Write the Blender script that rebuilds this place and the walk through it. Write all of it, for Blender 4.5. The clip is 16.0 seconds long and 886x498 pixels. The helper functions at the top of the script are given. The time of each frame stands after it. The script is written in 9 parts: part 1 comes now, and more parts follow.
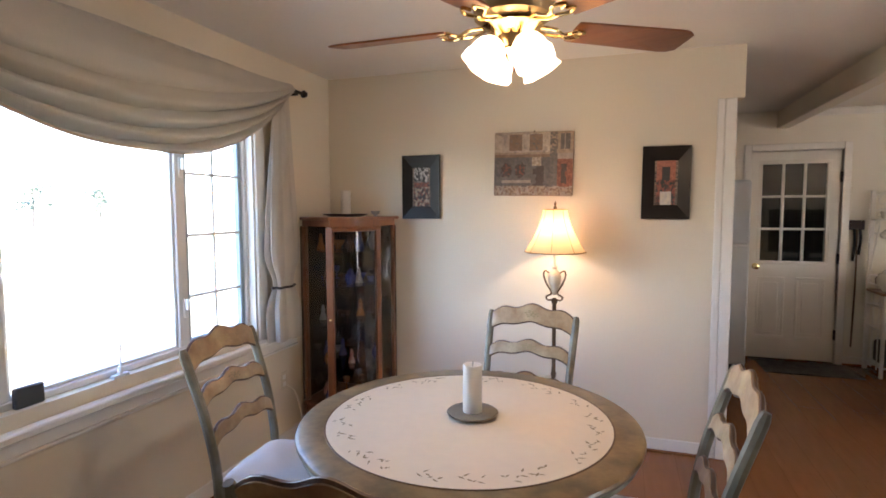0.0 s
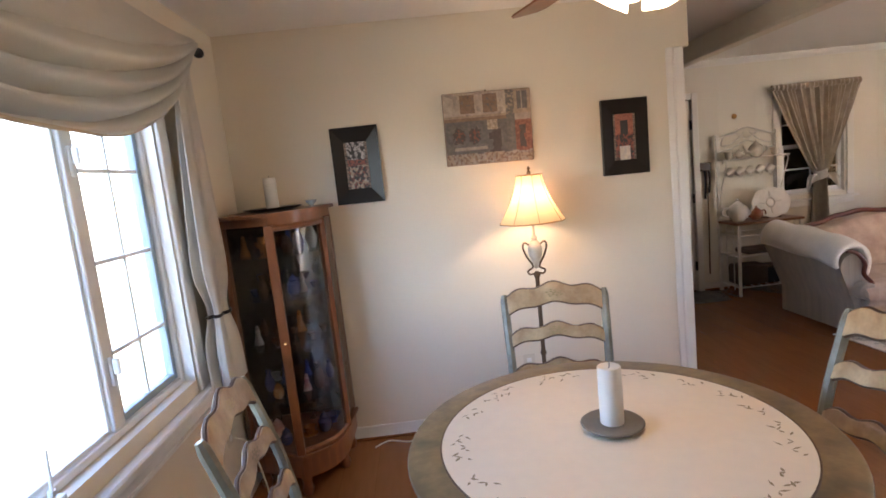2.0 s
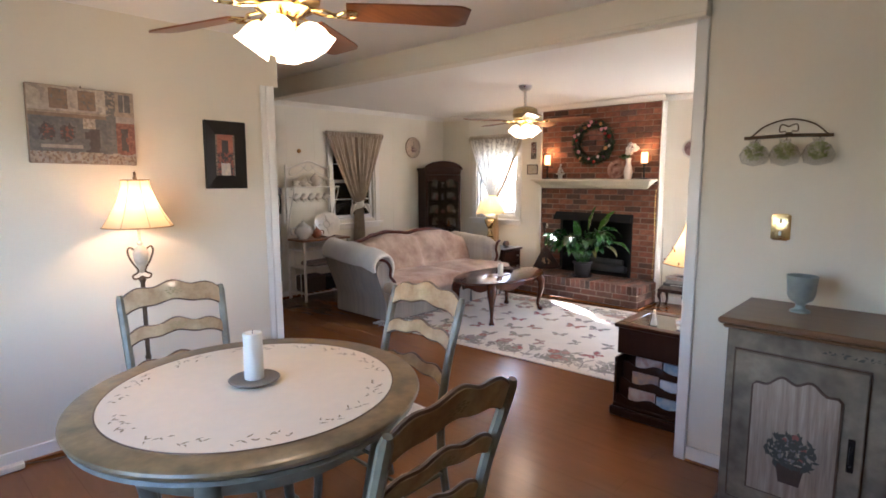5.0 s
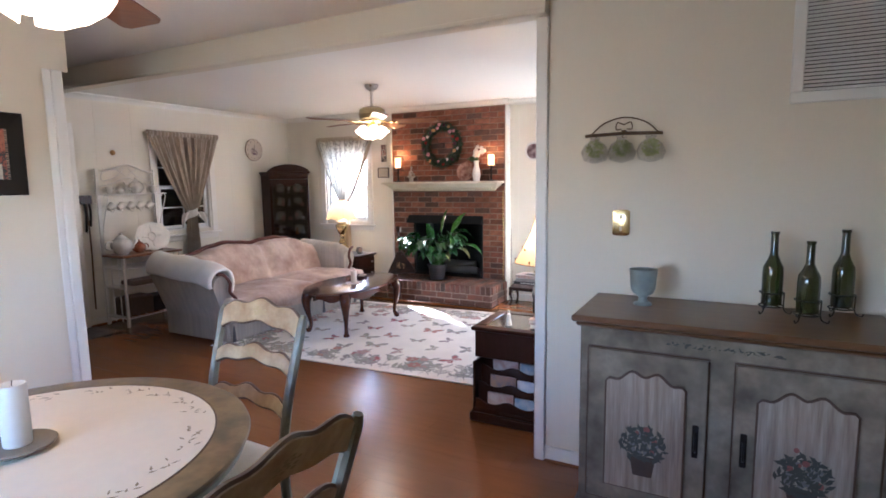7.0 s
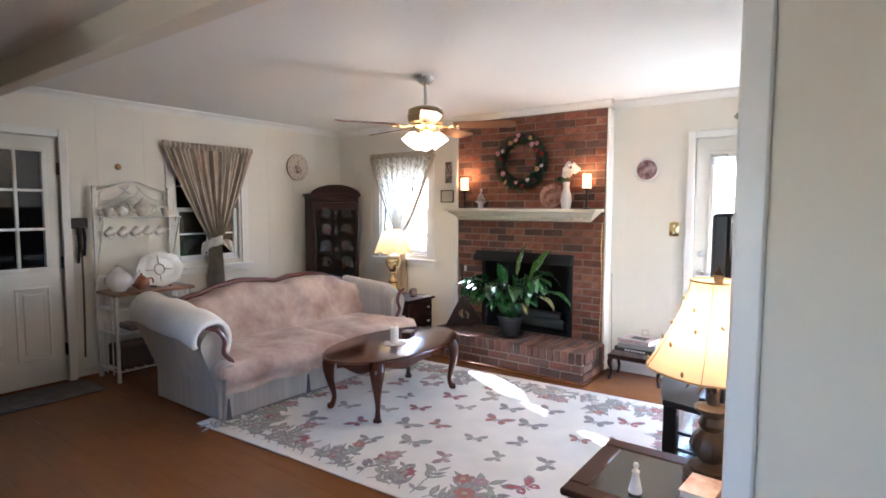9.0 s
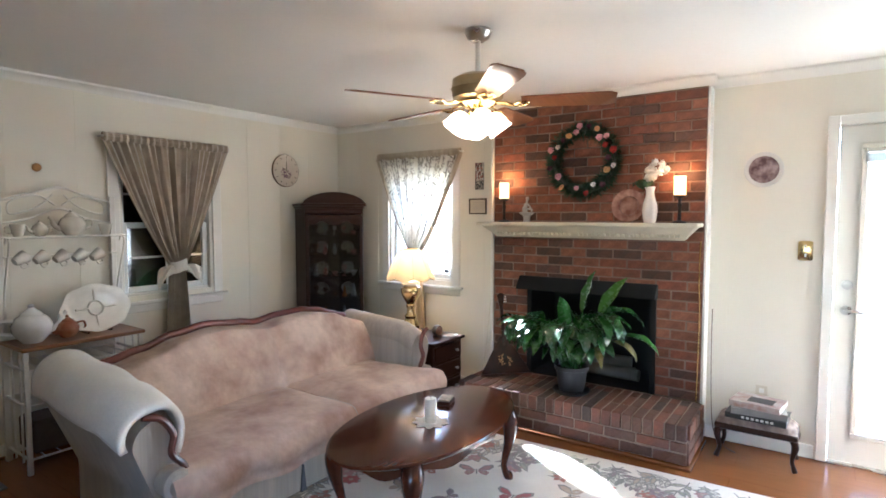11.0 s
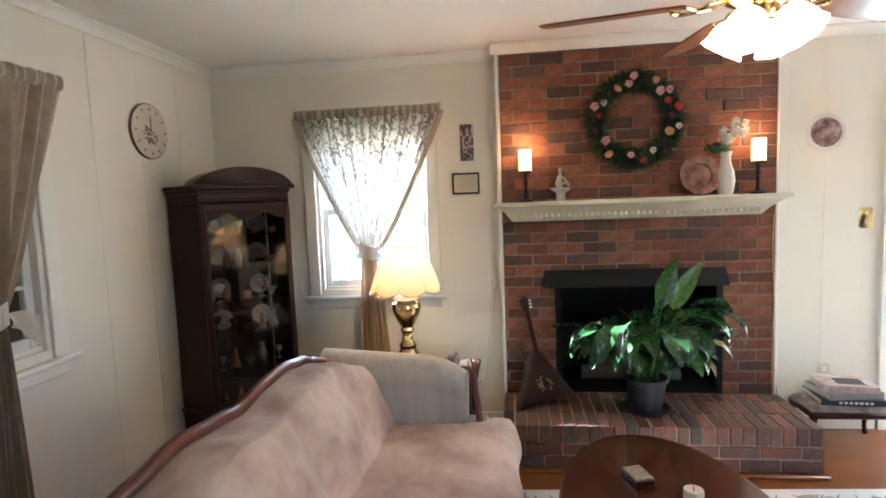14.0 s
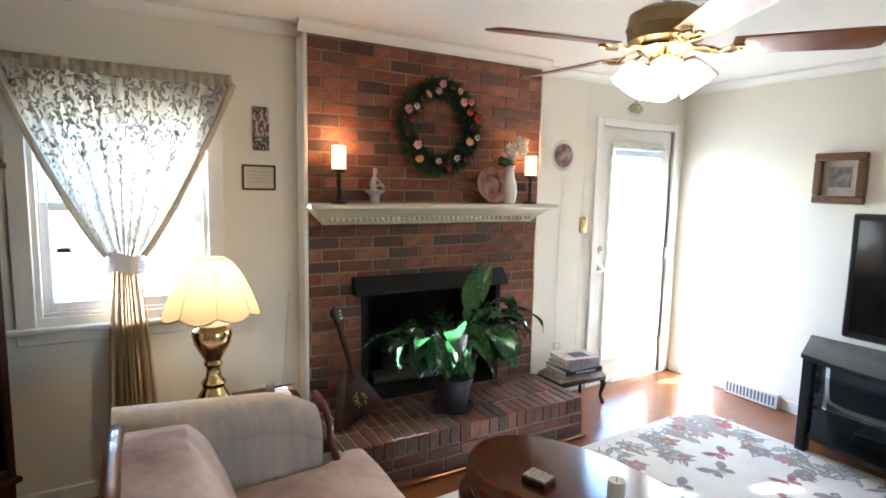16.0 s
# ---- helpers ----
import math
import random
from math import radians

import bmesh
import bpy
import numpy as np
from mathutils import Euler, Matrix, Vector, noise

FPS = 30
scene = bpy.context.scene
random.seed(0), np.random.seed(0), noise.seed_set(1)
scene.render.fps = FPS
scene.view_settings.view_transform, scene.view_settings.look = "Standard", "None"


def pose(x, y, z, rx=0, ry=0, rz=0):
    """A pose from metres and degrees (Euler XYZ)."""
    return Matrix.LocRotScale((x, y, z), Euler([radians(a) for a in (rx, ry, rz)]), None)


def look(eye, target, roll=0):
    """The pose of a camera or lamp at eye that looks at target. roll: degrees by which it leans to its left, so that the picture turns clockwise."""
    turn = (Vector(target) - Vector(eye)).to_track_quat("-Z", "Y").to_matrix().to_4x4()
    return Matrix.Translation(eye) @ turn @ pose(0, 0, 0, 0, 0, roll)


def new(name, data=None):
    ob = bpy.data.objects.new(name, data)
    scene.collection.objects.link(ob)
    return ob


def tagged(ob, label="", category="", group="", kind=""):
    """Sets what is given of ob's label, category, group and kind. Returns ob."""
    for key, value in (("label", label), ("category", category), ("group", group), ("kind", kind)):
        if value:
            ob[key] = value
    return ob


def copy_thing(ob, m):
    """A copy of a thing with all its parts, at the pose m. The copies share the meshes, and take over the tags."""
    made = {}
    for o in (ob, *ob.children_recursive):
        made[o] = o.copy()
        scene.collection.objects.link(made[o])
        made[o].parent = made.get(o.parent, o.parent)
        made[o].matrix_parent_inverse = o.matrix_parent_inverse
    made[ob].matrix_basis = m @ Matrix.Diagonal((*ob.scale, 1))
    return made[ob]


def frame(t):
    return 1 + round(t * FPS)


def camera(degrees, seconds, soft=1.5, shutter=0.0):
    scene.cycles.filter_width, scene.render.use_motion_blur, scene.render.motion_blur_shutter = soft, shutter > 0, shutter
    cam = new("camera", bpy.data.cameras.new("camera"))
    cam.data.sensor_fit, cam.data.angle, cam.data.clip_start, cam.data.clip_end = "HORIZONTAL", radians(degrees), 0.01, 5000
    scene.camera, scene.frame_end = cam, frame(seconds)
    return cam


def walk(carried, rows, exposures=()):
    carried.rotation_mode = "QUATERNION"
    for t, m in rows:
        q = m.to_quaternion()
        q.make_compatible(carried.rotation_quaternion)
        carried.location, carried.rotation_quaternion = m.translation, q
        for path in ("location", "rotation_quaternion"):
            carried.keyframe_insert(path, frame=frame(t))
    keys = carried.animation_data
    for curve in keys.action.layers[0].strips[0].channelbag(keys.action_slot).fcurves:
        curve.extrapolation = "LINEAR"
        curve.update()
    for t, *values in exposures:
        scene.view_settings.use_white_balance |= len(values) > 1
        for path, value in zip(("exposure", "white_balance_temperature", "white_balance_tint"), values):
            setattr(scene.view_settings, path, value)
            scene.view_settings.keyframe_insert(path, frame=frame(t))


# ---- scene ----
cam = camera(78.3, 16.0, soft=1.7)
PATH = [
    (0, (0.054, 0.106, 1.512), (-0.574, 2.0, 1.364), -0.2),
    (0.5, (-0.191, 0.118, 1.484), (-0.621, 2.065, 1.327), -0.7),
    (1, (-0.453, 0.245, 1.49), (-0.802, 2.202, 1.272), -4.0),
    (1.5, (-0.708, 0.374, 1.517), (-0.888, 2.349, 1.253), -6.3),
    (2, (-0.945, 0.458, 1.552), (-0.876, 2.439, 1.285), -6.1),
    (2.5, (-1.108, 0.556, 1.563), (-0.742, 2.511, 1.345), -2.9),
    (3, (-1.215, 0.573, 1.567), (-0.572, 2.457, 1.376), -0.9),
    (3.5, (-1.304, 0.469, 1.563), (-0.411, 2.245, 1.343), -0.2),
    (4, (-1.346, 0.292, 1.575), (-0.201, 1.916, 1.35), 0.5),
    (4.5, (-1.372, 0.201, 1.551), (-0.067, 1.698, 1.311), -0.3),
    (5, (-1.388, 0.129, 1.518), (0.063, 1.48, 1.254), -0.2),
    (5.2, (-1.396, 0.098, 1.517), (0.112, 1.383, 1.248), 0.0),
    (7.3, (-1.025, 0.3, 1.488), (0.734, 1.219, 1.241), -0.9),
    (7.5, (-0.892, 0.349, 1.491), (0.851, 1.302, 1.262), -1.2),
    (8, (-0.525, 0.516, 1.501), (1.174, 1.553, 1.315), -0.5),
    (8.5, (-0.141, 0.721, 1.508), (1.5, 1.853, 1.339), 0.3),
    (9, (0.225, 0.93, 1.497), (1.832, 2.109, 1.342), 0.2),
    (9.5, (0.537, 1.128, 1.518), (2.116, 2.348, 1.375), 0.1),
    (9.7, (0.63, 1.243, 1.501), (2.21, 2.462, 1.374), 0.3),
    (11.8, (1.23, 2.519, 1.539), (2.954, 3.521, 1.39), 0.1),
    (12, (1.26, 2.662, 1.529), (3.015, 3.609, 1.375), 0.3),
    (12.5, (1.31, 3.036, 1.508), (3.126, 3.862, 1.364), -0.4),
    (13, (1.363, 3.404, 1.539), (3.245, 4.065, 1.398), -1.7),
    (13.5, (1.47, 3.786, 1.529), (3.412, 4.236, 1.362), -1.9),
    (14, (1.599, 4.194, 1.516), (3.575, 4.447, 1.334), -2.2),
    (14.5, (1.715, 4.545, 1.525), (3.705, 4.533, 1.322), -2.4),
    (15, (1.912, 4.821, 1.533), (3.878, 4.525, 1.315), -2.1),
    (15.5, (2.053, 4.982, 1.557), (3.939, 4.351, 1.336), -0.7),
    (16, (2.059, 5.084, 1.593), (3.784, 4.099, 1.359), 1.2),
]
walk(cam, [(t, look(eye, target, roll)) for t, eye, target, roll in PATH],
     exposures=[(0.0, 4.58, 6000, 21), (3.0, 4.50, 6080, 22), (5.0, 4.66, 5580, 18), (7.3, 4.84, 5060, 19), (9.0, 4.77, 5000, 14), (12.5, 4.74, 5120, 9), (14.5, 4.72, 5180, 10), (16.0, 4.62, 5080, 8)])

# ---- daylight ----
SUN_FROM = Vector((0.51, 0.86, 0.0)).normalized()
SUN_ELEVATION = radians(29)
world = bpy.data.worlds.new("world")
scene.world = world
world.use_nodes = True
wn, wl = world.node_tree.nodes, world.node_tree.links
sky = wn.new("ShaderNodeTexSky")
sky.sky_type = "NISHITA"
sky.sun_disc = False
sky.sun_elevation = SUN_ELEVATION
sky.sun_rotation = math.atan2(SUN_FROM.x, SUN_FROM.y)
wl.new(sky.outputs[0], wn["Background"].inputs[0])
wn["Background"].inputs[1].default_value = 0.15
sun = new("sun", bpy.data.lights.new("sun", "SUN"))
sun.data.energy, sun.data.angle, sun.data.color = 4.2, radians(1.2), (1.0, 0.93, 0.82)
sun.matrix_world = look((SUN_FROM * math.cos(SUN_ELEVATION) + Vector((0, 0, math.sin(SUN_ELEVATION)))) * 30, (0, 0, 0))


# sky light at the patio door's glass
sky_door = bpy.data.lights.new("patio_door_daylight", "AREA")
sky_door.shape, sky_door.size, sky_door.size_y = "RECTANGLE", 0.54, 1.72
sky_door.energy, sky_door.color = 0.65, (0.93, 0.97, 1.0)
new("patio_door_daylight", sky_door).matrix_world = look((5.24, 1.53, 1.065), (0.0, 1.53, 1.065))


def bulb(name, place, watts, colour=(1.0, 0.72, 0.42), radius=0.03):
    lamp = bpy.data.lights.new(name, "POINT")
    lamp.energy, lamp.color, lamp.shadow_soft_size = watts, colour, radius
    ob = new(name, lamp)
    ob.location = place
    return ob


# ---- materials ----
def mat(name, base, rough=0.6, metal=0.0, spots=0.0, spot_scale=4.0, spot_colour=None, grain=0.0, grain_scale=60.0, bump=0.0,
        bump_scale=80.0, stretch=(1, 1, 1), vary=0.0, sheen=0.0, coat=0.0, translucent=0.0, emit=0.0, emit_colour=None, spec=0.5):
    """A surface with variation at two scales: large soft spots and fine grain, with relief and uneven gloss."""
    m = bpy.data.materials.new(name)
    m.use_nodes = True
    n, l = m.node_tree.nodes, m.node_tree.links
    b = n["Principled BSDF"]
    b.inputs["Metallic"].default_value = metal
    b.inputs["Specular IOR Level"].default_value = spec
    b.inputs["Sheen Weight"].default_value = sheen
    b.inputs["Coat Weight"].default_value = coat
    b.inputs["Coat Roughness"].default_value = 0.15
    tc = n.new("ShaderNodeTexCoord")
    mp = n.new("ShaderNodeMapping")
    mp.inputs["Scale"].default_value = stretch
    l.new(tc.outputs["Object"], mp.inputs["Vector"])

    def noise_at(scale, detail=4.0):
        t = n.new("ShaderNodeTexNoise")
        t.inputs["Scale"].default_value, t.inputs["Detail"].default_value = scale, detail
        l.new(mp.outputs[0], t.inputs["Vector"])
        return t

    def mixed(a, c, fac, blend="MIX"):
        x = n.new("ShaderNodeMix")
        x.data_type, x.blend_type = "RGBA", blend
        for k, v in ((0, fac), (6, a), (7, c)):
            if hasattr(v, "is_output"):
                l.new(v, x.inputs[k])
            else:
                x.inputs[k].default_value = v if k == 0 else (*v, 1.0)[:4]
        return x.outputs[2]

    colour = base
    big = noise_at(spot_scale, 3.0)
    ramp = n.new("ShaderNodeMapRange")
    ramp.inputs[1].default_value, ramp.inputs[2].default_value = 0.35, 0.68
    ramp.inputs[4].default_value = max(spots, 0.02)
    l.new(big.outputs[0], ramp.inputs[0])
    colour = mixed(colour, spot_colour or tuple(c * 0.7 for c in base), ramp.outputs[0])
    if grain:
        fine = noise_at(grain_scale, 6.0)
        fr = n.new("ShaderNodeMapRange")
        fr.inputs[3].default_value, fr.inputs[4].default_value = 1 - grain, 1 + grain
        l.new(fine.outputs[0], fr.inputs[0])
        hsv = n.new("ShaderNodeHueSaturation")
        l.new(fr.outputs[0], hsv.inputs["Value"])
        l.new(colour, hsv.inputs["Color"])
        colour = hsv.outputs[0]
    if vary:
        info = n.new("ShaderNodeObjectInfo")
        vr = n.new("ShaderNodeMapRange")
        vr.inputs[3].default_value, vr.inputs[4].default_value = 1 - vary, 1 + vary
        l.new(info.outputs["Random"], vr.inputs[0])
        hv = n.new("ShaderNodeHueSaturation")
        l.new(vr.outputs[0], hv.inputs["Value"])
        l.new(colour, hv.inputs["Color"])
        colour = hv.outputs[0]
    l.new(colour, b.inputs["Base Color"])
    rr = n.new("ShaderNodeMapRange")
    rr.inputs[3].default_value, rr.inputs[4].default_value = max(rough - 0.04, 0.02), min(rough + 0.04, 1)
    l.new(noise_at(spot_scale * 3).outputs[0], rr.inputs[0])
    l.new(rr.outputs[0], b.inputs["Roughness"])
    if bump:
        bp = n.new("ShaderNodeBump")
        bp.inputs["Strength"].default_value, bp.inputs["Distance"].default_value = bump, 0.004
        l.new(noise_at(bump_scale, 5.0).outputs[0], bp.inputs["Height"])
        l.new(bp.outputs[0], b.inputs["Normal"])
    if emit:
        b.inputs["Emission Color"].default_value = (*(emit_colour or base), 1)
        b.inputs["Emission Strength"].default_value = emit
    if translucent:
        tr = n.new("ShaderNodeBsdfTranslucent")
        l.new(colour, tr.inputs[0])
        mx = n.new("ShaderNodeMixShader")
        mx.inputs[0].default_value = translucent
        l.new(b.outputs[0], mx.inputs[1])
        l.new(tr.outputs[0], mx.inputs[2])
        l.new(mx.outputs[0], n["Material Output"].inputs[0])
    return m


def glass(name, tint=(1, 1, 1), rough=0.0, clear=0.9):
    """Thin pane: mostly clear, with a real reflection that grows at grazing angles."""
    m = bpy.data.materials.new(name)
    m.use_nodes = True
    n, l = m.node_tree.nodes, m.node_tree.links
    tr, gl, mx, lw = (n.new("ShaderNodeBsdfTransparent"), n.new("ShaderNodeBsdfGlossy"), n.new("ShaderNodeMixShader"), n.new("ShaderNodeLayerWeight"))
    pw, ml = n.new("ShaderNodeMath"), n.new("ShaderNodeMath")
    tr.inputs[0].default_value = (*[c * clear for c in tint], 1)
    gl.inputs["Roughness"].default_value = rough
    lw.inputs[0].default_value = 0.5
    pw.operation, ml.operation = "POWER", "MULTIPLY_ADD"
    pw.inputs[1].default_value = 5.0
    ml.inputs[1].default_value, ml.inputs[2].default_value = 0.9, 0.07
    l.new(lw.outputs["Facing"], pw.inputs[0])
    l.new(pw.outputs[0], ml.inputs[0])
    l.new(ml.outputs[0], mx.inputs[0])
    l.new(tr.outputs[0], mx.inputs[1])
    l.new(gl.outputs[0], mx.inputs[2])
    l.new(mx.outputs[0], n["Material Output"].inputs[0])
    return m


def add_pattern(m, kind, **k):
    """Adds a further layer to a mat(): grooves (vertical panel joints) or boards (plank rows with joints)."""
    n, l = m.node_tree.nodes, m.node_tree.links
    b = n["Principled BSDF"]
    tc = n.new("ShaderNodeTexCoord")
    if kind == "boards":
        br = n.new("ShaderNodeTexBrick")
        mp = n.new("ShaderNodeMapping")
        mp.inputs["Rotation"].default_value = (0, 0, k.get("turn", 0))
        l.new(tc.outputs["Object"], mp.inputs[0])
        l.new(mp.outputs[0], br.inputs["Vector"])
        br.inputs["Scale"].default_value = 1.0
        br.inputs["Brick Width"].default_value, br.inputs["Row Height"].default_value = k["length"], k["width"]
        br.inputs["Mortar Size"].default_value = 0.0012
        br.inputs["Color1"].default_value, br.inputs["Color2"].default_value = (0.96, 0.96, 0.96, 1), (1.03, 1.03, 1.03, 1)
        br.inputs["Mortar"].default_value = (0.72, 0.68, 0.64, 1)
        mx = n.new("ShaderNodeMix")
        mx.data_type, mx.blend_type = "RGBA", "MULTIPLY"
        mx.inputs[0].default_value = 1.0
        l.new(b.inputs["Base Color"].links[0].from_socket, mx.inputs[6])
        l.new(br.outputs[0], mx.inputs[7])
        l.new(mx.outputs[2], b.inputs["Base Color"])
    return m


CREAM = mat("cream wall paint", (0.74, 0.67, 0.54), 0.55, spots=0.25, spot_scale=1.3, spot_colour=(0.70, 0.63, 0.51), bump=0.12, bump_scale=160, grain=0.02)
PANEL = mat("off-white panel paint", (0.78, 0.74, 0.64), 0.5, spots=0.25, spot_scale=1.1, spot_colour=(0.73, 0.69, 0.59), bump=0.1, bump_scale=120, grain=0.02)
CEIL = mat("ceiling paint", (0.85, 0.82, 0.765), 0.8, spots=0.2, spot_scale=0.9, spot_colour=(0.80, 0.77, 0.715), bump=0.35, bump_scale=150, grain=0.03)
TRIM = mat("white trim paint", (0.80, 0.78, 0.73), 0.35, spots=0.2, spot_scale=5, spot_colour=(0.74, 0.71, 0.65), bump=0.04, bump_scale=90)
LAMINATE = add_pattern(mat("laminate floor", (0.235, 0.092, 0.030), 0.24, spots=0.5, spot_scale=1.6, spot_colour=(0.185, 0.070, 0.023), grain=0.16,
                           grain_scale=26, stretch=(1, 0.15, 1)), "boards", length=1.2, width=0.19, turn=radians(90))
GLASS = glass("window glass")
GRASS = mat("winter lawn", (0.27, 0.255, 0.17), 0.9, spots=0.6, spot_scale=0.3, spot_colour=(0.22, 0.20, 0.13), grain=0.3, grain_scale=9)
BRICKS = [mat(f"brick {k}", c, 0.8, spots=0.85, spot_scale=11, spot_colour=s, grain=0.4, grain_scale=55, bump=0.7, bump_scale=60, vary=0.30) for k, c, s in (
    ("red", (0.220, 0.077, 0.041), (0.140, 0.055, 0.035)), ("orange", (0.270, 0.111, 0.060), (0.175, 0.070, 0.040)), ("dark", (0.075, 0.045, 0.036), (0.120, 0.055, 0.038)))]
HEARTH_BRICKS = [mat(f"hearth brick {k}", c, 0.7, spots=0.8, spot_scale=7, spot_colour=s, grain=0.35, grain_scale=55, bump=0.6, bump_scale=60, vary=0.34) for k, c, s in (
    ("red", (0.185, 0.072, 0.043), (0.125, 0.070, 0.052)), ("brown", (0.135, 0.066, 0.045), (0.155, 0.100, 0.076)), ("dark", (0.078, 0.052, 0.043), (0.120, 0.085, 0.068)))]
MORTAR = mat("mortar", (0.29, 0.205, 0.15), 0.9, spots=0.9, spot_scale=3, spot_colour=(0.15, 0.098, 0.072), grain=0.25, bump=0.6, bump_scale=120)
HEARTH_MORTAR = mat("pale hearth mortar", (0.37, 0.29, 0.23), 0.9, spots=0.6, spot_scale=6, grain=0.2, bump=0.5, bump_scale=120)
SOOT = mat("sooty steel", (0.007, 0.007, 0.0075), 0.9, spots=0.5, spot_scale=6, bump=0.2)


# ---- building helpers ----
def box(bm, a, b, bevel=0.0, seg=1):
    a, b = [min(p, q) for p, q in zip(a, b)], [max(p, q) for p, q in zip(a, b)]
    vs = [bm.verts.new((x, y, z)) for x in (a[0], b[0]) for y in (a[1], b[1]) for z in (a[2], b[2])]
    fs = [bm.faces.new([vs[i] for i in f]) for f in ((0, 1, 3, 2), (4, 6, 7, 5), (0, 4, 5, 1), (2, 3, 7, 6), (0, 2, 6, 4), (1, 5, 7, 3))]
    if bevel:
        bmesh.ops.bevel(bm, geom=list({e for f in fs for e in f.edges}), offset=bevel, segments=seg, affect="EDGES", profile=0.5)
    return bm


def boxes(*items, bevel=0.0):
    bm = bmesh.new()
    for a, b in items:
        box(bm, a, b, bevel)
    return bm


def grid(bm, fn, nu, nv, wrap=False):
    """A surface from fn(u, v) with u, v from 0 to 1."""
    cols = nu if wrap else nu + 1
    vs = [[bm.verts.new(fn(i / nu, j / nv)) for j in range(nv + 1)] for i in range(cols)]
    for i in range(nu):
        for j in range(nv):
            k = (i + 1) % cols
            bm.faces.new((vs[i][j], vs[k][j], vs[k][j + 1], vs[i][j + 1]))
    return vs


def lathe(bm, prof, place=(0, 0, 0), seg=24, wave=None, squash=(1, 1)):
    """Turns a profile of (radius, height); wave(angle, radius, height) may push the radius about."""
    x, y, z = place
    prof = [(max(r, 1e-4), h) for r, h in prof]

    def fn(u, v):
        k = v * (len(prof) - 1)
        r, h = prof[int(round(k))]
        a = 2 * math.pi * u
        if wave:
            r = wave(a, r, h)
        return Vector((x + r * math.cos(a) * squash[0], y + r * math.sin(a) * squash[1], z + h))
    grid(bm, fn, seg, len(prof) - 1, True)
    return bm


def tube(bm, pts, r, seg=8, flat=1.0):
    """A round bar along points; r is one radius or one a point."""
    pts = [Vector(p) for p in pts]
    rs = r if isinstance(r, (list, tuple)) else [r] * len(pts)
    rings, last = [], None
    for i, p in enumerate(pts):
        d = (pts[min(i + 1, len(pts) - 1)] - pts[max(i - 1, 0)]).normalized()
        if last is None:
            last = d.orthogonal().normalized()
        s = (last - d * last.dot(d)).normalized()
        last = s
        t = d.cross(s)
        rings.append([bm.verts.new(p + (s * math.cos(2 * math.pi * k / seg) + t * flat * math.sin(2 * math.pi * k / seg)) * rs[i]) for k in range(seg)])
    for i in range(len(rings) - 1):
        for k in range(seg):
            bm.faces.new((rings[i][k], rings[i][(k + 1) % seg], rings[i + 1][(k + 1) % seg], rings[i + 1][k]))
    bm.faces.new(rings[0][::-1])
    bm.faces.new(rings[-1])
    return bm


def curve_points(ctrl, n=6):
    """A smooth line through control points (Catmull-Rom)."""
    c = [Vector(p) for p in ctrl]
    c = [c[0] * 2 - c[1]] + c + [c[-1] * 2 - c[-2]]
    out = []
    for i in range(1, len(c) - 2):
        for k in range(n):
            t = k / n
            out.append(0.5 * (2 * c[i] + (c[i + 1] - c[i - 1]) * t + (2 * c[i - 1] - 5 * c[i] + 4 * c[i + 1] - c[i + 2]) * t * t
                              + (3 * c[i] - c[i - 1] - 3 * c[i + 1] + c[i + 2]) * t ** 3))
    return out + [c[-2]]


def prism(bm, outline, depth, place=None, bevel=0.0):
    """A flat outline of (x, z) given thickness along y, set by the pose place."""
    front = [bm.verts.new((x, 0, z)) for x, z in outline]
    back = [bm.verts.new((x, depth, z)) for x, z in outline]
    f = bm.faces.new(front)
    g = bm.faces.new(back[::-1])
    n = len(outline)
    made = [f, g] + [bm.faces.new((front[i], back[i], back[(i + 1) % n], front[(i + 1) % n])) for i in range(n)]
    verts = set(front + back)
    if bevel:
        r = bmesh.ops.bevel(bm, geom=list(f.edges) + list(g.edges), offset=bevel, segments=2, affect="EDGES", profile=0.5)
        verts = {v for v in verts if v.is_valid} | set(r["verts"])
    if place is not None:
        bmesh.ops.transform(bm, matrix=place, verts=list(verts))
    return bm


def moved(bm, m):
    bmesh.ops.transform(bm, matrix=m, verts=bm.verts[:])
    return bm


def mesh_of(name, bm, material, smooth=38):
    bmesh.ops.recalc_face_normals(bm, faces=bm.faces[:])
    me = bpy.data.meshes.new(name)
    bm.to_mesh(me)
    bm.free()
    for m in material if isinstance(material, (list, tuple)) else [material]:
        me.materials.append(m)
    if smooth:
        me.polygons.foreach_set("use_smooth", [True] * len(me.polygons))
        me.set_sharp_from_angle(angle=radians(smooth))
    return me


def part(name, bm, material, parent, label="", smooth=38):
    ob = new(name, mesh_of(name, bm, material, smooth))
    ob.parent = parent
    return tagged(ob, label) if label else ob


def thing(name, label, category, place=None, group="", kind=""):
    ob = new(name)
    ob.empty_display_size = 0.1
    if place is not None:
        ob.matrix_basis = place
    return tagged(ob, label, category, group, kind)


def single(name, bm, material, label, category="", group="", kind="", place=None, smooth=38):
    """A thing of one mesh."""
    ob = new(name, mesh_of(name, bm, material, smooth))
    if place is not None:
        ob.matrix_basis = place
    return tagged(ob, label, category, group, kind)


def solid(ob, thickness):
    s = ob.modifiers.new("thickness", "SOLIDIFY")
    s.thickness, s.offset = thickness, 0.0
    return ob


# ---- structure ----
CEILING, WEST, PICTURE, SPLIT, NORTH, EAST, SOUTH, BACK = 2.44, -1.99, 3.65, 1.52, 6.20, 5.15, 0.98, -1.7
BRICK_X, BRICK_S, BRICK_N = 5.02, 2.65, 4.25


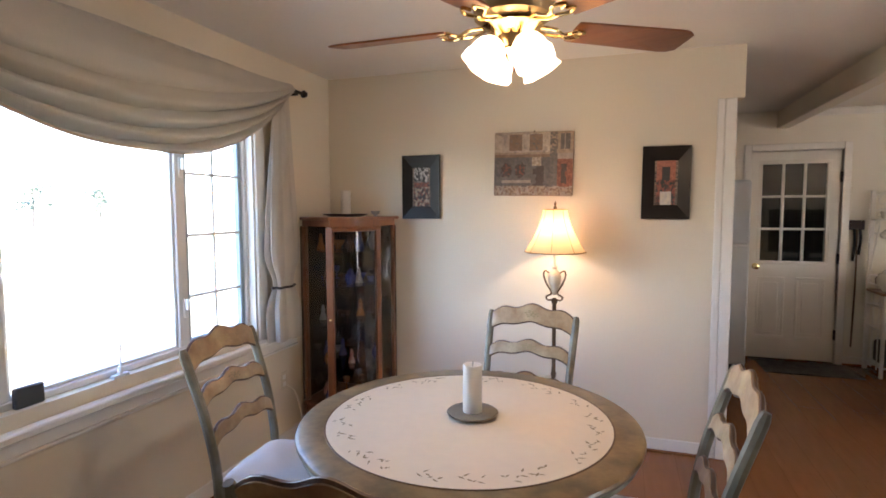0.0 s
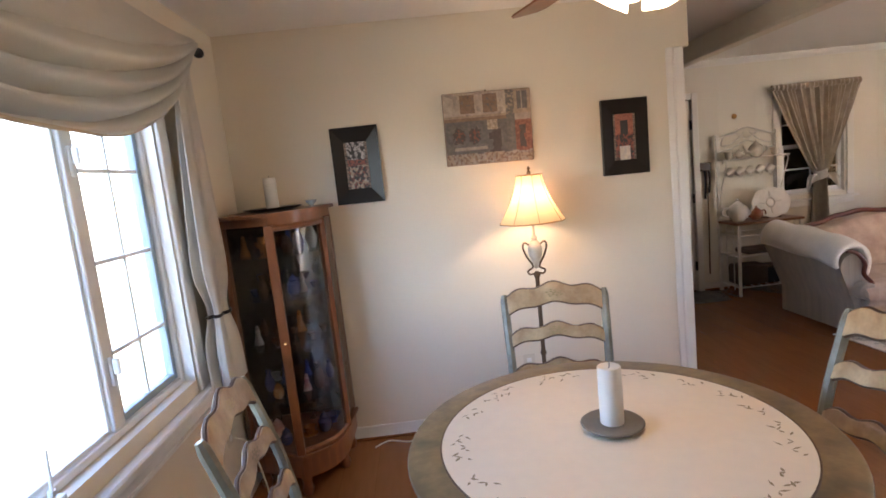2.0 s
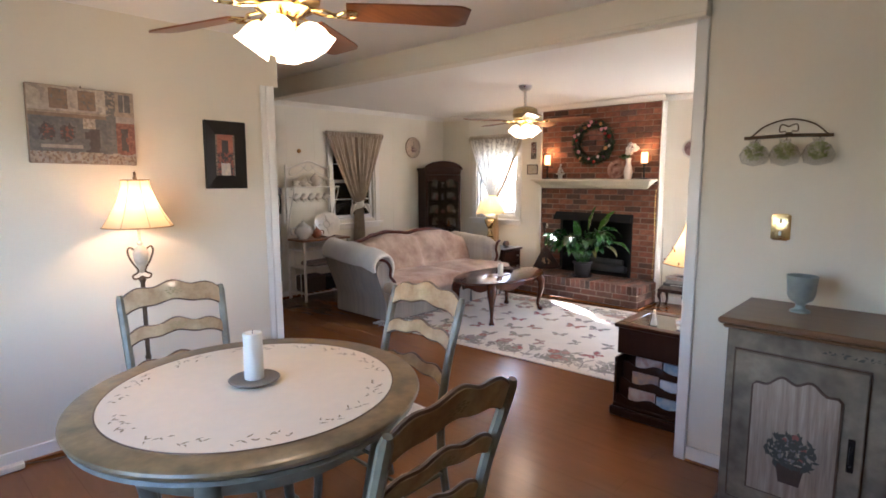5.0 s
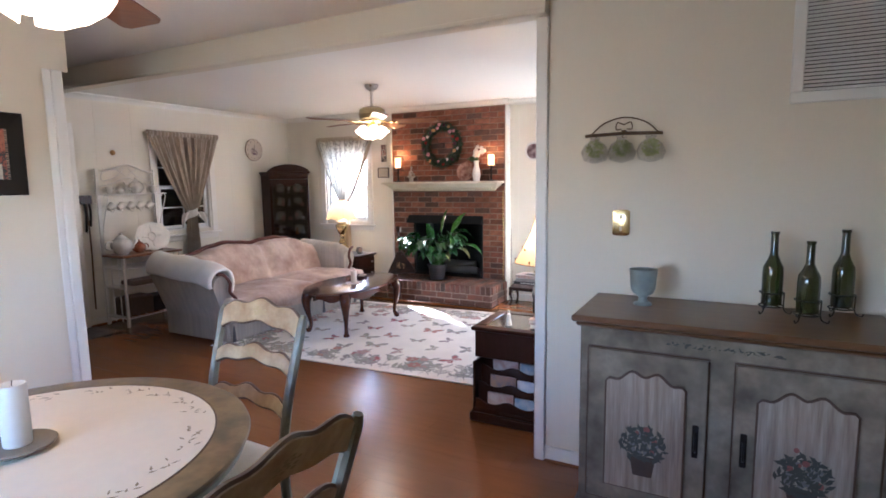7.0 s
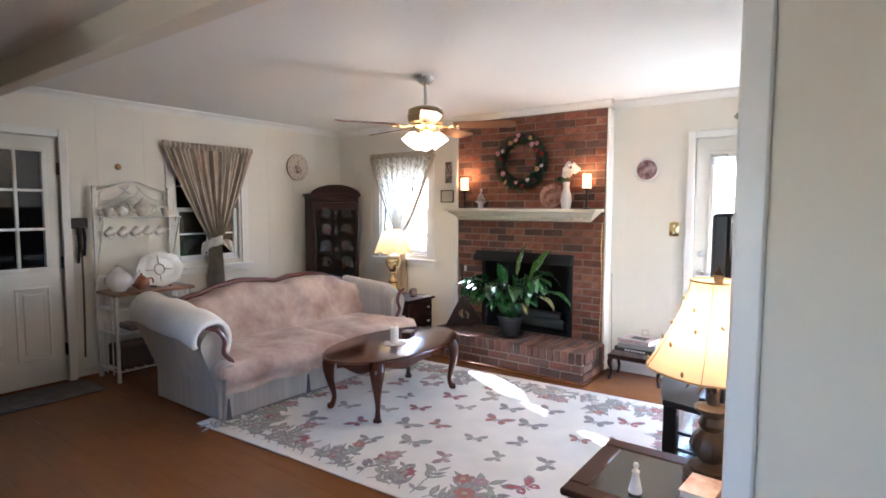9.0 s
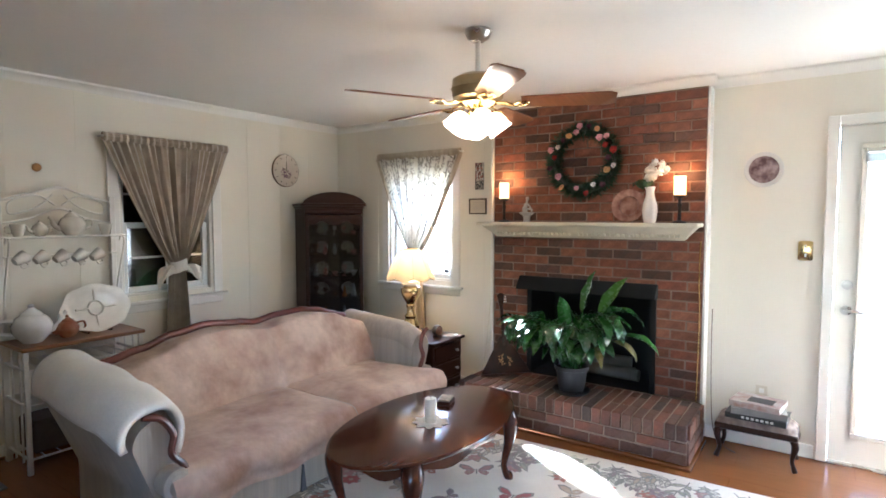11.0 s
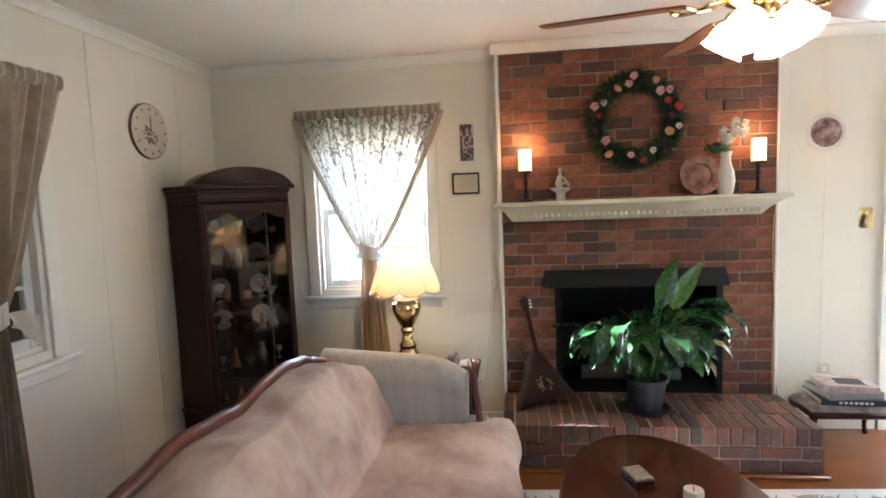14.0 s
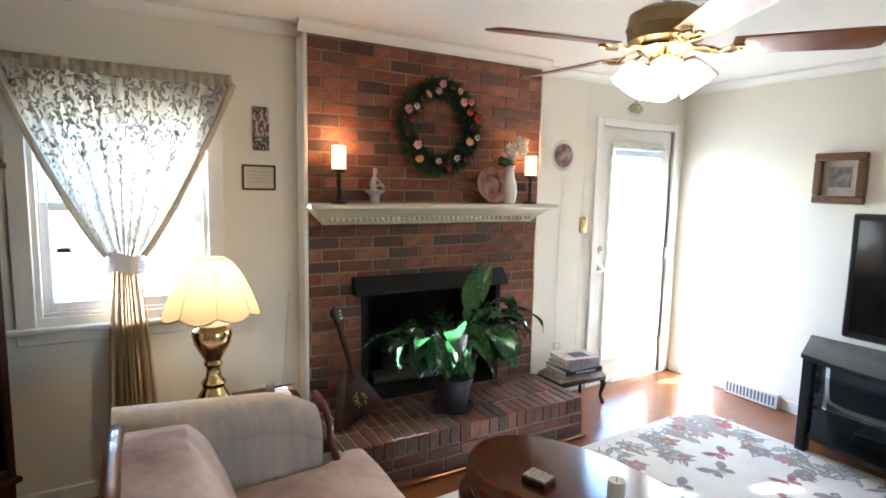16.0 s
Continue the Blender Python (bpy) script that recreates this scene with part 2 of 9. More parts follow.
def wall(name, along, face, out, u0, u1, openings, material, label, top=CEILING):
    """A wall along x or y, from its inner face outwards by out, with real openings (u0, u1, z0, z1)."""
    bm = bmesh.new()

    def piece(p0, p1, z0, z1):
        if p1 - p0 > 1e-4 and z1 - z0 > 1e-4:
            box(bm, *(((p0, face, z0), (p1, face + out, z1)) if along == "x" else ((face, p0, z0), (face + out, p1, z1))))
    at = u0
    for a, b, z0, z1 in sorted(openings):
        piece(at, a, 0, top)
        piece(a, b, 0, z0)
        piece(a, b, z1, top)
        at = b
    piece(at, u1, 0, top)
    return single(name, bm, material, label, kind="structure", smooth=0)


WIN_W = (0.86, 2.78, 0.79, 2.06)
WIN_N = (2.96, 3.70, 0.93, 1.98)
WIN_E = (4.74, 5.50, 0.93, 1.98)
DOOR_N = (1.24, 2.01, 0.0, 2.06)
FIREBOX = (2.95, 3.93, 0.26, 0.96)
DOOR_E = (1.11, 1.94, 0.0, 2.07)
single("floor", boxes(((-2.2, BACK - 0.1, -0.1), (EAST + 0.15, NORTH + 0.15, 0))), LAMINATE, "glossy orange-brown laminate plank floor", kind="structure", smooth=0)
single("ceiling", boxes(((-2.2, BACK - 0.1, CEILING), (EAST + 0.15, NORTH + 0.15, CEILING + 0.1))), CEIL, "textured off-white painted ceiling", kind="structure", smooth=0)
wall("wall_west", "y", WEST, -0.14, BACK, NORTH, [WIN_W], CREAM, "cream painted wall with the wide window")
wall("wall_pictures", "x", PICTURE, 0.12, WEST, 0.60, [], CREAM, "cream painted wall hung with three pictures")
single("wall_pictures_lintel", boxes(((0.60, PICTURE, 2.14), (0.70, PICTURE + 0.12, CEILING))), CREAM, "cream painted wall end above the casing", kind="structure", smooth=0)
wall("wall_sideboard", "y", SPLIT, 0.12, BACK, 1.055, [], CREAM, "cream painted wall behind the painted sideboard")
wall("wall_north", "x", NORTH, 0.14, WEST, EAST + 0.14, [WIN_N, DOOR_N], PANEL, "off-white painted panelled wall with door and window")
wall("wall_east", "y", EAST, 0.14, SOUTH - 0.12, NORTH, [WIN_E, DOOR_E, FIREBOX], PANEL, "off-white painted panelled wall beside the chimney breast")
wall("wall_south", "x", SOUTH, -0.12, SPLIT + 0.12, EAST, [], PANEL, "off-white painted wall behind the television")
wall("wall_back", "x", BACK, -0.12, WEST, SPLIT, [], CREAM, "plain cream painted wall")
single("ceiling_beam", boxes(((1.452, 1.055, 2.278), (1.540, NORTH, CEILING)), ((1.444, 1.055, 2.272), (1.550, NORTH, 2.296)), bevel=0.004), CREAM,
       "boxed painted ceiling beam between the two rooms", kind="structure", smooth=0)


def trims(name, label, items, bevel=0.006, material=TRIM):
    return single(name, boxes(*items, bevel=bevel), material, label, kind="structure")


# casings of the two wall ends
trims("casing_picture_wall", "white casing on the wall end", [((0.558, PICTURE - 0.012, 0), (0.60, PICTURE, 2.14)), ((0.60, PICTURE - 0.018, 0), (0.66, PICTURE + 0.138, 2.14))])
trims("casing_sideboard_wall", "white casing on the wall end", [((SPLIT - 0.018, 1.055, 0), (SPLIT + 0.138, 1.115, 2.275))])
# baseboards
H_B, T_B = 0.085, 0.014
trims("baseboard", "white painted baseboard", [
    ((WEST, BACK, 0), (WEST + T_B, PICTURE - T_B, H_B)), ((WEST, PICTURE - T_B, 0), (0.558, PICTURE, H_B)), ((SPLIT - T_B, BACK, 0), (SPLIT, 1.055, H_B)),
    ((2.07, NORTH - T_B, 0), (EAST, NORTH, H_B)), ((EAST - T_B, BRICK_N + 0.02, 0), (EAST, NORTH - T_B, H_B)), ((EAST - T_B, 2.01, 0), (EAST, BRICK_S - 0.02, H_B)),
    ((SPLIT + 0.14, SOUTH, 0), (EAST - T_B, SOUTH + T_B, H_B))], bevel=0.004)
# small quarter-round at the floor, stained like the boards
trims("shoe_moulding", "wood-toned shoe moulding", [((WEST + T_B, PICTURE - T_B - 0.014, 0), (0.53, PICTURE - T_B, 0.018)), ((SPLIT - T_B - 0.014, BACK, 0), (SPLIT - T_B, 1.055, 0.018)),
                                                    ((2.07, NORTH - T_B - 0.014, 0), (EAST - 0.04, NORTH - T_B, 0.018))], bevel=0.006, material=LAMINATE)


def crown(bm, p, q, inward):
    """A stepped crown moulding from p to q under the ceiling."""
    p, q, inw = Vector((*p, 0)), Vector((*q, 0)), Vector((*inward, 0))
    prof = [(0, 0), (0, -0.062), (0.008, -0.062), (0.012, -0.045), (0.034, -0.020), (0.044, -0.014), (0.048, 0)]
    rows = [[bm.verts.new(e + inw * a + Vector((0, 0, CEILING - 0.001 + b))) for a, b in prof] for e in (p, q)]
    for i in range(len(prof) - 1):
        bm.faces.new((rows[0][i], rows[1][i], rows[1][i + 1], rows[0][i + 1]))
    for r in rows:
        bm.faces.new(r)


cm = bmesh.new()
crown(cm, (1.56, NORTH), (EAST, NORTH), (0, -1))
crown(cm, (EAST, NORTH), (EAST, BRICK_N), (-1, 0))
crown(cm, (BRICK_X, BRICK_N + 0.05), (BRICK_X, BRICK_S - 0.05), (-1, 0))
crown(cm, (EAST, BRICK_S), (EAST, SOUTH), (-1, 0))
crown(cm, (EAST, SOUTH), (SPLIT + 0.12, SOUTH), (0, 1))
single("crown_moulding", cm, TRIM, "cream painted crown moulding", kind="structure")
# vertical joints of the wall panelling
seams = []
for y in (2.10, 2.32, 2.52, 4.42, 5.64, 5.90):
    seams.append(((EAST - 0.0015, y, 2.12 if 1.05 < y < 2.0 else H_B), (EAST, y + 0.004, 2.38)))
for x in (2.30, 2.70, 4.05, 4.40, 4.75):
    seams.append(((x, NORTH - 0.0015, H_B), (x + 0.004, NORTH, 2.38)))
single("panel_joints", boxes(*seams), PANEL, "fine vertical joints of the wall panelling", kind="structure", smooth=0)

# ---- ground and distance ----
single("ground", boxes(((-600, -600, -0.6), (600, 600, -0.5))), GRASS, "pale sunlit winter lawn", kind="structure", smooth=0)

# ---- windows and doors ----
BLACK_IRON = mat("black iron", (0.02, 0.018, 0.017), 0.45, metal=0.6, bump=0.1)
CHROME = mat("satin nickel", (0.62, 0.60, 0.56), 0.28, metal=1.0)
BRASS = mat("polished brass", (0.80, 0.62, 0.30), 0.18, metal=1.0, spots=0.3, spot_scale=12, spot_colour=(0.66, 0.48, 0.21))
VINYL = mat("white vinyl frame", (0.78, 0.80, 0.80), 0.4, spots=0.2, spot_scale=7)
# blue-grey puts the shade on the backlit white casement sashes into their colour
SHADED_SASH = mat("blue-grey shaded sash", (0.30, 0.38, 0.44), 0.5, spots=0.3)
DOORPAINT = mat("white door paint", (0.78, 0.75, 0.68), 0.38, spots=0.25, spot_scale=3, bump=0.05)


def pane(parent, a, b):
    ob = part("pane", boxes((a, b)), GLASS, parent, smooth=0)
    ob.visible_shadow = False
    return ob


# wide west window: fixed middle light with a casement on either side
w1 = thing("window_1", "wide white window with muntin casements", "window", kind="structure")
y0, y1, z0, z1 = WIN_W
xo, xi = WEST - 0.11, WEST - 0.045
part("window_frame", boxes(((xo, y0, z0), (xi, y0 + 0.035, z1)), ((xo, y1 - 0.035, z0), (xi, y1, z1)), ((xo, y0 + 0.035, z0), (xi, y1 - 0.035, z0 + 0.03)), ((xo, y0 + 0.035, z1 - 0.04), (xi, y1 - 0.035, z1)),
                           ((xo, 1.385, z0 + 0.03), (xi, 1.435, z1 - 0.04)), ((xo, 2.235, z0 + 0.03), (xi, 2.30, z1 - 0.04)), bevel=0.005), VINYL, w1)
part("jamb_lining", boxes(((xi, y0 - 0.001, z0), (WEST, y0 + 0.012, z1)), ((xi, y1 - 0.012, z0), (WEST, y1 + 0.001, z1)), ((xi, y0 + 0.012, z1 - 0.012), (WEST, y1 - 0.012, z1 + 0.001))), TRIM, w1)
part("casing", boxes(((WEST, y1, 0.735), (WEST + 0.018, y1 + 0.085, z1 + 0.085)), ((WEST, y0 - 0.085, 0.735), (WEST + 0.018, y0, z1 + 0.085)), ((WEST, y0, z1), (WEST + 0.018, y1, z1 + 0.085)), bevel=0.005), TRIM, w1)
part("window_sill", boxes(((WEST, y0 - 0.2, 0.700), (WEST + 0.055, 3.16, 0.735)), bevel=0.008), TRIM, w1)
part("apron", boxes(((WEST, y0 - 0.2, 0.640), (WEST + 0.018, 3.16, 0.70)), ((WEST, y0 - 0.2, 0.625), (WEST + 0.026, 3.16, 0.640)), bevel=0.004), TRIM, w1)
for a, b, grille in ((y0 + 0.035, 1.385, True), (1.435, 2.235, False), (2.30, y1 - 0.035, True)):
    zb, zt = z0 + 0.03, z1 - 0.04
    e = 0.028 if grille else 0.014
    sash = part("sash", boxes(((xo + 0.015, a, zb), (xo + 0.05, a + e, zt)), ((xo + 0.015, b - e, zb), (xo + 0.05, b, zt)), ((xo + 0.015, a + e, zb), (xo + 0.05, b - e, zb + e)),
                              ((xo + 0.015, a + e, zt - e), (xo + 0.05, b - e, zt)), bevel=0.003), SHADED_SASH if grille else VINYL, w1)
    pane(w1, (xo + 0.030, a + e, zb + e), (xo + 0.034, b - e, zt - e))
    if grille:
        mid = (a + b) / 2
        part("muntin", boxes(((xo + 0.024, mid - 0.007, zb + e), (xo + 0.042, mid + 0.007, zt - e))), VINYL, w1)
        for z in (1.065, 1.38, 1.695):
            part("muntin", boxes(((xo + 0.022, a + e, z - 0.007), (xo + 0.044, b - e, z + 0.007))), VINYL, w1)
for z in (1.02, 1.72):
    part("casement_handle", boxes(((xi, 2.255, z - 0.05), (xi + 0.012, 2.28, z + 0.05)), ((xi + 0.012, 2.26, z - 0.012), (xi + 0.035, 2.275, z + 0.045)), bevel=0.005), VINYL, w1, "white casement latch")
cr = bmesh.new()
box(cr, (WEST - 0.03, 1.82, 0.789), (WEST, 1.90, 0.805), 0.004)
tube(cr, [(WEST - 0.015, 1.86, 0.80), (WEST - 0.012, 1.862, 0.835)], 0.010)
tube(cr, [(WEST - 0.012, 1.862, 0.835), (WEST - 0.010, 1.868, 0.945)], [0.005, 0.004])
part("crank", cr, VINYL, w1, "white casement crank standing upright")
single("weather_box", boxes(((WEST - 0.045, 1.437, 0.7895), (WEST - 0.02, 1.545, 0.868)), bevel=0.006), mat("dark grey plastic", (0.05, 0.055, 0.06), 0.5), "small dark grey box on the window sill", "box")


def sash_window(name, label, along, face, span, sgn):
    """A double-hung window: face is the wall's inner plane, sgn the way out."""
    a, b, z0, z1 = span
    w = thing(name, label, "window", kind="structure")

    def bx(u0, u1, d0, d1, za, zb):
        p, q = face + sgn * d0, face + sgn * d1
        return ((u0, p, za), (u1, q, zb)) if along == "x" else ((p, u0, za), (q, u1, zb))
    part("window_frame", boxes(bx(a, a + 0.03, 0.0, 0.11, z0, z1), bx(b - 0.03, b, 0.0, 0.11, z0, z1), bx(a + 0.03, b - 0.03, 0.0, 0.11, z1 - 0.03, z1), bx(a + 0.03, b - 0.03, 0.02, 0.11, z0, z0 + 0.02), bevel=0.003), TRIM, w)
    part("casing", boxes(bx(a - 0.075, a + 0.006, -0.018, 0, z0 - 0.04, z1 + 0.07), bx(b - 0.006, b + 0.075, -0.018, 0, z0 - 0.04, z1 + 0.07), bx(a + 0.006, b - 0.006, -0.018, 0, z1 - 0.006, z1 + 0.07), bevel=0.005), TRIM, w)
    part("window_sill", boxes(bx(a - 0.11, b + 0.11, -0.05, -0.0005, z0 - 0.065, z0 - 0.04), bevel=0.006), TRIM, w)
    part("apron", boxes(bx(a - 0.075, b + 0.075, -0.016, 0, z0 - 0.125, z0 - 0.065), bevel=0.005), TRIM, w)
    zm = 1.455
    for za, zb, d in ((z0 + 0.02, zm + 0.02, 0.035), (zm - 0.02, z1 - 0.03, 0.07)):
        part("sash", boxes(bx(a + 0.03, a + 0.072, d, d + 0.03, za, zb), bx(b - 0.072, b - 0.03, d, d + 0.03, za, zb), bx(a + 0.072, b - 0.072, d, d + 0.03, za, za + 0.045), bx(a + 0.072, b - 0.072, d, d + 0.03, zb - 0.04, zb), bevel=0.004), VINYL, w)
        pane(w, *bx(a + 0.072, b - 0.072, d + 0.013, d + 0.017, za + 0.045, zb - 0.04))
        if along == "x":
            m = (a + b) / 2
            part("muntin", boxes(bx(m - 0.008, m + 0.008, d + 0.008, d + 0.022, za + 0.045, zb - 0.04)), VINYL, w)
            part("muntin", boxes(bx(a + 0.072, b - 0.072, d + 0.006, d + 0.024, (za + zb) / 2 - 0.008, (za + zb) / 2 + 0.008)), VINYL, w)
    return w


sash_window("window_2", "white double-hung window facing a dark porch", "x", NORTH, WIN_N, 1)
sash_window("window_3", "white double-hung window bright with daylight", "y", EAST, WIN_E, 1)
single("window_sticker", boxes(((EAST + 0.044, 4.822, 1.0), (EAST + 0.0465, 4.872, 1.035)), ((EAST + 0.044, 4.822, 0.985), (EAST + 0.0465, 4.872, 0.996))), mat("sticker print", (0.12, 0.12, 0.13), 0.6), "small printed sticker on the window glass", "sticker")


def panel_outline(bm, u0, u1, z0, z1, put, width=0.022):
    """A raised frame moulding round a door panel."""
    for a, b, c, d in ((u0, u1, z0, z0 + width), (u0, u1, z1 - width, z1), (u0, u0 + width, z0 + width, z1 - width), (u1 - width, u1, z0 + width, z1 - width)):
        box(bm, *put(a, b, c, d), 0.005)


# back door with nine lights
d1 = thing("door_1", "closed white door with nine dark glass lights", "door", kind="structure")
a, b, _, top = DOOR_N
part("casing", boxes(((a - 0.065, NORTH - 0.02, 0), (a, NORTH + 0.05, top + 0.065)), ((b, NORTH - 0.02, 0), (b + 0.065, NORTH + 0.05, top + 0.065)), ((a, NORTH - 0.02, top), (b, NORTH + 0.05, top + 0.065)), bevel=0.005), TRIM, d1)
yd = NORTH + 0.022
g0, g1, gz0, gz1 = 1.345, 1.895, 0.985, 1.935
part("slab", boxes(((a + 0.004, yd, 0.01), (g0, yd + 0.04, top - 0.004)), ((g1, yd, 0.01), (b - 0.004, yd + 0.04, top - 0.004)), ((g0, yd, 0.01), (g1, yd + 0.04, gz0)), ((g0, yd, gz1), (g1, yd + 0.04, top - 0.004))), DOORPAINT, d1, smooth=0)
gm = bmesh.new()
panel_outline(gm, g0 - 0.03, g1 + 0.03, gz0 - 0.03, gz1 + 0.03, lambda p, q, r, s: ((p, yd - 0.010, r), (q, yd + 0.0, s)), 0.032)
part("glazing_frame", gm, DOORPAINT, d1)
for i in (1, 2):
    u = g0 + (g1 - g0) * i / 3
    part("muntin", boxes(((u - 0.011, yd - 0.006, gz0), (u + 0.011, yd + 0.03, gz1)), bevel=0.003), DOORPAINT, d1)
    z = gz0 + (gz1 - gz0) * i / 3
    part("muntin", boxes(((g0, yd - 0.004, z - 0.011), (g1, yd + 0.028, z + 0.011)), bevel=0.003), DOORPAINT, d1)
for i in range(3):
    for j in range(3):
        u, z = g0 + (g1 - g0) * i / 3, gz0 + (gz1 - gz0) * j / 3
        pane(d1, (u + 0.01, yd + 0.012, z + 0.01), (u + (g1 - g0) / 3 - 0.01, yd + 0.016, z + (gz1 - gz0) / 3 - 0.01))
for u0, u1 in ((1.325, 1.575), (1.665, 1.915)):
    pm = bmesh.new()
    panel_outline(pm, u0, u1, 0.22, 0.83, lambda p, q, r, s: ((p, yd - 0.008, r), (q, yd + 0.0, s)), 0.025)
    box(pm, (u0 + 0.055, yd - 0.006, 0.275), (u1 - 0.055, yd, 0.775), 0.005)
    part("panel", pm, DOORPAINT, d1)
for z in (0.28, 1.02, 1.80):
    part("hinge", boxes(((b - 0.012, NORTH - 0.012, z - 0.05), (b + 0.012, NORTH + 0.024, z + 0.05)), bevel=0.004), BLACK_IRON, d1)
kb = bmesh.new()
lathe(kb, [(0.0, 0.0), (0.03, 0.0), (0.03, 0.008), (0.011, 0.012), (0.011, 0.04), (0.027, 0.05), (0.027, 0.07), (0.0, 0.078)], seg=16)
part("knob", moved(kb, pose(a + 0.07, yd, 0.93, 90, 0, 0)), BRASS, d1, "brass door knob")

# glazed patio door
d2 = thing("door_2", "closed white full-glass patio door", "door", kind="structure")
a, b, _, top = DOOR_E
part("casing", boxes(((EAST - 0.02, a - 0.055, 0), (EAST + 0.04, a, top + 0.06)), ((EAST - 0.02, b, 0), (EAST + 0.04, b + 0.06, top + 0.06)), ((EAST - 0.02, a, top), (EAST + 0.04, b, top + 0.06)), bevel=0.005), TRIM, d2)
xd = EAST + 0.015
g0, g1, gz0, gz1 = 1.255, 1.80, 0.20, 1.93
part("slab", boxes(((xd, a + 0.004, 0.012), (xd + 0.042, g0, top - 0.004)), ((xd, g1, 0.012), (xd + 0.042, b - 0.004, top - 0.004)), ((xd, g0, 0.012), (xd + 0.042, g1, gz0)), ((xd, g0, gz1), (xd + 0.042, g1, top - 0.004))), DOORPAINT, d2, smooth=0)
gm = bmesh.new()
panel_outline(gm, g0 - 0.03, g1 + 0.03, gz0 - 0.03, gz1 + 0.03, lambda p, q, r, s: ((xd - 0.012, p, r), (xd, q, s)), 0.034)
part("glazing_frame", gm, DOORPAINT, d2)
pane(d2, (xd + 0.018, g0, gz0), (xd + 0.022, g1, gz1))
part("threshold", boxes(((EAST - 0.02, a, 0), (EAST + 0.14, b, 0.012)), bevel=0.003), CHROME, d2)
for z in (0.27, 1.05, 1.82):
    part("hinge", boxes(((EAST - 0.014, a - 0.012, z - 0.05), (EAST + 0.016, a + 0.012, z + 0.05)), bevel=0.004), CHROME, d2)
hb = bmesh.new()
lathe(hb, [(0.0, 0.0), (0.03, 0.0), (0.03, 0.008), (0.012, 0.012), (0.012, 0.05), (0.0, 0.05)], seg=16)
moved(hb, pose(xd, 1.875, 0.955, 0, -90, 0))
tube(hb, [(xd - 0.045, 1.875, 0.955), (xd - 0.05, 1.84, 0.957), (xd - 0.048, 1.775, 0.951)], [0.010, 0.009, 0.007])
part("lever_handle", hb, CHROME, d2)
db = bmesh.new()
lathe(db, [(0.0, 0.0), (0.03, 0.0), (0.028, 0.012), (0.012, 0.014), (0.012, 0.03), (0.0, 0.03)], seg=16)
part("deadbolt", moved(db, pose(xd, 1.875, 1.11, 0, -90, 0)), CHROME, d2)
bl = thing("window_blind", "raised grey mini blind bunched at the door top", "blind")
part("headrail", boxes(((xd - 0.045, g0 - 0.02, 1.90), (xd - 0.014, g1 + 0.02, 1.928)), bevel=0.004), CHROME, bl)
for i in range(9):
    part("slat", boxes(((xd - 0.044, g0 - 0.012, 1.845 + i * 0.006), (xd - 0.016, g1 + 0.012, 1.8485 + i * 0.006))), mat("blind slat", (0.45, 0.45, 0.44), 0.5) if i == 0 else bpy.data.materials["blind slat"], bl, smooth=0)

# enclosed porch behind the north wall, coloured near-black as unlit, and what lies outdoors
PORCH = mat("porch boards darkened as unlit", (0.05, 0.045, 0.04), 0.8, spots=0.5, spot_scale=3)
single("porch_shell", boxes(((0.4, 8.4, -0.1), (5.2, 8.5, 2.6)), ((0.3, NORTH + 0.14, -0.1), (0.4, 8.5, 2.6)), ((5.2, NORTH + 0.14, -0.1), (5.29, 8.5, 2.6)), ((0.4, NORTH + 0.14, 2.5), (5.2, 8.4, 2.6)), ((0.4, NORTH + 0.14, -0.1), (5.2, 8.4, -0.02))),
       PORCH, "boarded porch beyond the north wall, coloured dark as unlit", kind="structure", smooth=0)
single("porch_tarp", boxes(((2.6, 6.9, -0.02), (3.4, 7.5, 1.15)), bevel=0.15), mat("green tarp", (0.05, 0.11, 0.09), 0.5, spots=0.5, spot_scale=5), "dark green covered pile on the porch", "tarp")
fence = thing("porch_railing", "white and red wooden railing outside the window", "railing")
RAILRED = mat("red stained rail", (0.35, 0.12, 0.09), 0.6, spots=0.4)
part("rail", boxes(((7.0, 4.4, 1.02), (7.09, 7.4, 1.07)), bevel=0.006), RAILRED, fence)
part("rail", boxes(((7.02, 4.4, 0.22), (7.07, 7.4, 0.27)), bevel=0.006), TRIM, fence)
for i in range(14):
    y = 4.5 + i * 0.21
    thick = 0.045 if i % 5 == 0 else 0.018
    part("post" if i % 5 == 0 else "baluster", boxes(((7.045 - thick, y - thick, -0.5), (7.045 + thick, y + thick, 1.12 if i % 5 == 0 else 1.02)), bevel=0.004), TRIM, fence)
BARK = mat("grey bark", (0.16, 0.14, 0.12), 0.9, spots=0.5, spot_scale=5, bump=0.6, bump_scale=20)
LEAF_FAR = mat("blue-green foliage", (0.07, 0.12, 0.10), 0.8, spots=0.6, spot_scale=1.5, vary=0.2)


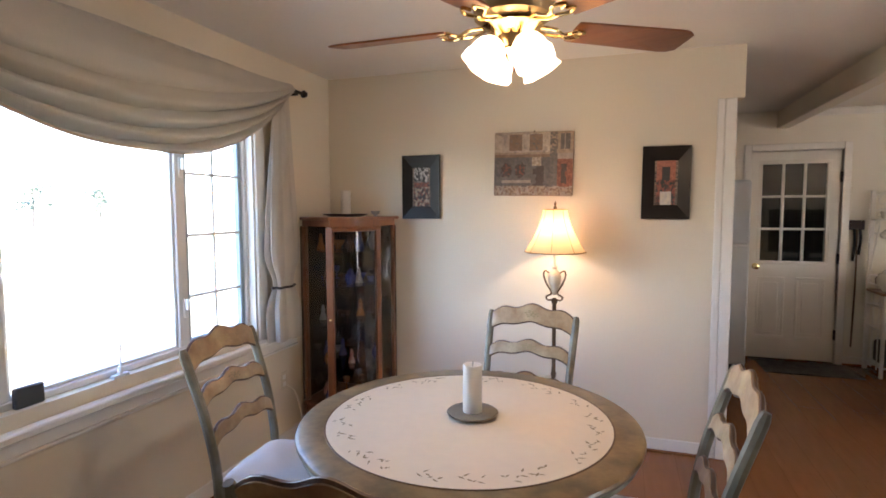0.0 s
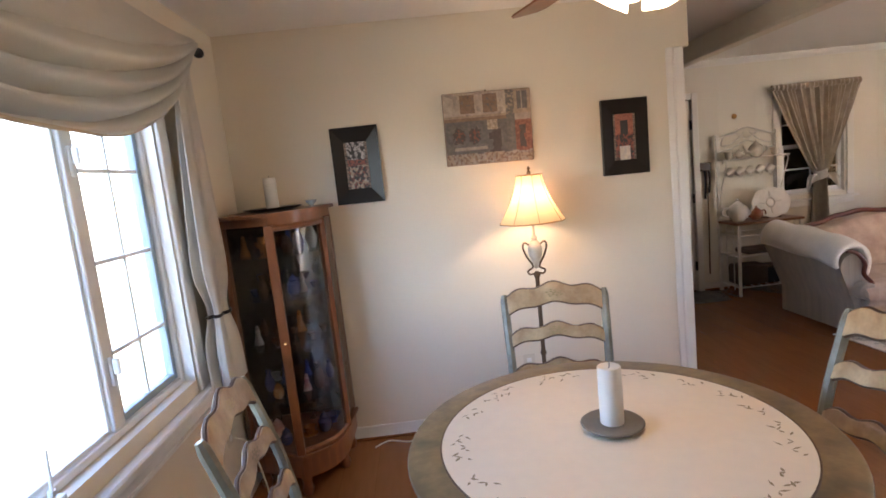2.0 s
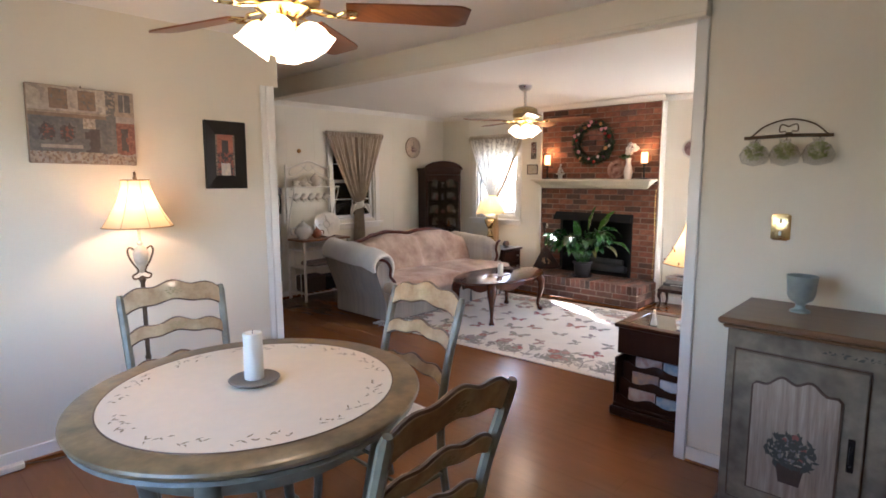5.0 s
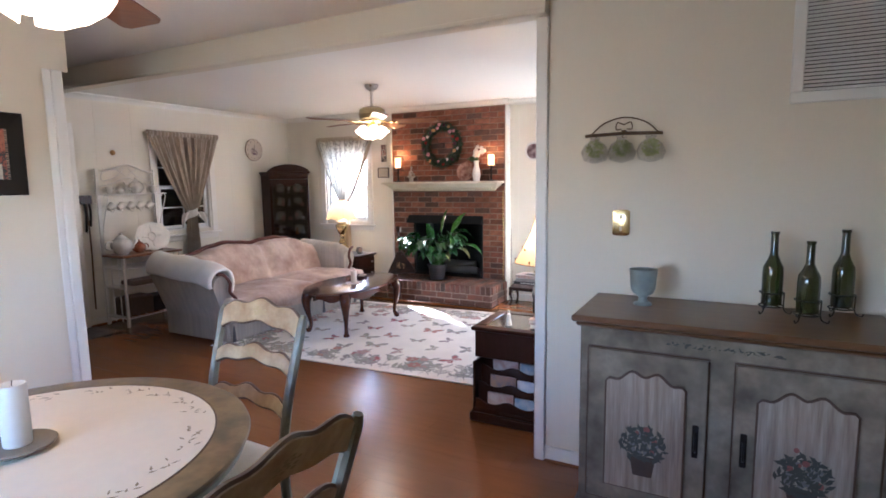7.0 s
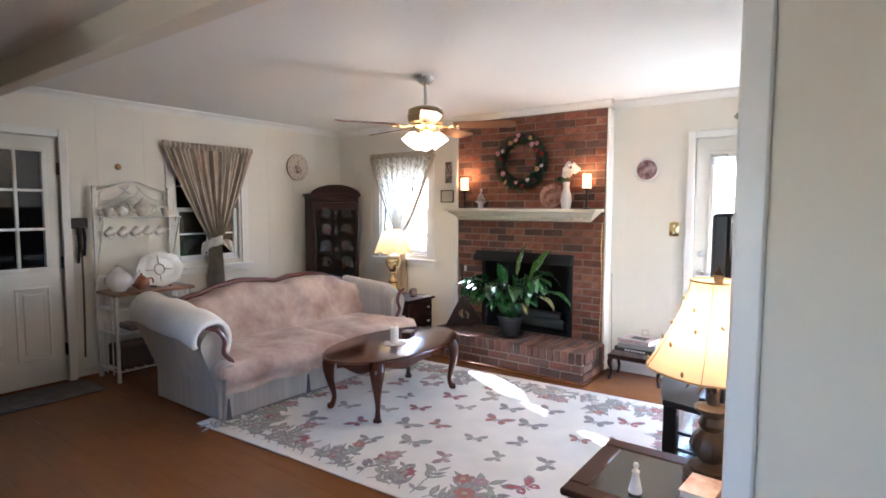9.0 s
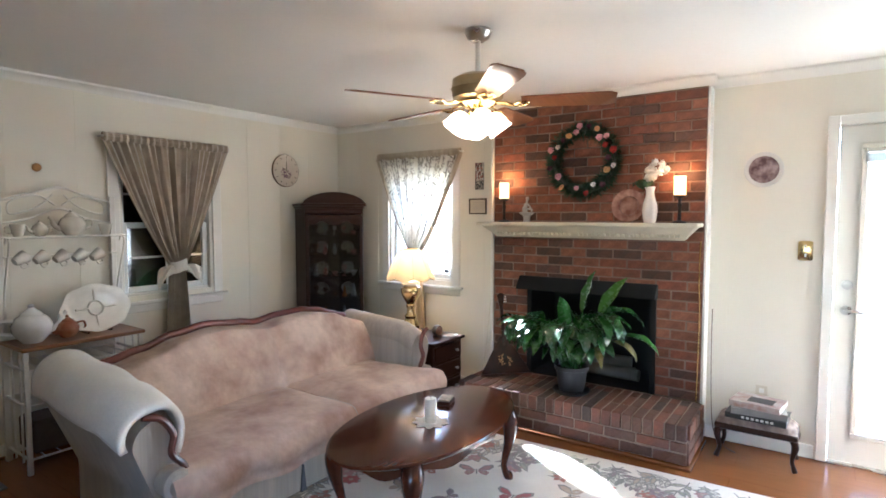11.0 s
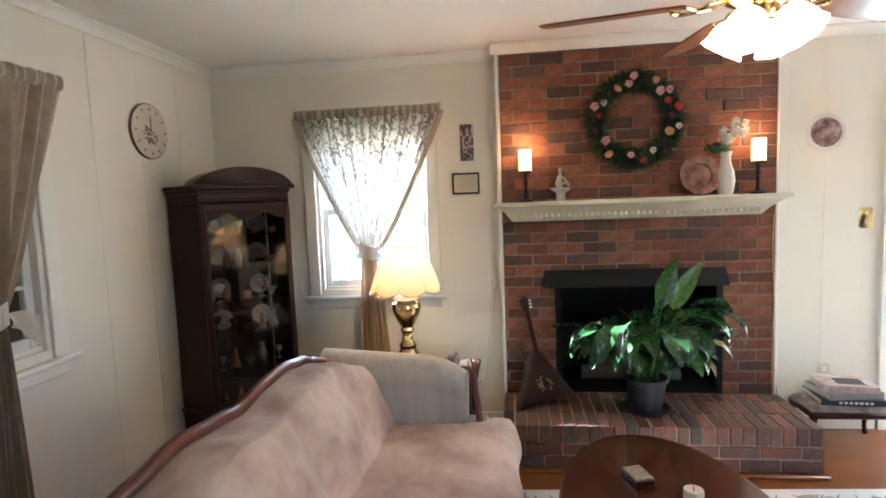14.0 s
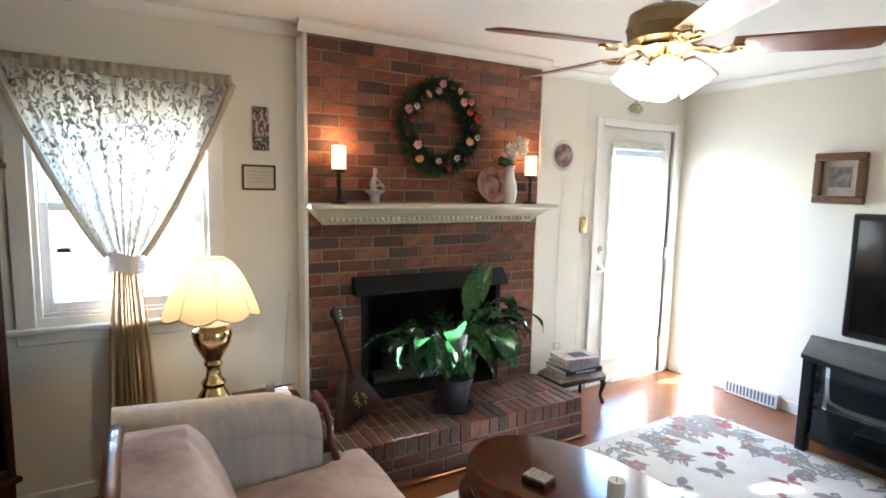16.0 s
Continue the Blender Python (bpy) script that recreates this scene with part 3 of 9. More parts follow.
def tree(place, height, seed):
    rnd = random.Random(seed)
    t = thing("tree", "distant bushy tree on the lawn", "tree", pose(*place), group="trees beyond the lawn")
    bm = bmesh.new()
    tube(bm, [(0, 0, -0.2), (0.05, 0, height * 0.3), (-0.05, 0.1, height * 0.62), (0.0, 0.05, height * 0.95)], [0.22, 0.17, 0.1, 0.03])
    tips = []
    for i in range(14):
        h = height * rnd.uniform(0.25, 0.9)
        a, ln = rnd.uniform(0, 6.28), height * rnd.uniform(0.16, 0.34) * (1.15 - h / height)
        tip = Vector((math.cos(a) * ln * 1.6, math.sin(a) * ln * 1.6, h + ln * 0.5))
        tube(bm, [(0, 0, h), tip * 0.5 + Vector((0, 0, h * 0.5)), tip], [0.06, 0.04, 0.015], 5)
        tips.append(tip)
    part("trunk", bm, BARK, t)
    cb = bmesh.new()
    for i in range(900):
        c = rnd.choice(tips) + Vector((rnd.gauss(0, 0.13), rnd.gauss(0, 0.13), rnd.gauss(0, 0.10))) * height * 0.9
        d = Vector((rnd.gauss(0, 1), rnd.gauss(0, 1), rnd.gauss(0, 0.6))).normalized()
        e = d.orthogonal().normalized()
        s = rnd.uniform(0.10, 0.24)
        cb.faces.new([cb.verts.new(c + d * s), cb.verts.new(c + e * s * 0.5), cb.verts.new(c - d * s), cb.verts.new(c - e * s * 0.5)])
    part("crown", cb, LEAF_FAR, t, smooth=0)


for i, (x, y, h) in enumerate(((-62, 30, 5), (-66, 46, 6), (-70, 58, 5), (-75, 75, 6), (-60, 12, 4.5), (60, 3, 6), (66, 14, 7), (58, 30, 6))):
    tree((x, y, -0.5), h, i)

# ---- dining room ----
SAGE = mat("distressed sage paint", (0.225, 0.215, 0.155), 0.42, spots=0.9, spot_scale=9, spot_colour=(0.115, 0.095, 0.062), grain=0.22, grain_scale=40, bump=0.15)
TANPAINT = mat("antiqued tan paint", (0.45, 0.335, 0.195), 0.36, spots=1.0, spot_scale=8, spot_colour=(0.27, 0.155, 0.07), grain=0.3, grain_scale=50, bump=0.15, coat=0.55)
EDGEBROWN = mat("brown painted edge", (0.10, 0.055, 0.03), 0.5, spots=0.5, spot_scale=12)
RIM = mat("olive antiqued rim", (0.26, 0.175, 0.078), 0.36, spots=1.0, spot_scale=9, spot_colour=(0.12, 0.085, 0.042), grain=0.35, grain_scale=30, bump=0.12, coat=0.3)
CREAMTOP = mat("cream painted tabletop", (0.77, 0.68, 0.53), 0.38, spots=0.45, spot_scale=2.4, spot_colour=(0.74, 0.63, 0.46), grain=0.05, grain_scale=25)
LEAFPAINT = mat("painted leaf sprigs", (0.30, 0.23, 0.115), 0.5, vary=0.3)
IVORY = mat("ivory seat fabric", (0.66, 0.61, 0.56), 0.85, spots=0.3, spot_scale=6, grain=0.1, grain_scale=140, bump=0.3, bump_scale=260, sheen=0.3)
WAX = mat("white candle wax", (0.82, 0.78, 0.70), 0.45, spots=0.2, spot_scale=9, translucent=0.25)
WICK = mat("charred wick", (0.03, 0.025, 0.02), 0.9)
STONEPLATE = mat("grey stoneware", (0.19, 0.17, 0.135), 0.55, spots=0.6, spot_scale=14, grain=0.2)
ORANGEWOOD = mat("golden oak", (0.215, 0.070, 0.022), 0.32, spots=0.6, spot_scale=5, spot_colour=(0.13, 0.042, 0.015), grain=0.25, grain_scale=12, stretch=(6, 6, 0.6), coat=0.3)
BRONZE = mat("antique bronze", (0.13, 0.085, 0.05), 0.45, metal=0.75, spots=0.5, spot_scale=14, spot_colour=(0.2, 0.15, 0.1))
SHADE = mat("cream silk shade", (0.78, 0.58, 0.35), 0.85, spots=0.15, spot_scale=5, grain=0.05, grain_scale=150, translucent=0.36, spec=0.2)
SHADETRIM = mat("tan shade trim", (0.35, 0.22, 0.10), 0.7)
LINEN = mat("pale linen curtain", (0.62, 0.575, 0.505), 0.75, spots=0.25, spot_scale=3, grain=0.06, grain_scale=180, bump=0.2, bump_scale=300, sheen=0.15, translucent=0.28)
BLACKWOOD = mat("black picture frame", (0.013, 0.010, 0.008), 0.33, spots=0.3, spot_scale=12, bump=0.08, spec=0.35)
CABGLASS = glass("cabinet glass", clear=0.72)


def candle(name, label, place, radius, height, lit=False, material=None):
    c = thing(name, label, "candle", pose(*place))
    bm = bmesh.new()
    lathe(bm, [(0.0, 0.0), (radius * 0.97, 0.0), (radius, 0.004), (radius, height * 0.5), (radius * 0.985, height - 0.003), (radius * 0.92, height), (radius * 0.7, height - 0.003), (0.0, height - 0.006)], seg=28,
          wave=lambda a, r, h: r * (1 + 0.006 * math.sin(3 * a + h * 40)))
    part("wax", bm, material or WAX, c)
    part("wick", tube(bmesh.new(), [(0, 0, height - 0.007), (0.002, 0, height + 0.010)], 0.0013, 5), WICK, c)
    return c


# round painted table
TX, TY, TR = -0.46, 1.935, 0.60
tbl = thing("dining_table", "round painted table with cream leaf-bordered top", "table", pose(TX, TY, 0))
part("tabletop_rim", lathe(bmesh.new(), [(0.0, 0.722), (TR - 0.09, 0.722), (TR - 0.03, 0.725), (TR - 0.012, 0.732), (TR - 0.004, 0.742), (TR, 0.750), (TR - 0.003, 0.758), (TR - 0.014, 0.763), (TR - 0.10, 0.763), (0.0, 0.763)], seg=96), RIM, tbl, "olive-brown antiqued rim")
part("edge_band", lathe(bmesh.new(), [(TR - 0.06, 0.706), (TR - 0.03, 0.706), (TR - 0.016, 0.714), (TR - 0.022, 0.724), (TR - 0.06, 0.7235)], seg=96), SAGE, tbl)
part("cream_inlay", lathe(bmesh.new(), [(0.0, 0.760), (0.497, 0.760), (0.499, 0.7645), (0.0, 0.7655)], seg=96), CREAMTOP, tbl, "cream painted centre")
part("inlay_line", lathe(bmesh.new(), [(0.498, 0.7625), (0.499, 0.7652), (0.503, 0.7652), (0.504, 0.7625)], seg=96), EDGEBROWN, tbl)
rnd = random.Random(4)
sp = bmesh.new()


def leaf_flat(bm, x, y, z, a, ln, wd):
    ca, sa = math.cos(a), math.sin(a)
    bm.faces.new([bm.verts.new((x + ca * u - sa * v, y + sa * u + ca * v, z)) for u, v in ((0, 0), (ln * 0.4, wd), (ln, 0), (ln * 0.4, -wd))])


for k in range(22):
    base = 2 * math.pi * k / 22 + rnd.uniform(-0.08, 0.08)
    for j in range(6):
        a = base + j * 0.03
        r = 0.445 + 0.018 * math.sin(j * 1.1 + k) + rnd.uniform(-0.006, 0.006)
        leaf_flat(sp, r * math.cos(a), r * math.sin(a), 0.7672, a + math.pi / 2 + (0.75 if j % 2 else -0.75) + rnd.uniform(-0.2, 0.2), rnd.uniform(0.016, 0.032), rnd.uniform(0.003, 0.005))
tagged(part("leaf_border", sp, LEAFPAINT, tbl, "small grey-green painted leaf sprigs", smooth=0), kind="stuff")
part("apron", lathe(bmesh.new(), [(0.44, 0.62), (0.465, 0.615), (0.47, 0.70), (0.44, 0.706)], seg=64, wave=lambda a, r, h: r), SAGE, tbl)
for k in range(4):
    a = math.radians(45 + 90 * k)
    pts = curve_points([(0.425, 0, 0.70), (0.46, 0, 0.60), (0.43, 0, 0.42), (0.39, 0, 0.20), (0.42, 0, 0.05), (0.46, 0, 0.012)], 5)
    rs = [0.045 - 0.024 * min(i / 18, 1) + (0.012 if i > 22 else 0) for i in range(len(pts))]
    part("leg", moved(tube(bmesh.new(), pts, rs, 12), pose(0, 0, 0, 0, 0, math.degrees(a))), SAGE, tbl)
single("candle_plate", lathe(bmesh.new(), [(0.0, 0.0), (0.062, 0.0), (0.068, 0.004), (0.088, 0.012), (0.092, 0.017), (0.088, 0.020), (0.05, 0.0175), (0.0, 0.017)], seg=40), STONEPLATE, "round grey stoneware candle plate on the table", "plate", place=pose(-0.45, 1.957, 0.7655))
candle("pillar_candle", "white pillar candle on the stoneware plate", (-0.45, 1.957, 0.783), 0.0345, 0.172)


def wavy_slat(width, low, high, lift, n=28):
    """Outline of a ladder-back slat with a scalloped crest: (x, z) pairs."""
    up, dn = [], []
    for i in range(n + 1):
        s = i / n * 2 - 1
        arch = 1 - s * s
        scallop = 0.010 * math.cos(s * 2.6 * math.pi)
        up.append((s * width / 2, high + lift * arch + scallop))
        dn.append((s * width / 2, low + lift * 0.95 * arch + scallop * 0.6))
    return up + dn[::-1]


def dining_chair(place):
    """Ladder-back chair, its back along x, the seat towards +y."""
    c = thing("dining_chair", "sage painted ladder-back chair with scalloped tan slats", "chair", place, group="chairs round the dining table")
    for sx in (-1, 1):
        pts = curve_points([(sx * 0.205, 0.075, 0), (sx * 0.205, 0.115, 0.25), (sx * 0.208, 0.125, 0.46), (sx * 0.215, 0.09, 0.68), (sx * 0.222, 0.03, 0.88), (sx * 0.225, 0.0, 0.975)], 4)
        part("back_post", tube(bmesh.new(), pts, [0.019] * (len(pts) - 2) + [0.018, 0.012], 8), SAGE, c)
        lg = curve_points([(sx * 0.215, 0.50, 0.42), (sx * 0.225, 0.525, 0.33), (sx * 0.212, 0.50, 0.16), (sx * 0.215, 0.515, 0.02), (sx * 0.215, 0.525, 0.0)], 4)
        part("front_leg", tube(bmesh.new(), lg, [0.026 - 0.012 * i / (len(lg) - 1) for i in range(len(lg))], 8), SAGE, c)
        part("stretcher", tube(bmesh.new(), [(sx * 0.206, 0.11, 0.18), (sx * 0.212, 0.50, 0.18)], 0.009, 6), SAGE, c)
    part("stretcher", tube(bmesh.new(), [(-0.21, 0.31, 0.18), (0.21, 0.31, 0.18)], 0.009, 6), SAGE, c)
    for z0, z1, lift, w, y, tilt in ((0.885, 0.965, 0.045, 0.425, 0.010, -17), (0.745, 0.795, 0.04, 0.415, 0.058, -19), (0.595, 0.643, 0.038, 0.405, 0.100, -14)):
        zc = (z0 + z1) / 2
        shape = wavy_slat(w, z0 - zc, z1 - zc, lift)
        s = part("slat", prism(bmesh.new(), shape, 0.020, pose(0, y, zc, -tilt, 0, 0), 0.003), TANPAINT, c, "antiqued tan slat with painted sprig")
        for line in (shape[:len(shape) // 2], shape[len(shape) // 2:]):
            part("painted_edge", moved(tube(bmesh.new(), [(x, 0.010, z) for x, z in line], 0.0072, 6), pose(0, y, zc, -tilt, 0, 0)), EDGEBROWN, s)
        if z0 > 0.7:
            for side in (-0.0025, 0.0225):
                dec = bmesh.new()
                for i in range(13):
                    a = i * 2.4
                    r = 0.006 * math.sqrt(i)
                    cx, cz = r * 1.9 * math.cos(a), lift * 0.97 + r * 0.8 * math.sin(a)
                    ln = 0.010
                    dec.faces.new([dec.verts.new((cx + u, side, cz + v)) for u, v in ((-ln, 0), (0, 0.004), (ln, 0), (0, -0.004))])
                part("painted_sprig", moved(dec, pose(0, y, zc, -tilt, 0, 0)), LEAFPAINT, s, smooth=0)
    part("seat_frame", boxes(((-0.215, 0.10, 0.405), (0.215, 0.515, 0.435)), bevel=0.012), SAGE, c)
    sb = bmesh.new()

    def puff(u, v):
        x, y = (u - 0.5) * 2, (v - 0.5) * 2
        k = max(0.0, (1 - x ** 6) * (1 - y ** 6))
        return Vector((x * (0.205 + 0.022 * v), 0.31 + y * 0.205, 0.434 + 0.052 * k ** 0.6))
    grid(sb, puff, 18, 18)
    grid(sb, lambda u, v: Vector(((u - 0.5) * 2 * (0.205 + 0.022 * v), 0.31 + (v - 0.5) * 0.41, 0.433)), 2, 2)
    part("seat_cushion", sb, IVORY, c, "ivory upholstered seat")
    return c


ch = dining_chair(pose(-0.45, 0.955, 0, 0, 0, 0))
copy_thing(ch, pose(-0.38, 2.875, 0, 0, 0, 171))
copy_thing(ch, pose(0.425, 1.92, 0, 0, 0, 89))
copy_thing(ch, pose(-1.56, 1.96, 0, 0, 0, -85))

# corner curio cabinet
cur = thing("curio_cabinet", "golden oak corner curio with curved glass door", "cabinet")
A, B, C, D, E = Vector((-1.955, 3.615)), Vector((-1.955, 3.22)), Vector((-1.675, 3.085)), Vector((-1.475, 3.355)), Vector((-1.465, 3.615))
bow = [C.lerp(D, t) + (D - C).orthogonal().normalized() * -1 * 0.055 * math.sin(math.pi * t) for t in [i / 10 for i in range(11)]]
mid_out = Vector(((C + D) / 2) - (A + E) / 2)
if (bow[5] - (C + D) / 2).dot(mid_out) < 0:
    bow = [2 * C.lerp(D, i / 10) - p for i, p in enumerate(bow)]
plan = [A, B] + bow + [E]


def slab(bm, pts, z0, z1, grow=0.0, bevel=0.004):
    cx = sum((p for p in pts), Vector((0, 0))) / len(pts)
    out = [p + (p - cx).normalized() * grow for p in pts]
    lo, hi = [bm.verts.new((p.x, p.y, z0)) for p in out], [bm.verts.new((p.x, p.y, z1)) for p in out]
    f, g = bm.faces.new(lo), bm.faces.new(hi)
    for i in range(len(out)):
        j = (i + 1) % len(out)
        bm.faces.new((lo[i], lo[j], hi[j], hi[i]))
    if bevel:
        bmesh.ops.bevel(bm, geom=list(f.edges) + list(g.edges), offset=bevel, segments=2, affect="EDGES", profile=0.5)
    return bm


front = [B] + bow + [E]
part("top", slab(slab(bmesh.new(), [A + Vector((0, 0.0)), B + Vector((0.0, -0.03))] + [p + mid_out.normalized() * 0.035 for p in bow] + [E + Vector((0.03, 0))], 1.442, 1.462), plan, 1.40, 1.4415), ORANGEWOOD, cur)
part("base", slab(slab(bmesh.new(), plan, 0.10, 0.215), [A, B + Vector((0, -0.02))] + [p + mid_out.normalized() * 0.025 for p in bow] + [E + Vector((0.02, 0))], 0.212, 0.232), ORANGEWOOD, cur)
for p in (A + Vector((0.04, -0.04)), B + Vector((0.035, 0.03)), C + Vector((0.0, 0.035)), D + Vector((-0.04, 0.0)), E + Vector((-0.04, -0.04))):
    part("foot", moved(lathe(bmesh.new(), [(0.0, 0.0), (0.022, 0.0), (0.03, 0.03), (0.022, 0.06), (0.03, 0.10), (0.0, 0.10)], seg=14), pose(p.x, p.y, 0)), ORANGEWOOD, cur)


def upright(p, w, d, turn, name="stile"):
    part(name, moved(boxes(((-w / 2, -d / 2, 0.232), (w / 2, d / 2, 1.40)), bevel=0.004), pose(p.x, p.y, 0, 0, 0, turn)), ORANGEWOOD, cur)


upright(B + Vector((0.015, 0.005)), 0.03, 0.03, -25)
upright(C, 0.045, 0.03, 10)
upright(D, 0.035, 0.03, 55)
upright(E + Vector((-0.012, -0.012)), 0.024, 0.024, 0)
gb = bmesh.new()
grid(gb, lambda u, v: Vector((*bow[int(round(u * 10))], 0.26 + v * 1.115)), 10, 1)
dg = part("curved_door", gb, CABGLASS, cur, "curved clear glass door")
for z in (0.247, 1.385):
    part("door_rail", tube(bmesh.new(), [(p.x, p.y, z) for p in bow], 0.016, 6), ORANGEWOOD, cur)
for p, q in ((B, C), (D, E)):
    sd = bmesh.new()
    grid(sd, lambda u, v: Vector((*p.lerp(q, 0.05 + 0.9 * u), 0.235 + v * 1.16)), 1, 1)
    part("side_glass", sd, CABGLASS, cur, smooth=0)
part("back_panel", boxes(((-1.975, 3.22, 0.232), (-1.958, 3.635, 1.40)), ((-1.957, 3.618, 0.232), (-1.465, 3.633, 1.40))), mat("aged mirror back", (0.20, 0.165, 0.14), 0.09, metal=1.0, spots=0.4, spot_scale=6), cur, smooth=0)
inner = [p.lerp(Vector((-1.72, 3.42)), 0.08) for p in plan]
SHELFZ = (0.232, 0.49, 0.76, 1.02, 1.24)
for z in SHELFZ[1:]:
    part("glass_shelf", slab(bmesh.new(), inner, z - 0.006, z, bevel=0), CABGLASS, cur, smooth=0)
part("keyhole_plate", moved(lathe(bmesh.new(), [(0.0, 0), (0.008, 0), (0.006, 0.004), (0, 0.005)], seg=12), pose(C.x + 0.005, C.y - 0.017, 0.82, 90, 0, 0)), BRASS, cur)
PORCELAIN = mat("white porcelain", (0.78, 0.76, 0.72), 0.15, spots=0.2, spot_scale=20, coat=0.5)
ROSEGLAZE = mat("rose glaze", (0.55, 0.22, 0.20), 0.2, spots=0.7, spot_scale=25, spot_colour=(0.7, 0.6, 0.5), coat=0.4)
BLUEGLASS = mat("dark blue glaze", (0.05, 0.07, 0.22), 0.12, coat=0.6)
CRYSTAL = mat("cut crystal", (0.42, 0.44, 0.46), 0.06, coat=0.8, spots=0.3, spot_scale=60)
AMBER = mat("amber glass", (0.45, 0.18, 0.04), 0.1, coat=0.6)
GOLDLEAF = mat("gilt ornament", (0.70, 0.48, 0.18), 0.25, metal=0.9)
BRONZE_GLAZE = mat("brown glaze", (0.09, 0.045, 0.025), 0.2, spots=0.6, spot_scale=25, coat=0.4)
ORNAMENT = [PORCELAIN, ROSEGLAZE, BLUEGLASS, CRYSTAL, AMBER, GOLDLEAF]
SHAPES = {
    "vase": [(0.0, 0.0), (0.018, 0.0), (0.026, 0.02), (0.030, 0.05), (0.022, 0.08), (0.012, 0.10), (0.020, 0.125), (0.016, 0.125), (0.0, 0.10)],
    "bowl": [(0.0, 0.0), (0.02, 0.0), (0.016, 0.01), (0.035, 0.03), (0.045, 0.05), (0.041, 0.05), (0.0, 0.015)],
    "figurine": [(0.0, 0.0), (0.030, 0.0), (0.028, 0.008), (0.022, 0.03), (0.012, 0.06), (0.017, 0.075), (0.009, 0.088), (0.012, 0.10), (0.0, 0.113)],
    "goblet": [(0.0, 0.0), (0.024, 0.0), (0.022, 0.004), (0.005, 0.01), (0.005, 0.05), (0.022, 0.065), (0.027, 0.10), (0.024, 0.10), (0.0, 0.06)],
    "teacup": [(0.0, 0.0), (0.042, 0.003), (0.04, 0.006), (0.015, 0.006), (0.024, 0.02), (0.033, 0.045), (0.030, 0.045), (0.0, 0.012)],
    "jar": [(0.0, 0.0), (0.022, 0.0), (0.032, 0.02), (0.032, 0.05), (0.02, 0.065), (0.024, 0.07), (0.012, 0.085), (0.005, 0.09), (0.0, 0.098)],
}


def ornament(place, kind, material, scale, group, where, round_=16):
    words = {PORCELAIN: "white porcelain", ROSEGLAZE: "rose glazed", BLUEGLASS: "dark blue", CRYSTAL: "clear crystal", AMBER: "amber glass", GOLDLEAF: "gilt", BRONZE_GLAZE: "brown glazed"}[material]
    return single(kind, lathe(bmesh.new(), [(r * scale, h * scale) for r, h in SHAPES[kind]], seg=round_), material, f"small {words} {kind} {where}", kind, group=group, place=pose(*place))


def upright_plate(place, radius, material, turn, label, group="", category="plate", lean=12):
    """A dish standing on edge, leaning back against what is behind it."""
    bm = lathe(bmesh.new(), [(0.0, 0.006), (radius * 0.55, 0.006), (radius * 0.62, 0.012), (radius, 0.022), (radius, 0.025), (radius * 0.6, 0.016), (radius * 0.5, 0.0), (0.0, 0.0)], seg=36)
    moved(bm, pose(0, 0, radius, 90 - lean, 0, 0))
    return single("display_plate", bm, material, label, category, group=group, place=pose(*place, 0, 0, turn))


rnd = random.Random(11)
for z in SHELFZ:
    spots = [(-1.80, 3.46), (-1.66, 3.30), (-1.55, 3.45), (-1.60, 3.34), (-1.86, 3.33), (-1.88, 3.51), (-1.69, 3.53), (-1.77, 3.25)]
    for x, y in spots:
        kind = rnd.choice(list(SHAPES))
        ornament((x + rnd.uniform(-0.02, 0.02), y + rnd.uniform(-0.02, 0.02), z + 0.0005), kind, rnd.choice([ROSEGLAZE, BLUEGLASS, BRONZE_GLAZE, BRONZE_GLAZE, CRYSTAL, GOLDLEAF, BLUEGLASS, AMBER, BRONZE_GLAZE]), rnd.uniform(0.8, 1.15), "ornaments in the curio cabinet", "on a curio shelf")
single("black_tray", lathe(bmesh.new(), [(0.0, 0.0), (0.10, 0.0), (0.145, 0.012), (0.15, 0.018), (0.143, 0.017), (0.10, 0.006), (0.0, 0.006)], seg=36), BLACKWOOD, "round black tray on the curio cabinet", "tray", place=pose(-1.71, 3.36, 1.462))
candle("pillar_candle", "ivory pillar candle on the black tray", (-1.71, 3.365, 1.4685), 0.033, 0.165)
ornament((-1.52, 3.42, 1.4625), "bowl", CRYSTAL, 0.7, "", "on the cabinet top")

# pictures
PRINT = [mat(f"print {i}", c, 0.6, spots=0.6, spot_scale=40, grain=0.25, grain_scale=90) for i, c in enumerate((
    (0.42, 0.36, 0.30), (0.10, 0.10, 0.11), (0.62, 0.55, 0.46), (0.30, 0.10, 0.07), (0.20, 0.19, 0.19), (0.34, 0.24, 0.17), (0.055, 0.05, 0.05), (0.52, 0.47, 0.44), (0.42, 0.16, 0.10), (0.15, 0.145, 0.14)))]


def mosaic(bm, x0, x1, z0, z1, y, nx, nz, pick):
    for i in range(nx):
        for j in range(nz):
            u, v = (i + 0.5) / nx, (j + 0.5) / nz
            q = [bm.verts.new((x0 + (x1 - x0) * p / nx, y, z0 + (z1 - z0) * r / nz)) for p, r in ((i, j), (i + 1, j), (i + 1, j + 1), (i, j + 1))]
            bm.faces.new(q).material_index = pick(u, v)


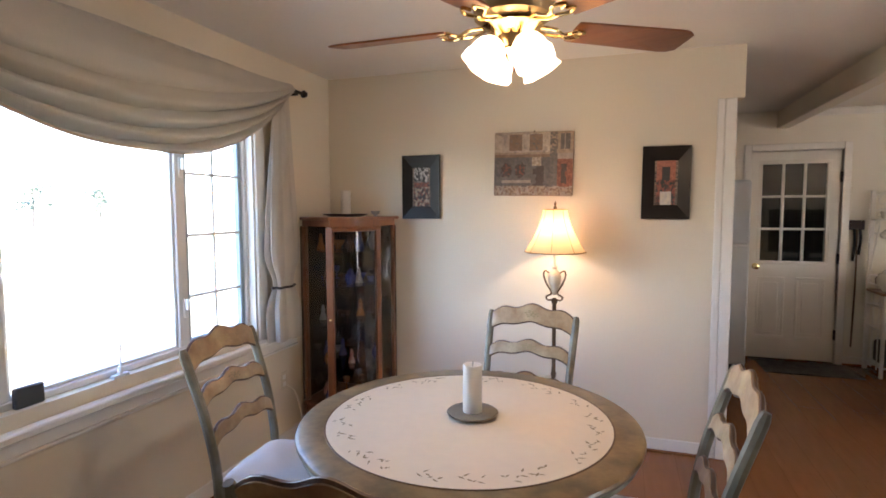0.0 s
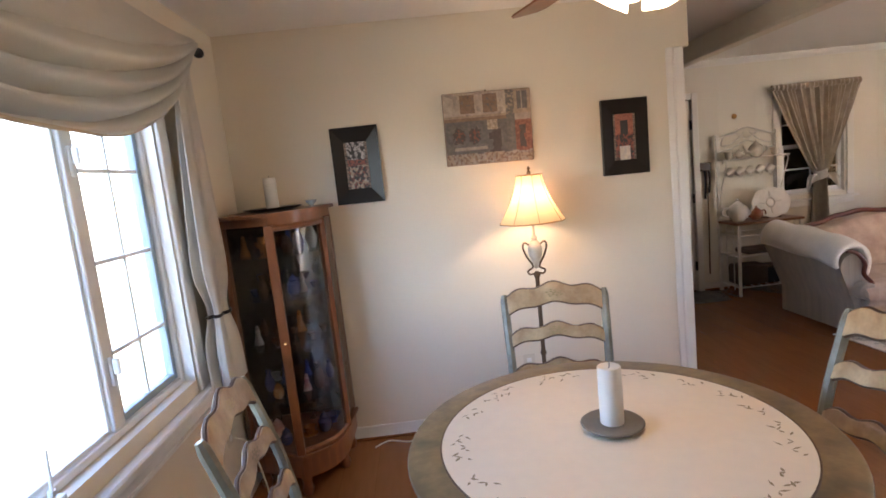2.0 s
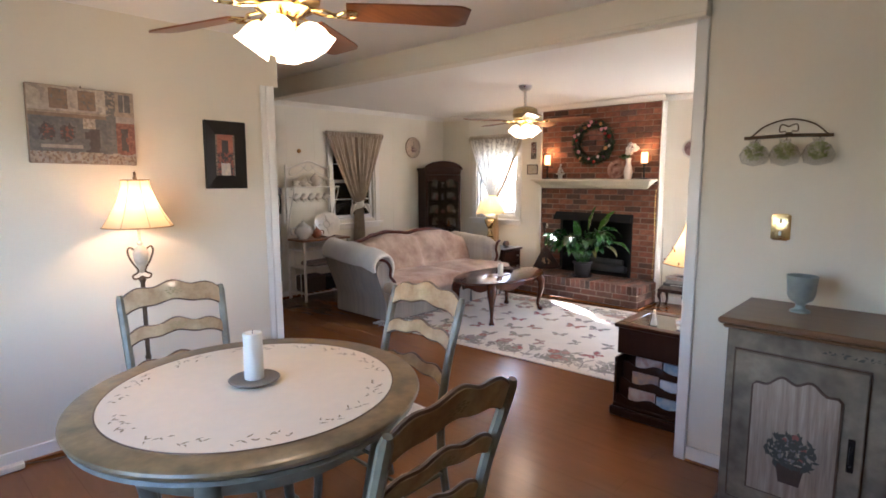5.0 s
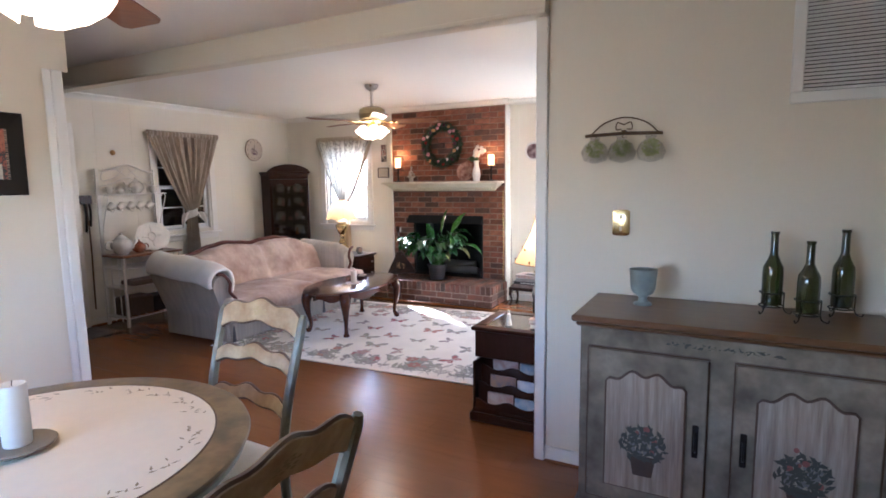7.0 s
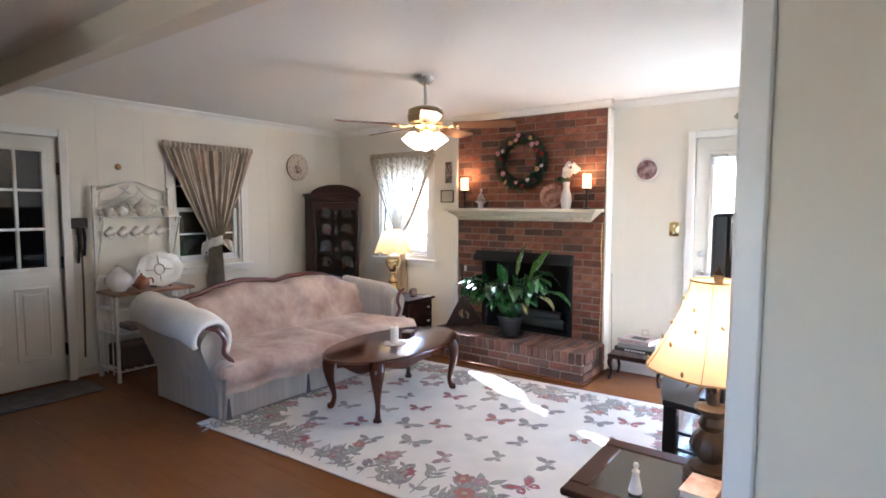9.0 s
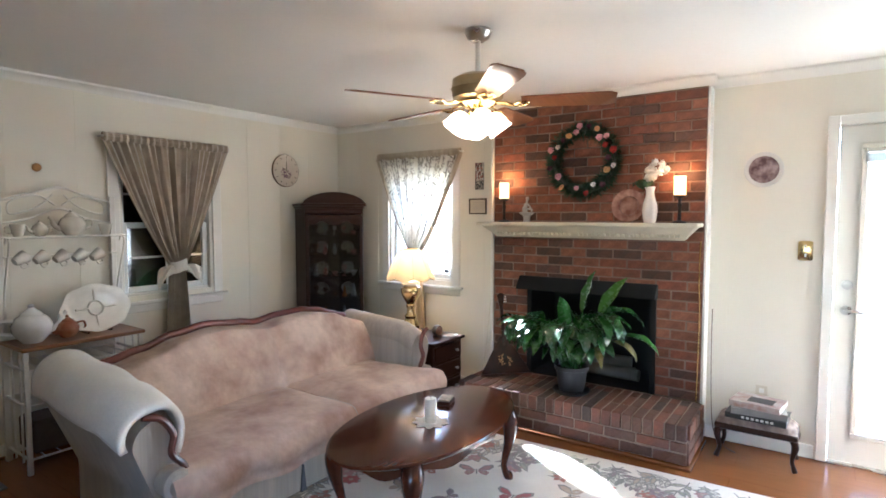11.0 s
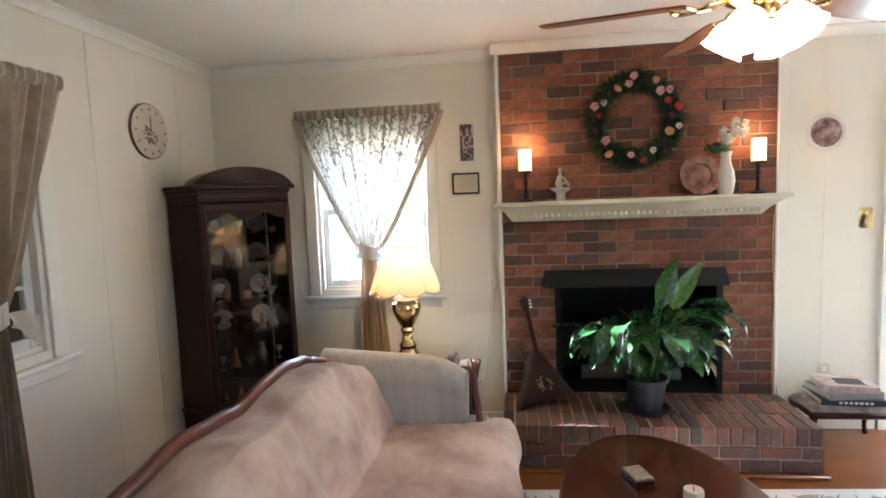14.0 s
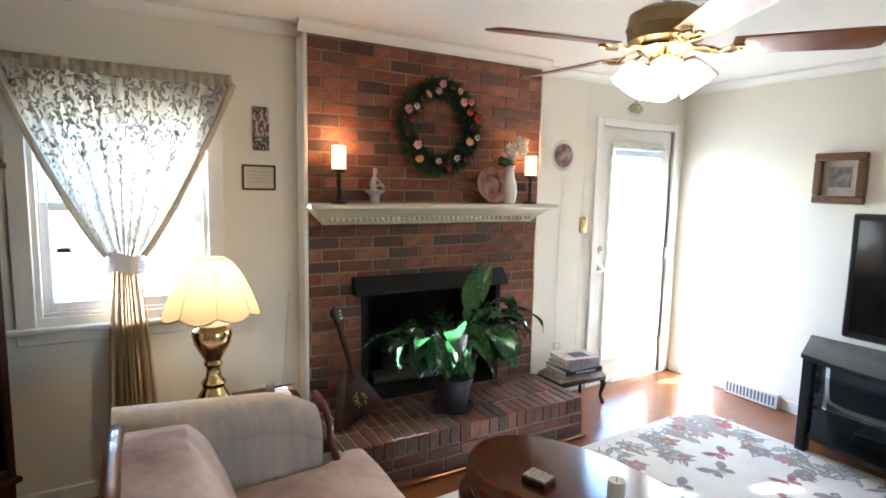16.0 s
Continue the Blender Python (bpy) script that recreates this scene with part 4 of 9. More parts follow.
def street(u, v):
    """An old street front: pale upper storey with two brown windows, dark shop, red house at the end, wet paving."""
    n = noise.noise(Vector((u * 9, v * 9, 3)))
    f = noise.noise(Vector((u * 34, v * 26, 9)))
    if v < 0.15 + 0.03 * n:
        return 5 if f > 0.15 else (7 if n < 0.05 else 0)
    if u > 0.81:
        if v > 0.66:
            return (7 if abs(u - 0.90) < 0.008 else 9) if 0.84 < u < 0.96 and 0.72 < v < 0.97 else 0
        if v > 0.58:
            return 7
        return 6 if 0.86 < u < 0.93 and v < 0.5 and n > -0.25 else (8 if f > 0.05 else 3)
    if u > 0.72:
        return 4 if f > -0.1 else (0 if v > 0.66 else 9)
    if v > 0.68:
        for a in (0.17, 0.43):
            if a < u < a + 0.21 and 0.71 < v < 0.97:
                return 2 if u < a + 0.025 or u > a + 0.185 else (5 if f > -0.3 else 4)
        return 2 if n > -0.1 else 7
    if v > 0.61:
        return 0 if v > 0.645 else 5
    if 0.20 < v < 0.25 and 0.10 < u < 0.48:
        return 7
    if abs(u - 0.55) < 0.06 and v > 0.47:
        return 2 if f > 0 else 0
    if any(((u - a) / 0.07) ** 2 + ((v - 0.40) / 0.11) ** 2 < 1 + f for a in (0.16, 0.34)):
        return 6 if f > -0.1 else 3
    if abs(u - 0.57) < 0.07 and v < 0.47:
        return 6 if n > -0.1 else 9
    return 4 if n + 0.4 * f > 0 else 9


pc = thing("canvas_painting", "unframed canvas of an old street front", "painting", pose(-0.503, PICTURE - 0.0005, 1.795, 0, 1.0, 0))
part("canvas", boxes(((-0.252, -0.034, -0.203), (0.252, 0, 0.203)), bevel=0.004), PRINT[5], pc)
CANVAS = [mat(f"canvas paint {i}", c, 0.7, spots=0.8, spot_scale=26, grain=0.35, grain_scale=70, bump=0.3, bump_scale=200) for i, c in enumerate((
    (0.35, 0.27, 0.20), (0.10, 0.09, 0.085), (0.47, 0.39, 0.305), (0.22, 0.095, 0.065), (0.175, 0.155, 0.14), (0.245, 0.165, 0.115), (0.10, 0.08, 0.07), (0.36, 0.30, 0.25), (0.29, 0.125, 0.085), (0.15, 0.135, 0.13)))]
cm2 = bmesh.new()
mosaic(cm2, -0.249, 0.249, -0.200, 0.200, -0.0355, 84, 66, street)
part("painted_face", cm2, CANVAS, pc, "muted painted street front", smooth=0)
part("hook", tube(bmesh.new(), [(0, -0.006, 0.202), (0, -0.004, 0.215)], 0.004, 6), BRONZE, pc)


def framed_print(place, seed):
    f = thing("framed_print", "small street print in a wide black frame", "picture", place, group="pair of black framed prints")
    w, h = 0.135, 0.217
    fr = bmesh.new()
    for outl in (((-w, -h), (w, -h), (w - 0.07, -h + 0.085), (-w + 0.07, -h + 0.085)), ((w, -h), (w, h), (w - 0.07, h - 0.085), (w - 0.07, -h + 0.085)),
                 ((w, h), (-w, h), (-w + 0.07, h - 0.085), (w - 0.07, h - 0.085)), ((-w, h), (-w, -h), (-w + 0.07, -h + 0.085), (-w + 0.07, h - 0.085))):
        base = [fr.verts.new((x, 0, z)) for x, z in outl]
        lift = [fr.verts.new((x, -0.030 if k < 2 else -0.014, z)) for k, (x, z) in enumerate(outl)]
        fr.faces.new(lift)
        for k in range(4):
            fr.faces.new((base[k], base[(k + 1) % 4], lift[(k + 1) % 4], lift[k]))
    part("frame", fr, BLACKWOOD, f, smooth=20)
    im = bmesh.new()

    def pick(u, v):
        n = noise.noise(Vector((u * 7 + seed * 9, v * 11, seed)))
        f = noise.noise(Vector((u * 19, v * 27, 4 + seed)))
        if u < 0.09 or u > 0.91:
            return 5 if (v * 22) % 1 < 0.5 else 6
        if seed:
            if v > 0.55:
                return 6 if abs(u - 0.5) < 0.16 and v < 0.85 else (8 if f > -0.15 else 3)
            return (2 if n > -0.05 else 7) if v < 0.30 and 0.25 < u < 0.75 else (3 if n + f > 0 else 6)
        if v > 0.62:
            return 6 if n > 0.05 else (7 if f > -0.1 else 9)
        if v > 0.5:
            return 3 if f > -0.1 else 6
        return (0 if f > 0.1 else 5) if n < -0.1 else (6 if f > -0.2 else 3)
    mosaic(im, -0.066, 0.066, -0.133, 0.133, -0.012, 30, 56, pick)
    part("print", im, PRINT, f, smooth=0)
    return f


framed_print(pose(-1.272, PICTURE - 0.0005, 1.66), 0)
framed_print(pose(0.29, PICTURE - 0.0005, 1.662, 0, 0.5, 0), 1)

# floor lamp
FLX, FLY = -0.335, 3.42
fl = thing("floor_lamp", "lit bronze floor lamp with bell shade", "lamp", pose(FLX, FLY, 0))
part("base", lathe(bmesh.new(), [(0.0, 0.0), (0.135, 0.0), (0.14, 0.010), (0.12, 0.022), (0.06, 0.035), (0.03, 0.06), (0.018, 0.08), (0.0, 0.08)], seg=32), BRONZE, fl)
part("pole", lathe(bmesh.new(), [(0.012, 0.07), (0.012, 0.48), (0.018, 0.50), (0.012, 0.52), (0.012, 0.93), (0.020, 0.95), (0.010, 0.97)], seg=14), BRONZE, fl)
part("urn", lathe(bmesh.new(), [(0.0, 0.985), (0.012, 0.99), (0.02, 1.02), (0.036, 1.06), (0.040, 1.10), (0.030, 1.13), (0.012, 1.145), (0.018, 1.16), (0.008, 1.175), (0.008, 1.26)], seg=22), mat("aged ivory urn", (0.55, 0.48, 0.38), 0.4, spots=0.6, spot_scale=30), fl)
for s in (-1, 1):
    part("scroll", tube(bmesh.new(), curve_points([(0, 0, 0.965), (s * 0.035, 0, 0.955), (s * 0.048, 0, 0.975), (s * 0.018, 0, 1.0), (s * 0.05, 0, 1.06), (s * 0.066, 0, 1.11), (s * 0.055, 0, 1.135), (s * 0.03, 0, 1.12)], 5), 0.0055, 6), BRONZE, fl)


def bell_shade(parent, r0, z0, r1, z1, sides, material, trim, scallop=0.0, flare=0.55):
    """Fabric shade, flaring to the bottom, with ribs and trims."""
    def rad(v):
        return r1 + (r0 - r1) * ((1 - v) ** (1.0 + flare))
    bm = bmesh.new()

    def fn(u, v):
        a = 2 * math.pi * u
        k = (u * sides) % 1
        r = rad(v) * (1 - 0.035 * math.sin(math.pi * k) if not scallop else 1 + 0.05 * math.sin(math.pi * k))
        z = z0 + (z1 - z0) * v - (scallop * math.sin(math.pi * k) * (1 - v) ** 3)
        return Vector((r * math.cos(a), r * math.sin(a), z))
    grid(bm, fn, sides * 6, 14, True)
    sh = part("shade", bm, material, parent, "glowing cream fabric shade")
    for v in (0.0, 1.0):
        part("trim", tube(bmesh.new(), [fn(i / (sides * 6), v) for i in range(sides * 6)] + [fn(0, v)], 0.0035, 5), trim, sh)
    for k in range(sides):
        part("rib", tube(bmesh.new(), [fn(k / sides, v / 8) * 1.0 for v in range(9)], 0.0018, 4), trim, sh)
    return sh


bell_shade(fl, 0.182, 1.25, 0.072, 1.505, 8, SHADE, SHADETRIM)
part("harp", tube(bmesh.new(), curve_points([(0, 0, 1.25), (0.05, 0, 1.33), (0.045, 0, 1.45), (0, 0, 1.50), (-0.045, 0, 1.45), (-0.05, 0, 1.33), (0, 0, 1.25)], 4), 0.002, 5), BRONZE, fl)
part("finial", lathe(bmesh.new(), [(0.0, 1.50), (0.006, 1.50), (0.012, 1.515), (0.005, 1.53), (0.009, 1.54), (0.0, 1.555)], seg=12), BRONZE, fl)
bulb("floor_lamp_bulb", (FLX, FLY, 1.37), 0.31)


# ceiling fans
FANWOOD = mat("walnut fan blade", (0.23, 0.085, 0.03), 0.35, spots=0.6, spot_scale=4, spot_colour=(0.15, 0.05, 0.018), grain=0.3, grain_scale=14, stretch=(0.6, 6, 1), coat=0.3)
TULIP = mat("frosted tulip glass", (0.92, 0.80, 0.60), 0.4, translucent=0.4, emit=0.3, emit_colour=(1.0, 0.74, 0.44))


def ceiling_fan(x, y, first, rod, blade_z, label):
    f = thing("ceiling_fan", label, "fan", pose(x, y, 0), group="ceiling fans")
    zb = blade_z
    part("canopy", lathe(bmesh.new(), [(0.0, CEILING), (0.065, CEILING), (0.068, CEILING - 0.012), (0.055, CEILING - 0.04), (0.03, CEILING - 0.055), (0.0, CEILING - 0.055)], seg=28), BRASS if not rod else CHROME, f)
    part("downrod", tube(bmesh.new(), [(0, 0, zb + 0.13), (0, 0, CEILING - 0.05)], 0.013, 12), BRASS if not rod else CHROME, f)
    part("motor", lathe(bmesh.new(), [(0.0, zb + 0.155), (0.04, zb + 0.155), (0.09, zb + 0.145), (0.125, zb + 0.125), (0.13, zb + 0.085), (0.135, zb + 0.078), (0.13, zb + 0.07), (0.125, zb + 0.035), (0.10, zb + 0.02), (0.0, zb + 0.02)], seg=40),
         mat("antique brass band", (0.36, 0.28, 0.15), 0.35, metal=0.8, spots=0.5, spot_scale=18) if "antique brass band" not in bpy.data.materials else bpy.data.materials["antique brass band"], f)
    part("switch_housing", lathe(bmesh.new(), [(0.0, zb + 0.02), (0.085, zb + 0.02), (0.10, zb + 0.008), (0.07, zb - 0.008), (0.05, zb - 0.02), (0.045, zb - 0.06), (0.055, zb - 0.07), (0.03, zb - 0.085), (0.012, zb - 0.105), (0.0, zb - 0.11)], seg=32), BRASS, f)
    for k in range(5):
        a = first + 72 * k
        iron = bmesh.new()
        for s in (-1, 1):
            tube(iron, curve_points([(0.09, s * 0.012, zb + 0.012), (0.14, s * 0.030, zb + 0.004), (0.18, s * 0.012, zb - 0.004), (0.215, s * 0.038, zb + 0.001), (0.25, s * 0.02, zb + 0.004), (0.225, s * 0.008, zb + 0.003)], 4), 0.006, 6)
        part("blade_iron", moved(iron, pose(0, 0, 0, 0, 0, a)), BRASS, f)
        n, top = 16, []
        for i in range(n + 1):
            t = i / n
            w = 0.058 + 0.016 * t
            if t > 0.9:
                w *= 1 - 0.3 * ((t - 0.9) / 0.1) ** 2
            top.append((0.215 + 0.445 * t, w))
        outline = [(r, w) for r, w in top] + [(r, -w) for r, w in top[::-1]]
        bl = prism(bmesh.new(), outline, 0.007, pose(0, 0, 0, 90, 0, 0), 0.002)
        moved(bl, pose(0, 0, zb + 0.008, 0, 0, a) @ pose(0, 0, 0, -12, 0, 0))
        part("blade", bl, FANWOOD, f)
    for k in range(4):
        a = 45 + 90 * k
        arm = tube(bmesh.new(), curve_points([(0.03, 0, zb - 0.055), (0.065, 0, zb - 0.045), (0.078, 0, zb - 0.065)], 4), 0.010, 8)
        part("lamp_arm", moved(arm, pose(0, 0, 0, 0, 0, a)), BRASS, f)
        tl = lathe(bmesh.new(), [(0.019, 0.0), (0.033, -0.008), (0.048, -0.027), (0.055, -0.052), (0.057, -0.076), (0.065, -0.097)], seg=36, wave=lambda g, r, h: r * (1 + 0.07 * math.sin(6 * g) * min(1, abs(h) / 0.118) ** 2))
        moved(tl, pose(0, 0, 0, 0, 0, a) @ pose(0.064, 0, zb - 0.045, 0, -36, 0))
        solid(part("tulip_shade", tl, TULIP, f, "glowing frosted glass tulip"), 0.003)
    return f


ceiling_fan(-0.30, 1.90, -38, False, 2.09, "brass and walnut ceiling fan with four lit tulips")
ceiling_fan(3.41, 3.43, 6, True, 2.075, "brass and walnut ceiling fan on a short rod")
bulb("fan_light", (-0.30, 1.90, 1.88), 0.42, (1.0, 0.74, 0.48), 0.08)
bulb("fan_light", (3.41, 3.43, 1.865), 0.42, (1.0, 0.78, 0.54), 0.09)

# swag valance over the window
RZ, RX = 2.245, WEST + 0.085
cr_ = thing("curtain_rod", "black metal curtain rod with a knob end", "curtain rod")
part("rod", tube(bmesh.new(), [(RX, 0.42, RZ), (RX, 3.17, RZ)], 0.011, 10), BLACK_IRON, cr_)
for y in (0.42, 3.19):
    part("finial", moved(lathe(bmesh.new(), [(0.0, -0.02), (0.012, -0.02), (0.024, 0.0), (0.02, 0.018), (0.0, 0.026)], seg=14), pose(RX, y, RZ, -90 if y > 1 else 90, 0, 0)), BLACK_IRON, cr_)
for y in (0.5, 3.12):
    part("bracket", boxes(((WEST, y - 0.012, RZ - 0.02), (RX, y + 0.012, RZ - 0.008)), bevel=0.003), BLACK_IRON, cr_)
SW0, SW1 = 0.70, 2.98


def swag(u, v):
    s = u * 2 - 1
    sag = max(0.0, 1 - abs(s) ** 2.3)
    y = (SW0 + SW1) / 2 + s * (SW1 - SW0) / 2 * (1 - 0.05 * v * (1 - abs(s)))
    drop = 0.06 + 0.455 * sag
    z = RZ + 0.02 - drop * v
    ridge = abs(math.sin(math.pi * (4.6 * v ** 1.9 + 0.22 * math.sin(2.5 * s))))
    depth = min(1, max(0, v - 0.26) * 3.0) * (0.3 + 0.7 * sag)
    fold = (ridge - 0.45) * 0.085 * depth
    z -= 0.030 * ridge * depth * (1 - v)
    bulge = 0.025 + 0.085 * sag * math.sin(math.pi * min(1, v * 0.62)) + 0.012 * math.sin(y * 9 + 2 * math.sin(y * 4)) * (1 - v) * 0.7
    x = RX + 0.012 + bulge * 0.9 + fold + 0.03 * (1 - sag) * math.sin(math.pi * v)
    if v < 0.06:
        x, z = RX - 0.004 + 0.2 * v, RZ + 0.014
    return Vector((x, y, z + 0.008 * noise.noise(Vector((y * 3, v * 4, 0)))))


sg = bmesh.new()
grid(sg, swag, 90, 110)
val = thing("swag_valance", "pale linen swag draped over the rod", "curtain")
solid(part("swag", sg, LINEN, val), 0.004)
part("hem", tube(bmesh.new(), [swag(i / 90, 1.0) for i in range(91)], 0.006, 6), mat("tan hem", (0.52, 0.42, 0.29), 0.8), val)


def tail(u, v):
    z = RZ - 0.03 - v * (RZ - 0.03 - 0.72)
    pinch = 1 - 0.42 * math.exp(-((z - 1.07) / 0.10) ** 2)
    w = (0.055 + 0.075 * min(1, v * 1.6)) * pinch
    a = 2 * math.pi * u
    r = 1 + 0.22 * math.sin(5 * a + v * 2) + 0.1 * math.sin(9 * a)
    yc = 2.945 - 0.02 * math.sin(v * 3)
    return Vector((WEST + 0.085 + 0.38 * w * r * math.sin(a), yc + w * r * math.cos(a), z))


tb = bmesh.new()
grid(tb, tail, 60, 40, True)
part("tail", tb, LINEN, val, "linen tail tied at sill height")
part("tie_band", tube(bmesh.new(), [tail(i / 40, 0.785) + (tail(i / 40, 0.785) - Vector((WEST + 0.085, 2.945, tail(0, 0.785).z))).normalized() * 0.006 for i in range(41)], 0.008, 6), BLACKWOOD, val, "black tie band")

# painted sideboard
sbx = thing("sideboard", "sage painted sideboard with flower-basket doors and brown top", "sideboard")
Y0, Y1, X0, X1 = -0.29, 0.765, 1.045, 1.495
BROWNTOP = mat("brown wood top", (0.15, 0.072, 0.030), 0.35, spots=0.5, spot_scale=4, grain=0.25, grain_scale=14, stretch=(6, 0.6, 1), coat=0.2)
STRIPED = mat("striped cream panel", (0.42, 0.335, 0.25), 0.6, spots=0.9, spot_scale=7, spot_colour=(0.26, 0.19, 0.135), grain=0.3, grain_scale=30, stretch=(1, 8, 0.5))
GREYSAGE = mat("grey-green crackled paint", (0.28, 0.23, 0.16), 0.55, spots=1.0, spot_scale=6, spot_colour=(0.105, 0.078, 0.05), grain=0.3, grain_scale=35, bump=0.15)
part("top", boxes(((X0 - 0.045, Y0 - 0.03, 0.912), (X1, Y1 + 0.03, 0.94)), ((X0 - 0.028, Y0 - 0.015, 0.892), (X1, Y1 + 0.015, 0.9115)), bevel=0.008), BROWNTOP, sbx)
part("body", boxes(((X0, Y0, 0.10), (X1, Y1, 0.8915)), bevel=0.006), GREYSAGE, sbx)
part("base_moulding", boxes(((X0 - 0.02, Y0 - 0.015, 0.085), (X1, Y1 + 0.015, 0.125)), bevel=0.008), GREYSAGE, sbx)
for y in (Y0 + 0.04, Y1 - 0.04):
    for x in (X0 + 0.03, X1 - 0.05):
        part("foot", boxes(((x - 0.045, y - 0.045, 0), (x + 0.045, y + 0.045, 0.0848)), bevel=0.012), GREYSAGE, sbx)
for k, c in enumerate(((Y1 + 0.0 - 0.26), (Y0 + 0.26))):
    hw = 0.222
    xf = X0 - 0.016
    dr = part("door", boxes(((xf, c - hw, 0.165), (X0, c + hw, 0.805)), bevel=0.004), GREYSAGE, sbx, "painted door with a flower basket")
    out = bmesh.new()
    panel_outline(out, c - hw - 0.006, c + hw + 0.006, 0.157, 0.813, lambda p, q, r, s: ((X0 - 0.004, p, r), (X0 - 0.0002, q, s)), 0.007)
    part("painted_gap", out, EDGEBROWN, dr)
    top = [(s / 12 * 0.148, 0.665 + 0.055 * math.cos(s / 12 * math.pi * 0.5) ** 0.6 - 0.012 * math.cos(s / 12 * 3 * math.pi)) for s in range(-12, 13)]
    shape = [(-0.148, 0.235)] + [(0.148, 0.235)] + top[::-1]
    part("arched_panel", prism(bmesh.new(), shape, 0.006, pose(xf - 0.004, c, 0, 0, 0, 90) @ pose(0, -0.002, 0), 0.002), STRIPED, dr)
    part("panel_line", tube(bmesh.new(), [(xf - 0.004, c + x, z) for x, z in shape + shape[:1]], 0.0055, 5), EDGEBROWN, dr)
    xp = xf - 0.0085
    bk = bmesh.new()
    bk.faces.new([bk.verts.new((xp, c + a, z)) for a, z in ((-0.035, 0.30), (0.035, 0.30), (0.05, 0.385), (-0.05, 0.385))])
    part("painted_basket", bk, mat("basket paint", (0.075, 0.045, 0.03), 0.6, spots=0.5, spot_scale=40) if k == 0 else bpy.data.materials["basket paint"], dr, smooth=0)
    r2 = random.Random(k + 5)
    for name, cols, count, size in (("painted_leaves", (0.075, 0.075, 0.055), 150, 0.019), ("painted_blooms", (0.22, 0.19, 0.17), 34, 0.012), ("painted_roses", (0.30, 0.10, 0.075), 5, 0.013)):
        fm = bmesh.new()
        for i in range(count):
            rr, aa = (0.095 if name == "painted_leaves" else 0.065) * math.sqrt(r2.random()), r2.uniform(0, 6.28)
            cy, cz = c + rr * math.cos(aa) * 0.9, 0.435 + rr * math.sin(aa) * 0.8 + (0.07 if name == "painted_roses" and i < 1 else 0)
            off = {"painted_leaves": 0.001, "painted_blooms": 0.002, "painted_roses": 0.003}[name]
            n = 4 if name == "painted_leaves" else 7
            s0 = r2.uniform(0.6, 1.1) * size
            tw = r2.uniform(0, 6.28)
            fm.faces.new([fm.verts.new((xp - off - i * 0.00002, cy + s0 * math.cos(tw + 6.28 * q / n) * (1 if q % 2 or n == 7 else 0.4), cz + s0 * math.sin(tw + 6.28 * q / n) * (1 if q % 2 or n == 7 else 0.4))) for q in range(n)])
        part(name, fm, mat(f"{name} tone", cols, 0.6, spots=0.5, spot_scale=50) if k == 0 else bpy.data.materials[f"{name} tone"], dr, smooth=0)
    hy = c + (-hw + 0.035 if k == 0 else hw - 0.035)
    hb = bmesh.new()
    box(hb, (xf - 0.004, hy - 0.011, 0.42), (xf, hy + 0.011, 0.55), 0.003)
    tube(hb, curve_points([(xf - 0.003, hy, 0.52), (xf - 0.022, hy, 0.50), (xf - 0.02, hy, 0.46), (xf - 0.004, hy, 0.445)], 4), 0.005, 6)
    part("handle", hb, BLACK_IRON, dr, "dark iron door pull")
dv = bmesh.new()
r2 = random.Random(3)
for i in range(46):
    s = r2.uniform(-1, 1)
    leaf_flat(dv, 0, 0, 0, r2.uniform(0, 6.28), r2.uniform(0.016, 0.035), 0.005)
    vs = list(dv.faces)[-1].verts
    for v in vs:
        x, y, _ = v.co
        v.co = (X0 - 0.0012 - i * 0.00002, (Y0 + Y1) / 2 + s * 0.20 + x, 0.852 + r2.uniform(-0.006, 0.006) + y * 0.5)
part("painted_garland", dv, bpy.data.materials["painted_leaves tone"], sbx, "faint painted garland", smooth=0)

single("goblet_vase", lathe(bmesh.new(), [(0.0, 0.0), (0.045, 0.0), (0.044, 0.008), (0.024, 0.018), (0.02, 0.035), (0.026, 0.045), (0.05, 0.062), (0.060, 0.085), (0.064, 0.14), (0.068, 0.182), (0.064, 0.182), (0.055, 0.09), (0.0, 0.06)], seg=32),
       mat("blue-grey glazed pottery", (0.34, 0.38, 0.36), 0.3, spots=1.0, spot_scale=7, spot_colour=(0.16, 0.20, 0.205), coat=0.3), "footed blue-green glazed goblet on the sideboard", "goblet", place=pose(1.31, 0.56, 0.94) @ Matrix.Scale(0.86, 4))
WINEGLASS = mat("dark green bottle glass", (0.028, 0.035, 0.006), 0.10, coat=0.7, spots=0.3, spot_scale=9)
